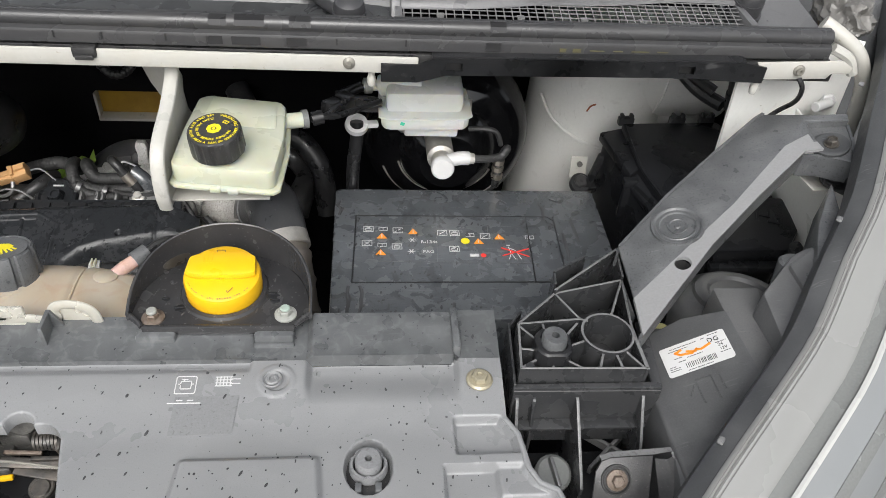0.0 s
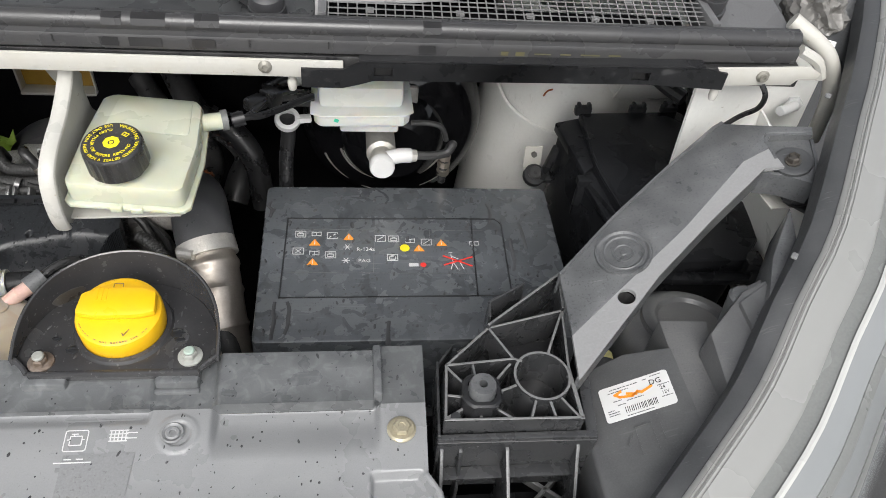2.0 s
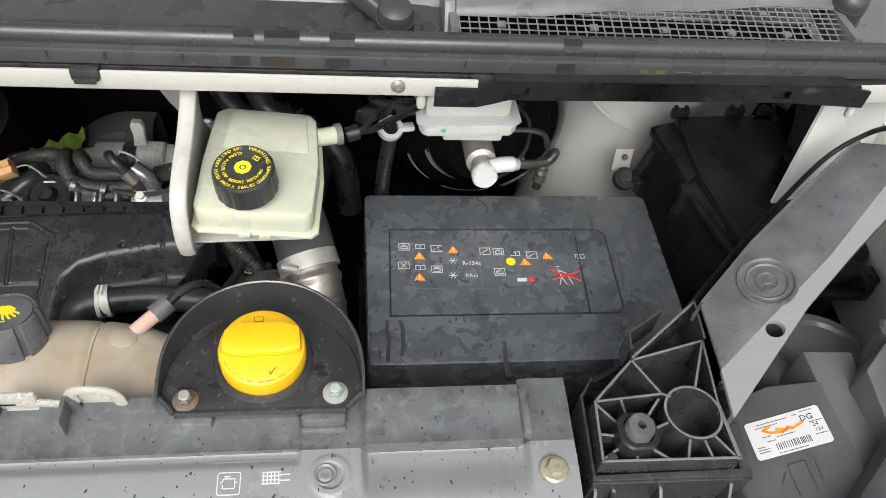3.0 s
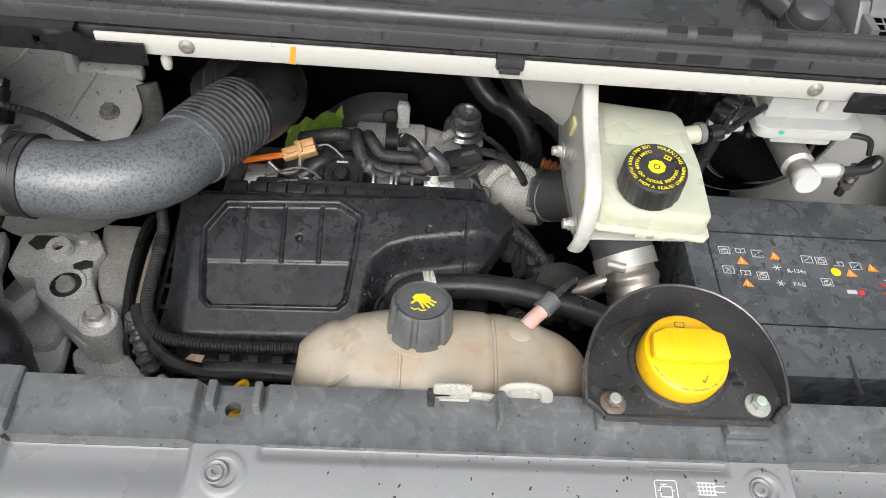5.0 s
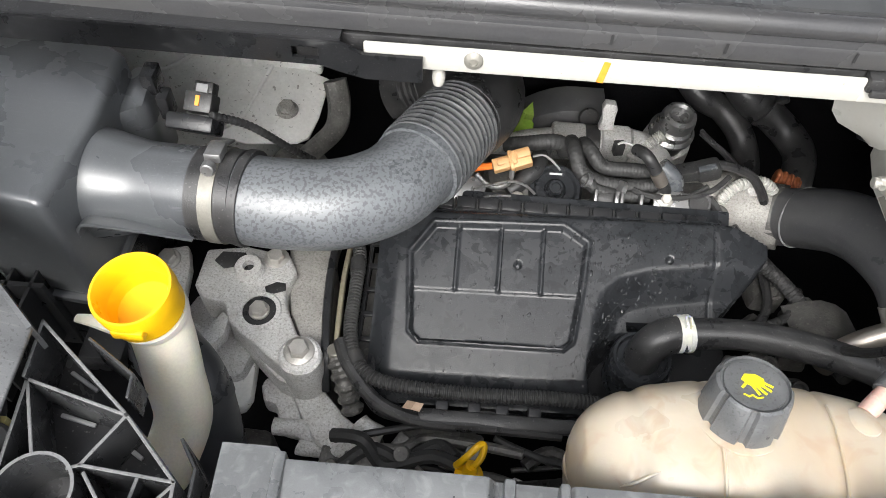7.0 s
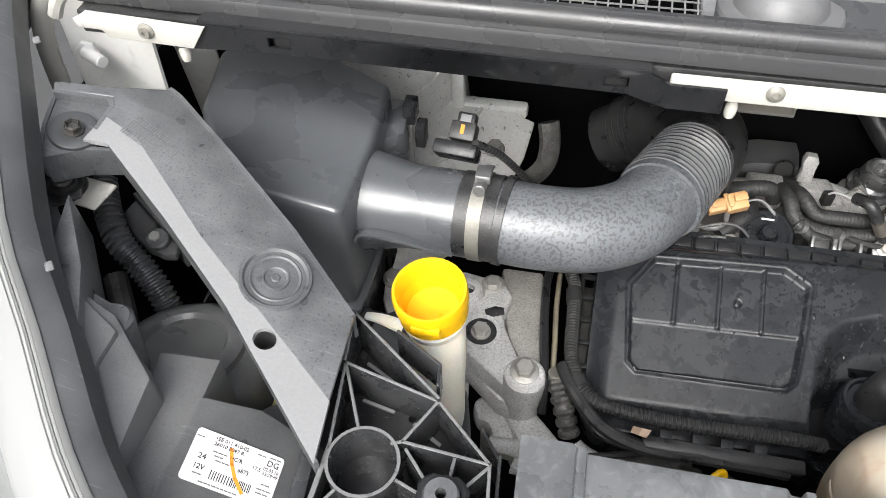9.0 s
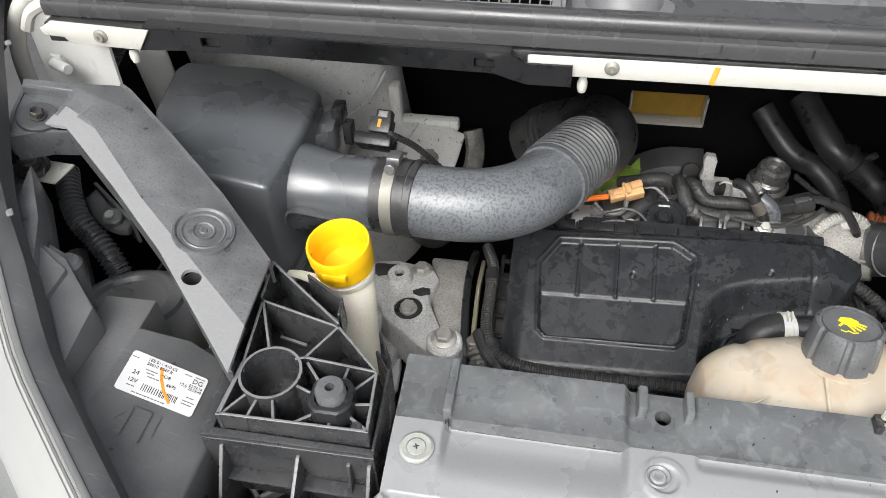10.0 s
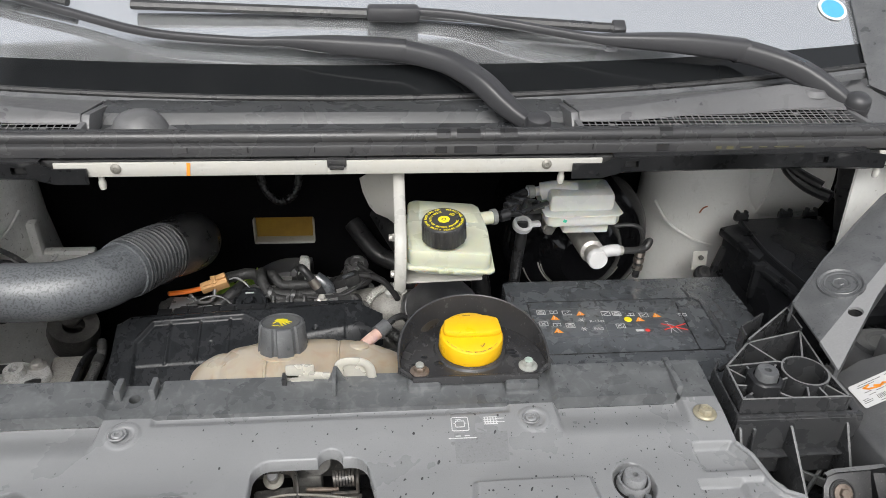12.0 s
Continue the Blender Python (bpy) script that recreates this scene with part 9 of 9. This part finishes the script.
part("brake_pipe", tube([(0.474, 0.937, 1.022), (0.50, 0.94, 1.02), (0.52, 0.945, 1.022), (0.528, 0.95, 1.032), (0.526, 0.96, 1.02), (0.522, 0.965, 0.995), (0.52, 0.966, 0.95)], 0.0062, 10), "rubber", mc)
for z in (0.998, 0.985, 0.970):
    part("pipe_union", tube([(0.521, 0.966, z + 0.004), (0.5205, 0.966, z - 0.004)], 0.0095, 10, 2), "shine", mc)
part("second_pipe", tube([(0.47, 0.975, 1.05), (0.495, 0.968, 1.055), (0.512, 0.965, 1.05), (0.52, 0.962, 1.03)], 0.004, 8), "rubber", mc)
part("mount_flange", box(0.37, 0.49, 1.09, 1.10, 0.98, 1.03, 0.004), "steel", mc)
bolt_parts(mc, (0.375, 1.06, 1.0), 0.009, (0, -1, 0), "steel", 1.3)
mr = thing("master_reservoir", (0.4, 0.97, 1.09), "milky white master cylinder reservoir", "reservoir")
part("bowl", prism([(0.336, 0.938), (0.345, 0.930), (0.455, 0.934), (0.464, 0.942), (0.462, 1.015), (0.452, 1.025), (0.345, 1.02), (0.336, 1.01)], 1.072, 1.094, b=0.006), "milk", mr)
part("upper", prism([(0.342, 0.945), (0.455, 0.948), (0.456, 1.015), (0.345, 1.012)], 1.092, 1.125, b=0.008), "milk", mr)
part("left_lobe", tube([(0.335, 0.99, 1.112), (0.36, 0.985, 1.118), (0.395, 0.98, 1.118)], 0.0155, 18, 4), "milk", mr)
part("spout", tube([(0.342, 0.992, 1.112), (0.322, 0.988, 1.113), (0.31, 0.986, 1.113)], 0.008, 12, 3), "milk", mr)
part("spout_clamp", tube([(0.322, 0.988, 1.113), (0.311, 0.986, 1.113)], 0.0115, 12, 2), "pale", mr)
part("lower_neck", prism([(0.37, 0.95), (0.45, 0.95), (0.45, 1.0), (0.37, 1.0)], 1.05, 1.074, b=0.004), "milk", mr)
part("seam", prism([(0.332, 0.933), (0.345, 0.926), (0.457, 0.930), (0.468, 0.94), (0.466, 1.017), (0.452, 1.03), (0.345, 1.025), (0.332, 1.012)], 1.092, 1.0945, b=0.0006), "milk", mr)
part("teal_dab", obox((0.366, 0.9285, 1.086), (0.006, 0.0006, 0.005), (0, 20, 0), 0), "teal", mr)
for pts, r, mm in (([(0.308, 0.985, 1.113), (0.29, 0.975, 1.11), (0.275, 0.96, 1.112)], 0.0075, "newhose"), ([(0.262, 0.874, 1.131), (0.29, 0.93, 1.125), (0.33, 0.97, 1.10)], 0.004, "newhose"), ([(0.30, 0.96, 1.07), (0.30, 0.955, 1.04), (0.295, 0.95, 1.0), (0.292, 0.945, 0.93)], 0.010, "newhose"), ([(0.23, 1.05, 1.15), (0.26, 1.03, 1.17), (0.30, 1.04, 1.165), (0.34, 1.06, 1.16)], 0.006, "newhose"), ([(0.24, 1.06, 1.13), (0.28, 1.05, 1.14), (0.33, 1.08, 1.12)], 0.005, "newhose"), ([(0.175, 1.06, 0.985), (0.21, 1.045, 0.975), (0.24, 1.025, 0.935), (0.25, 1.005, 0.86)], 0.018, "newhose")):
    solo("brake_hose", tube(pts, r, 12), mm, "black hose by the brake servo", "hose", "brake hoses")
pf = thing("pressure_fitting", (0.30, 0.96, 1.08), "pale plastic pressure fitting on a black pipe", "fitting")
part("body", join(lathe([(0.0105, 0), (0.0165, 0), (0.0175, 0.003), (0.0165, 0.010), (0.0105, 0.010), (0.0105, 0)], (0.300, 0.957, 1.062), (0.1, -0.5, 1), 28), obox((0.321, 0.958, 1.066), (0.022, 0.012, 0.008), (0, 0, 10))), "paper", pf)
part("connector", join(obox((0.268, 0.905, 1.128), (0.026, 0.018, 0.016), (0, 8, 50), 0.003), obox((0.285, 0.925, 1.124), (0.022, 0.022, 0.02), (0, 8, 50), 0.003)), "newhose", pf)
part("plug", join(obox((0.322, 0.965, 1.092), (0.03, 0.014, 0.014)), obox((0.30, 0.965, 1.098), (0.03, 0.012, 0.012), (0, -10, 0))), "rubber", pf)

# ---- fuse box by the right-hand tower ----
fb = thing("fuse_box", (0.8, 0.93, 0.9), "black fuse box with clipped sloping lid", "fuse box")
lidz = lambda x, y: 1.017 + 0.03 * (y - 1.0)
part("lid", prism([(0.738, 1.052), (0.905, 1.062), (0.935, 1.02), (0.925, 0.86), (0.775, 0.775), (0.760, 0.80), (0.748, 0.86), (0.735, 0.94)], -0.022, 0, b=0.005, height=lidz), "fuse", fb)
part("lid_rim", tube([(0.742, 1.045, 1.016), (0.739, 0.94, 1.013), (0.752, 0.86, 1.011), (0.768, 0.79, 1.008)], 0.003, 8, 5), "fuse", fb)
part("side_lip", prism([(0.701, 1.043), (0.740, 1.050), (0.737, 0.935), (0.720, 0.920)], -0.016, 0, b=0.003, height=lambda x, y: 1.010 - 0.12 * (0.74 - x)), "fuse", fb)
part("lower_lip", prism([(0.722, 0.915), (0.738, 0.93), (0.752, 0.86), (0.775, 0.775), (0.762, 0.77), (0.738, 0.84)], -0.012, 0, b=0.003, height=lambda x, y: 0.992), "fuse", fb)
part("body", prism([(0.706, 1.036), (0.90, 1.05), (0.92, 0.87), (0.78, 0.785), (0.748, 0.845), (0.722, 0.918)], 0.74, 1.0, b=0.006), "fuse", fb)
part("hook", join(box(0.713, 0.729, 0.912, 0.922, 0.93, 0.998, 0.002), box(0.710, 0.732, 0.909, 0.924, 0.990, 1.002, 0.002)), "fuse", fb)
for x, y in ((0.745, 1.056), (0.835, 1.060), (0.888, 1.064)):
    part("clip", join(obox((x, y, 1.020), (0.026, 0.012, 0.014), (0, 0, 4), 0.002), obox((x - 0.008, y, 1.028), (0.006, 0.010, 0.010), (0, 0, 4), 0.002), obox((x + 0.008, y, 1.028), (0.006, 0.010, 0.010), (0, 0, 4), 0.002)), "black", fb)
part("lug", join(disc(0.018, 0.012, (0.682, 1.03, 0.905), (0, -0.6, 1)), obox((0.702, 1.03, 0.909), (0.045, 0.026, 0.010), (20, 0, 0)), obox((0.700, 1.022, 0.940), (0.012, 0.012, 0.07), (0, 12, 0), 0.003)), "black", fb)
part("lug_bush", lathe([(0.004, 0), (0.011, 0), (0.012, 0.004), (0.009, 0.007), (0.004, 0.007)], (0.682, 1.025, 0.916), (0, -0.6, 1), 20), "rubber", fb)
sb = thing("relay_box", (0.86, 0.78, 0.95), "black relay box lid with embossed lines", "relay box")
part("lid", prism([(0.795, 0.748), (0.905, 0.752), (0.935, 0.79), (0.940, 0.86), (0.85, 0.86), (0.795, 0.80)], -0.03, 0, b=0.007, height=lambda x, y: 1.004 + 0.10 * (y - 0.75)), "fuse", sb)
part("front_lip", box(0.79, 0.912, 0.736, 0.752, 0.972, 0.984, 0.003), "fuse", sb)
part("base", prism([(0.80, 0.755), (0.90, 0.758), (0.93, 0.79), (0.93, 0.85), (0.80, 0.85)], 0.80, 0.978, b=0.006), "black", sb)
part("corner_clip", join(box(0.905, 0.930, 0.744, 0.772, 0.975, 1.004, 0.004), box(0.911, 0.924, 0.738, 0.746, 0.968, 0.992, 0.002)), "black", sb)
part("emboss", strokes([((-0.016, 0.008), (0.0, 0.008)), ((0.0, 0.008), (0.0, 0.018)), ((0.0, -0.002), (0.014, -0.002)), ((0.014, -0.002), (0.014, 0.008)), ((-0.016, -0.002), (-0.016, 0.008))], 0.0032, pose(0.895, 0.808, 1.0095, 5.7, 0, -20), 0.0022), "fuse", sb)
part("front_ledge", prism([(0.79, 0.736), (0.91, 0.742), (0.90, 0.69), (0.80, 0.68)], 0.90, 0.93, b=0.006), "fuse", sb)
vp = thing("vent_pipe", (0.88, 0.965, 1.1), "black vent pipe between the tower and wing", "pipe")
part("pipe", tube([(0.862, 0.968, 1.19), (0.872, 0.965, 1.13), (0.884, 0.962, 1.07), (0.90, 0.96, 1.0)], 0.0185, 18, 5), "rubber", vp)
part("collar", tube([(0.872, 0.965, 1.128), (0.8765, 0.964, 1.104)], 0.0205, 18, 2), "rubber", vp)
part("branch", tube([(0.80, 1.06, 1.15), (0.81, 1.05, 1.12), (0.835, 1.02, 1.10), (0.862, 0.985, 1.095)], 0.011, 10), "rubber", vp)
solo("tower_cable", tube([(0.775, 1.07, 1.18), (0.79, 1.05, 1.15), (0.815, 1.03, 1.125), (0.85, 1.0, 1.11)], 0.009, 10), "rubber", "black cable across the tower", "cable")

# ---- inner wing flanges ----
for s in (1, -1):
    wg = thing("wing_flange", (0.9 * s, 0.88, 1.18), "cream inner wing flange with chipped sealer", "wing flange", "wing flanges")
    part("panel", mirror(sheet([[(x + 0.06 * (1.26 - z), 0.872 + 0.012 * math.sin((x - 0.84) * 26) - 0.25 * max(0.0, x - 0.93), z) for z in (1.03, 1.08, 1.13, 1.18, 1.225, 1.262)] for x in (0.795 if s > 0 else 0.868, 0.85 if s > 0 else 0.885, 0.90, 0.93, 0.948, 0.956)], 0.004), s), "cream", wg)
    if s > 0:
        part("side_panel", sheet([[(0.962 - 0.012 * j, y, 0.86 + 0.07 * j + 0.06 * (y - 0.64)) for j in range(5)] for y in (0.66, 0.74, 0.82, 0.90)], 0.003), "cream", wg)
    part("rolled_edge", mirror(tube([(0.90, 0.885, 1.278), (0.925, 0.872, 1.265), (0.950, 0.862, 1.247), (0.966, 0.856, 1.22), (0.976, 0.853, 1.185), (0.982, 0.852, 1.13)], 0.010, 12, 5), s), "white", wg)
    part("sealer", mirror(tube([(0.90, 0.845, 1.262), (0.925, 0.842, 1.25), (0.938, 0.84, 1.23)], 0.007, 8, 4), s), "white", wg)
    part("stud", mirror(join(disc(0.011, 0.006, (0.938, 0.862, 1.178), (-0.3, -1, 0), 6), disc(0.0065, 0.030, (0.938, 0.856, 1.178), (-1, -0.5, 0))), s), "paper", wg)
    hw = thing("hinge_wrap", (0.955 * s, 0.92, 1.27), "crumpled grey wrap round the bonnet hinge", "hinge wrap", "hinge wraps")
    rng = random.Random(9)
    bm = bmesh.new()
    bmesh.ops.create_icosphere(bm, subdivisions=5, radius=0.034)
    for v in bm.verts:
        v.co *= 1.16 - 0.42 * abs(noise.noise(v.co * 42)) - 0.2 * abs(noise.noise(v.co * 95)) - 0.06 * abs(noise.noise(v.co * 210))
        v.co.y *= 1.4
    part("wrap", mirror(moved(bm, Matrix.Translation((0.952, 0.93, 1.272))), s), "foil", hw, angle=24)
solo("screw_cable", tube([(0.846, 0.806, 1.24), (0.852, 0.800, 1.229), (0.857, 0.810, 1.205), (0.846, 0.826, 1.178), (0.803, 0.817, 1.14), (0.69, 0.727, 1.1), (0.599, 0.645, 1.075), (0.538, 0.603, 1.06), (0.495, 0.585, 1.045)], 0.0032, 8), "newhose", "thin black cable from the end bracket under the brace", "cable")
solo("wing_conduit", ribbed([(-0.905, 0.765, 1.09), (-0.886, 0.733, 1.082), (-0.865, 0.707, 1.07), (-0.844, 0.695, 1.055), (-0.824, 0.682, 1.037), (-0.808, 0.668, 1.01), (-0.795, 0.65, 0.97)], 0.0125, 0.0058, 0.10, 16), "bellows", "dusty corrugated conduit behind the headlamp", "conduit")
lg = thing("lamp_lug", (-0.83, 0.72, 1.05), "dusty black screw lug behind the headlamp", "lug")
part("arm", join(prism([(-0.889, 0.752), (-0.884, 0.777), (-0.868, 0.768), (-0.838, 0.735), (-0.812, 0.722), (-0.809, 0.708), (-0.822, 0.706), (-0.842, 0.712), (-0.865, 0.727)], 1.050, 1.060, b=0.003), wall((-0.884, 0.775), (-0.81, 0.72), 1.03, 1.066, 0.004)), "lamp", lg)
part("eye", disc(0.0115, 0.014, (-0.833, 0.722, 1.056), (0.1, -0.2, 1), b=0.002), "bracket", lg)
part("screw", disc(0.006, 0.004, (-0.8335, 0.719, 1.0695), (0.1, -0.2, 1), 6), "pale", lg)
sv2 = thing("lamp_stay", (-0.88, 0.66, 1.05), "scuffed grey plastic stay beside the headlamp", "stay")
part("leaf", prism([(-0.893, 0.690), (-0.880, 0.676), (-0.866, 0.671), (-0.830, 0.637), (-0.832, 0.626), (-0.852, 0.640), (-0.869, 0.635), (-0.892, 0.662)], 1.126, 1.130, b=0.001, height=lambda x, y: 0.25 * (-0.85 - x)), "bracket", sv2)
part("blade", prism([(-0.868, 0.672), (-0.861, 0.674), (-0.828, 0.638), (-0.831, 0.628)], 1.133, 1.136, b=0.0008, height=lambda x, y: 0.2 * (-0.85 - x)), "band", sv2)
part("block", prism([(-0.872, 0.640), (-0.85, 0.640), (-0.818, 0.597), (-0.822, 0.580), (-0.85, 0.606)], 1.08, 1.128, b=0.004), "lamp", sv2)
part("side_plate", prism([(-0.829, 0.588), (-0.820, 0.596), (-0.782, 0.566), (-0.757, 0.519), (-0.757, 0.500), (-0.790, 0.545)], 1.146, 1.150, b=0.001, height=lambda x, y: 0.25 * (-0.79 - x)), "lamp", sv2)
solo("rusty_stay", tube([(-0.885, 0.70, 1.02), (-0.872, 0.68, 1.01), (-0.862, 0.66, 0.99), (-0.86, 0.64, 0.96)], 0.012, 10), "dark", "stained brown metal stay behind the headlamp", "stay")
solo("wing_tube", ribbed([(-0.88, 0.955, 1.215), (-0.897, 0.948, 1.18), (-0.918, 0.938, 1.148), (-0.945, 0.925, 1.11), (-0.965, 0.91, 1.05)], 0.0145, 0.008, 0.06), "rubber", "black ribbed tube behind the wing flange", "tube")
solo("inner_wing_panel", sheet([[(x, 1.045 + 0.02 * (x + 0.95) - 0.1 * (z - 1.0), z) for z in (0.85, 0.95, 1.05, 1.15, 1.2)] for x in (-1.0, -0.97, -0.94, -0.905)], 0.004), "cream", "cream painted inner wing behind the filter box", "inner wing", kind="structure")
solo("ribbed_tray", join(*[box(-0.80 + 0.024 * k, -0.797 + 0.024 * k, 0.66, 0.76, 0.90, 0.99, 0) for k in range(5)], box(-0.81, -0.69, 0.74, 0.745, 0.88, 0.99, 0)), "black", "black ribbed tray below the brace", "tray")

# ---- bonnet, propped open overhead ----
bo = thing("bonnet", (0, 0.9, 1.7), "raised bonnet with a black felt liner", "bonnet")
rows, rows2 = [], []
for i in range(9):
    x = -0.84 + 0.21 * i
    drop = 0.05 * (x / 0.84) ** 2
    rows.append([(x, 1.12 - 0.26 * t, 1.66 + 0.80 * t + 0.08 * math.sin(t * math.pi) - drop) for t in (0, 0.25, 0.5, 0.75, 1.0)])
    rows2.append([(0.9 * x, 1.085 - 0.25 * t, 1.655 + 0.78 * t + 0.07 * math.sin(t * math.pi) - drop) for t in (0.03, 0.25, 0.5, 0.75, 0.95)])
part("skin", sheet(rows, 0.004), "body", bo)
part("liner", sheet(rows2, 0.012), "felt", bo)
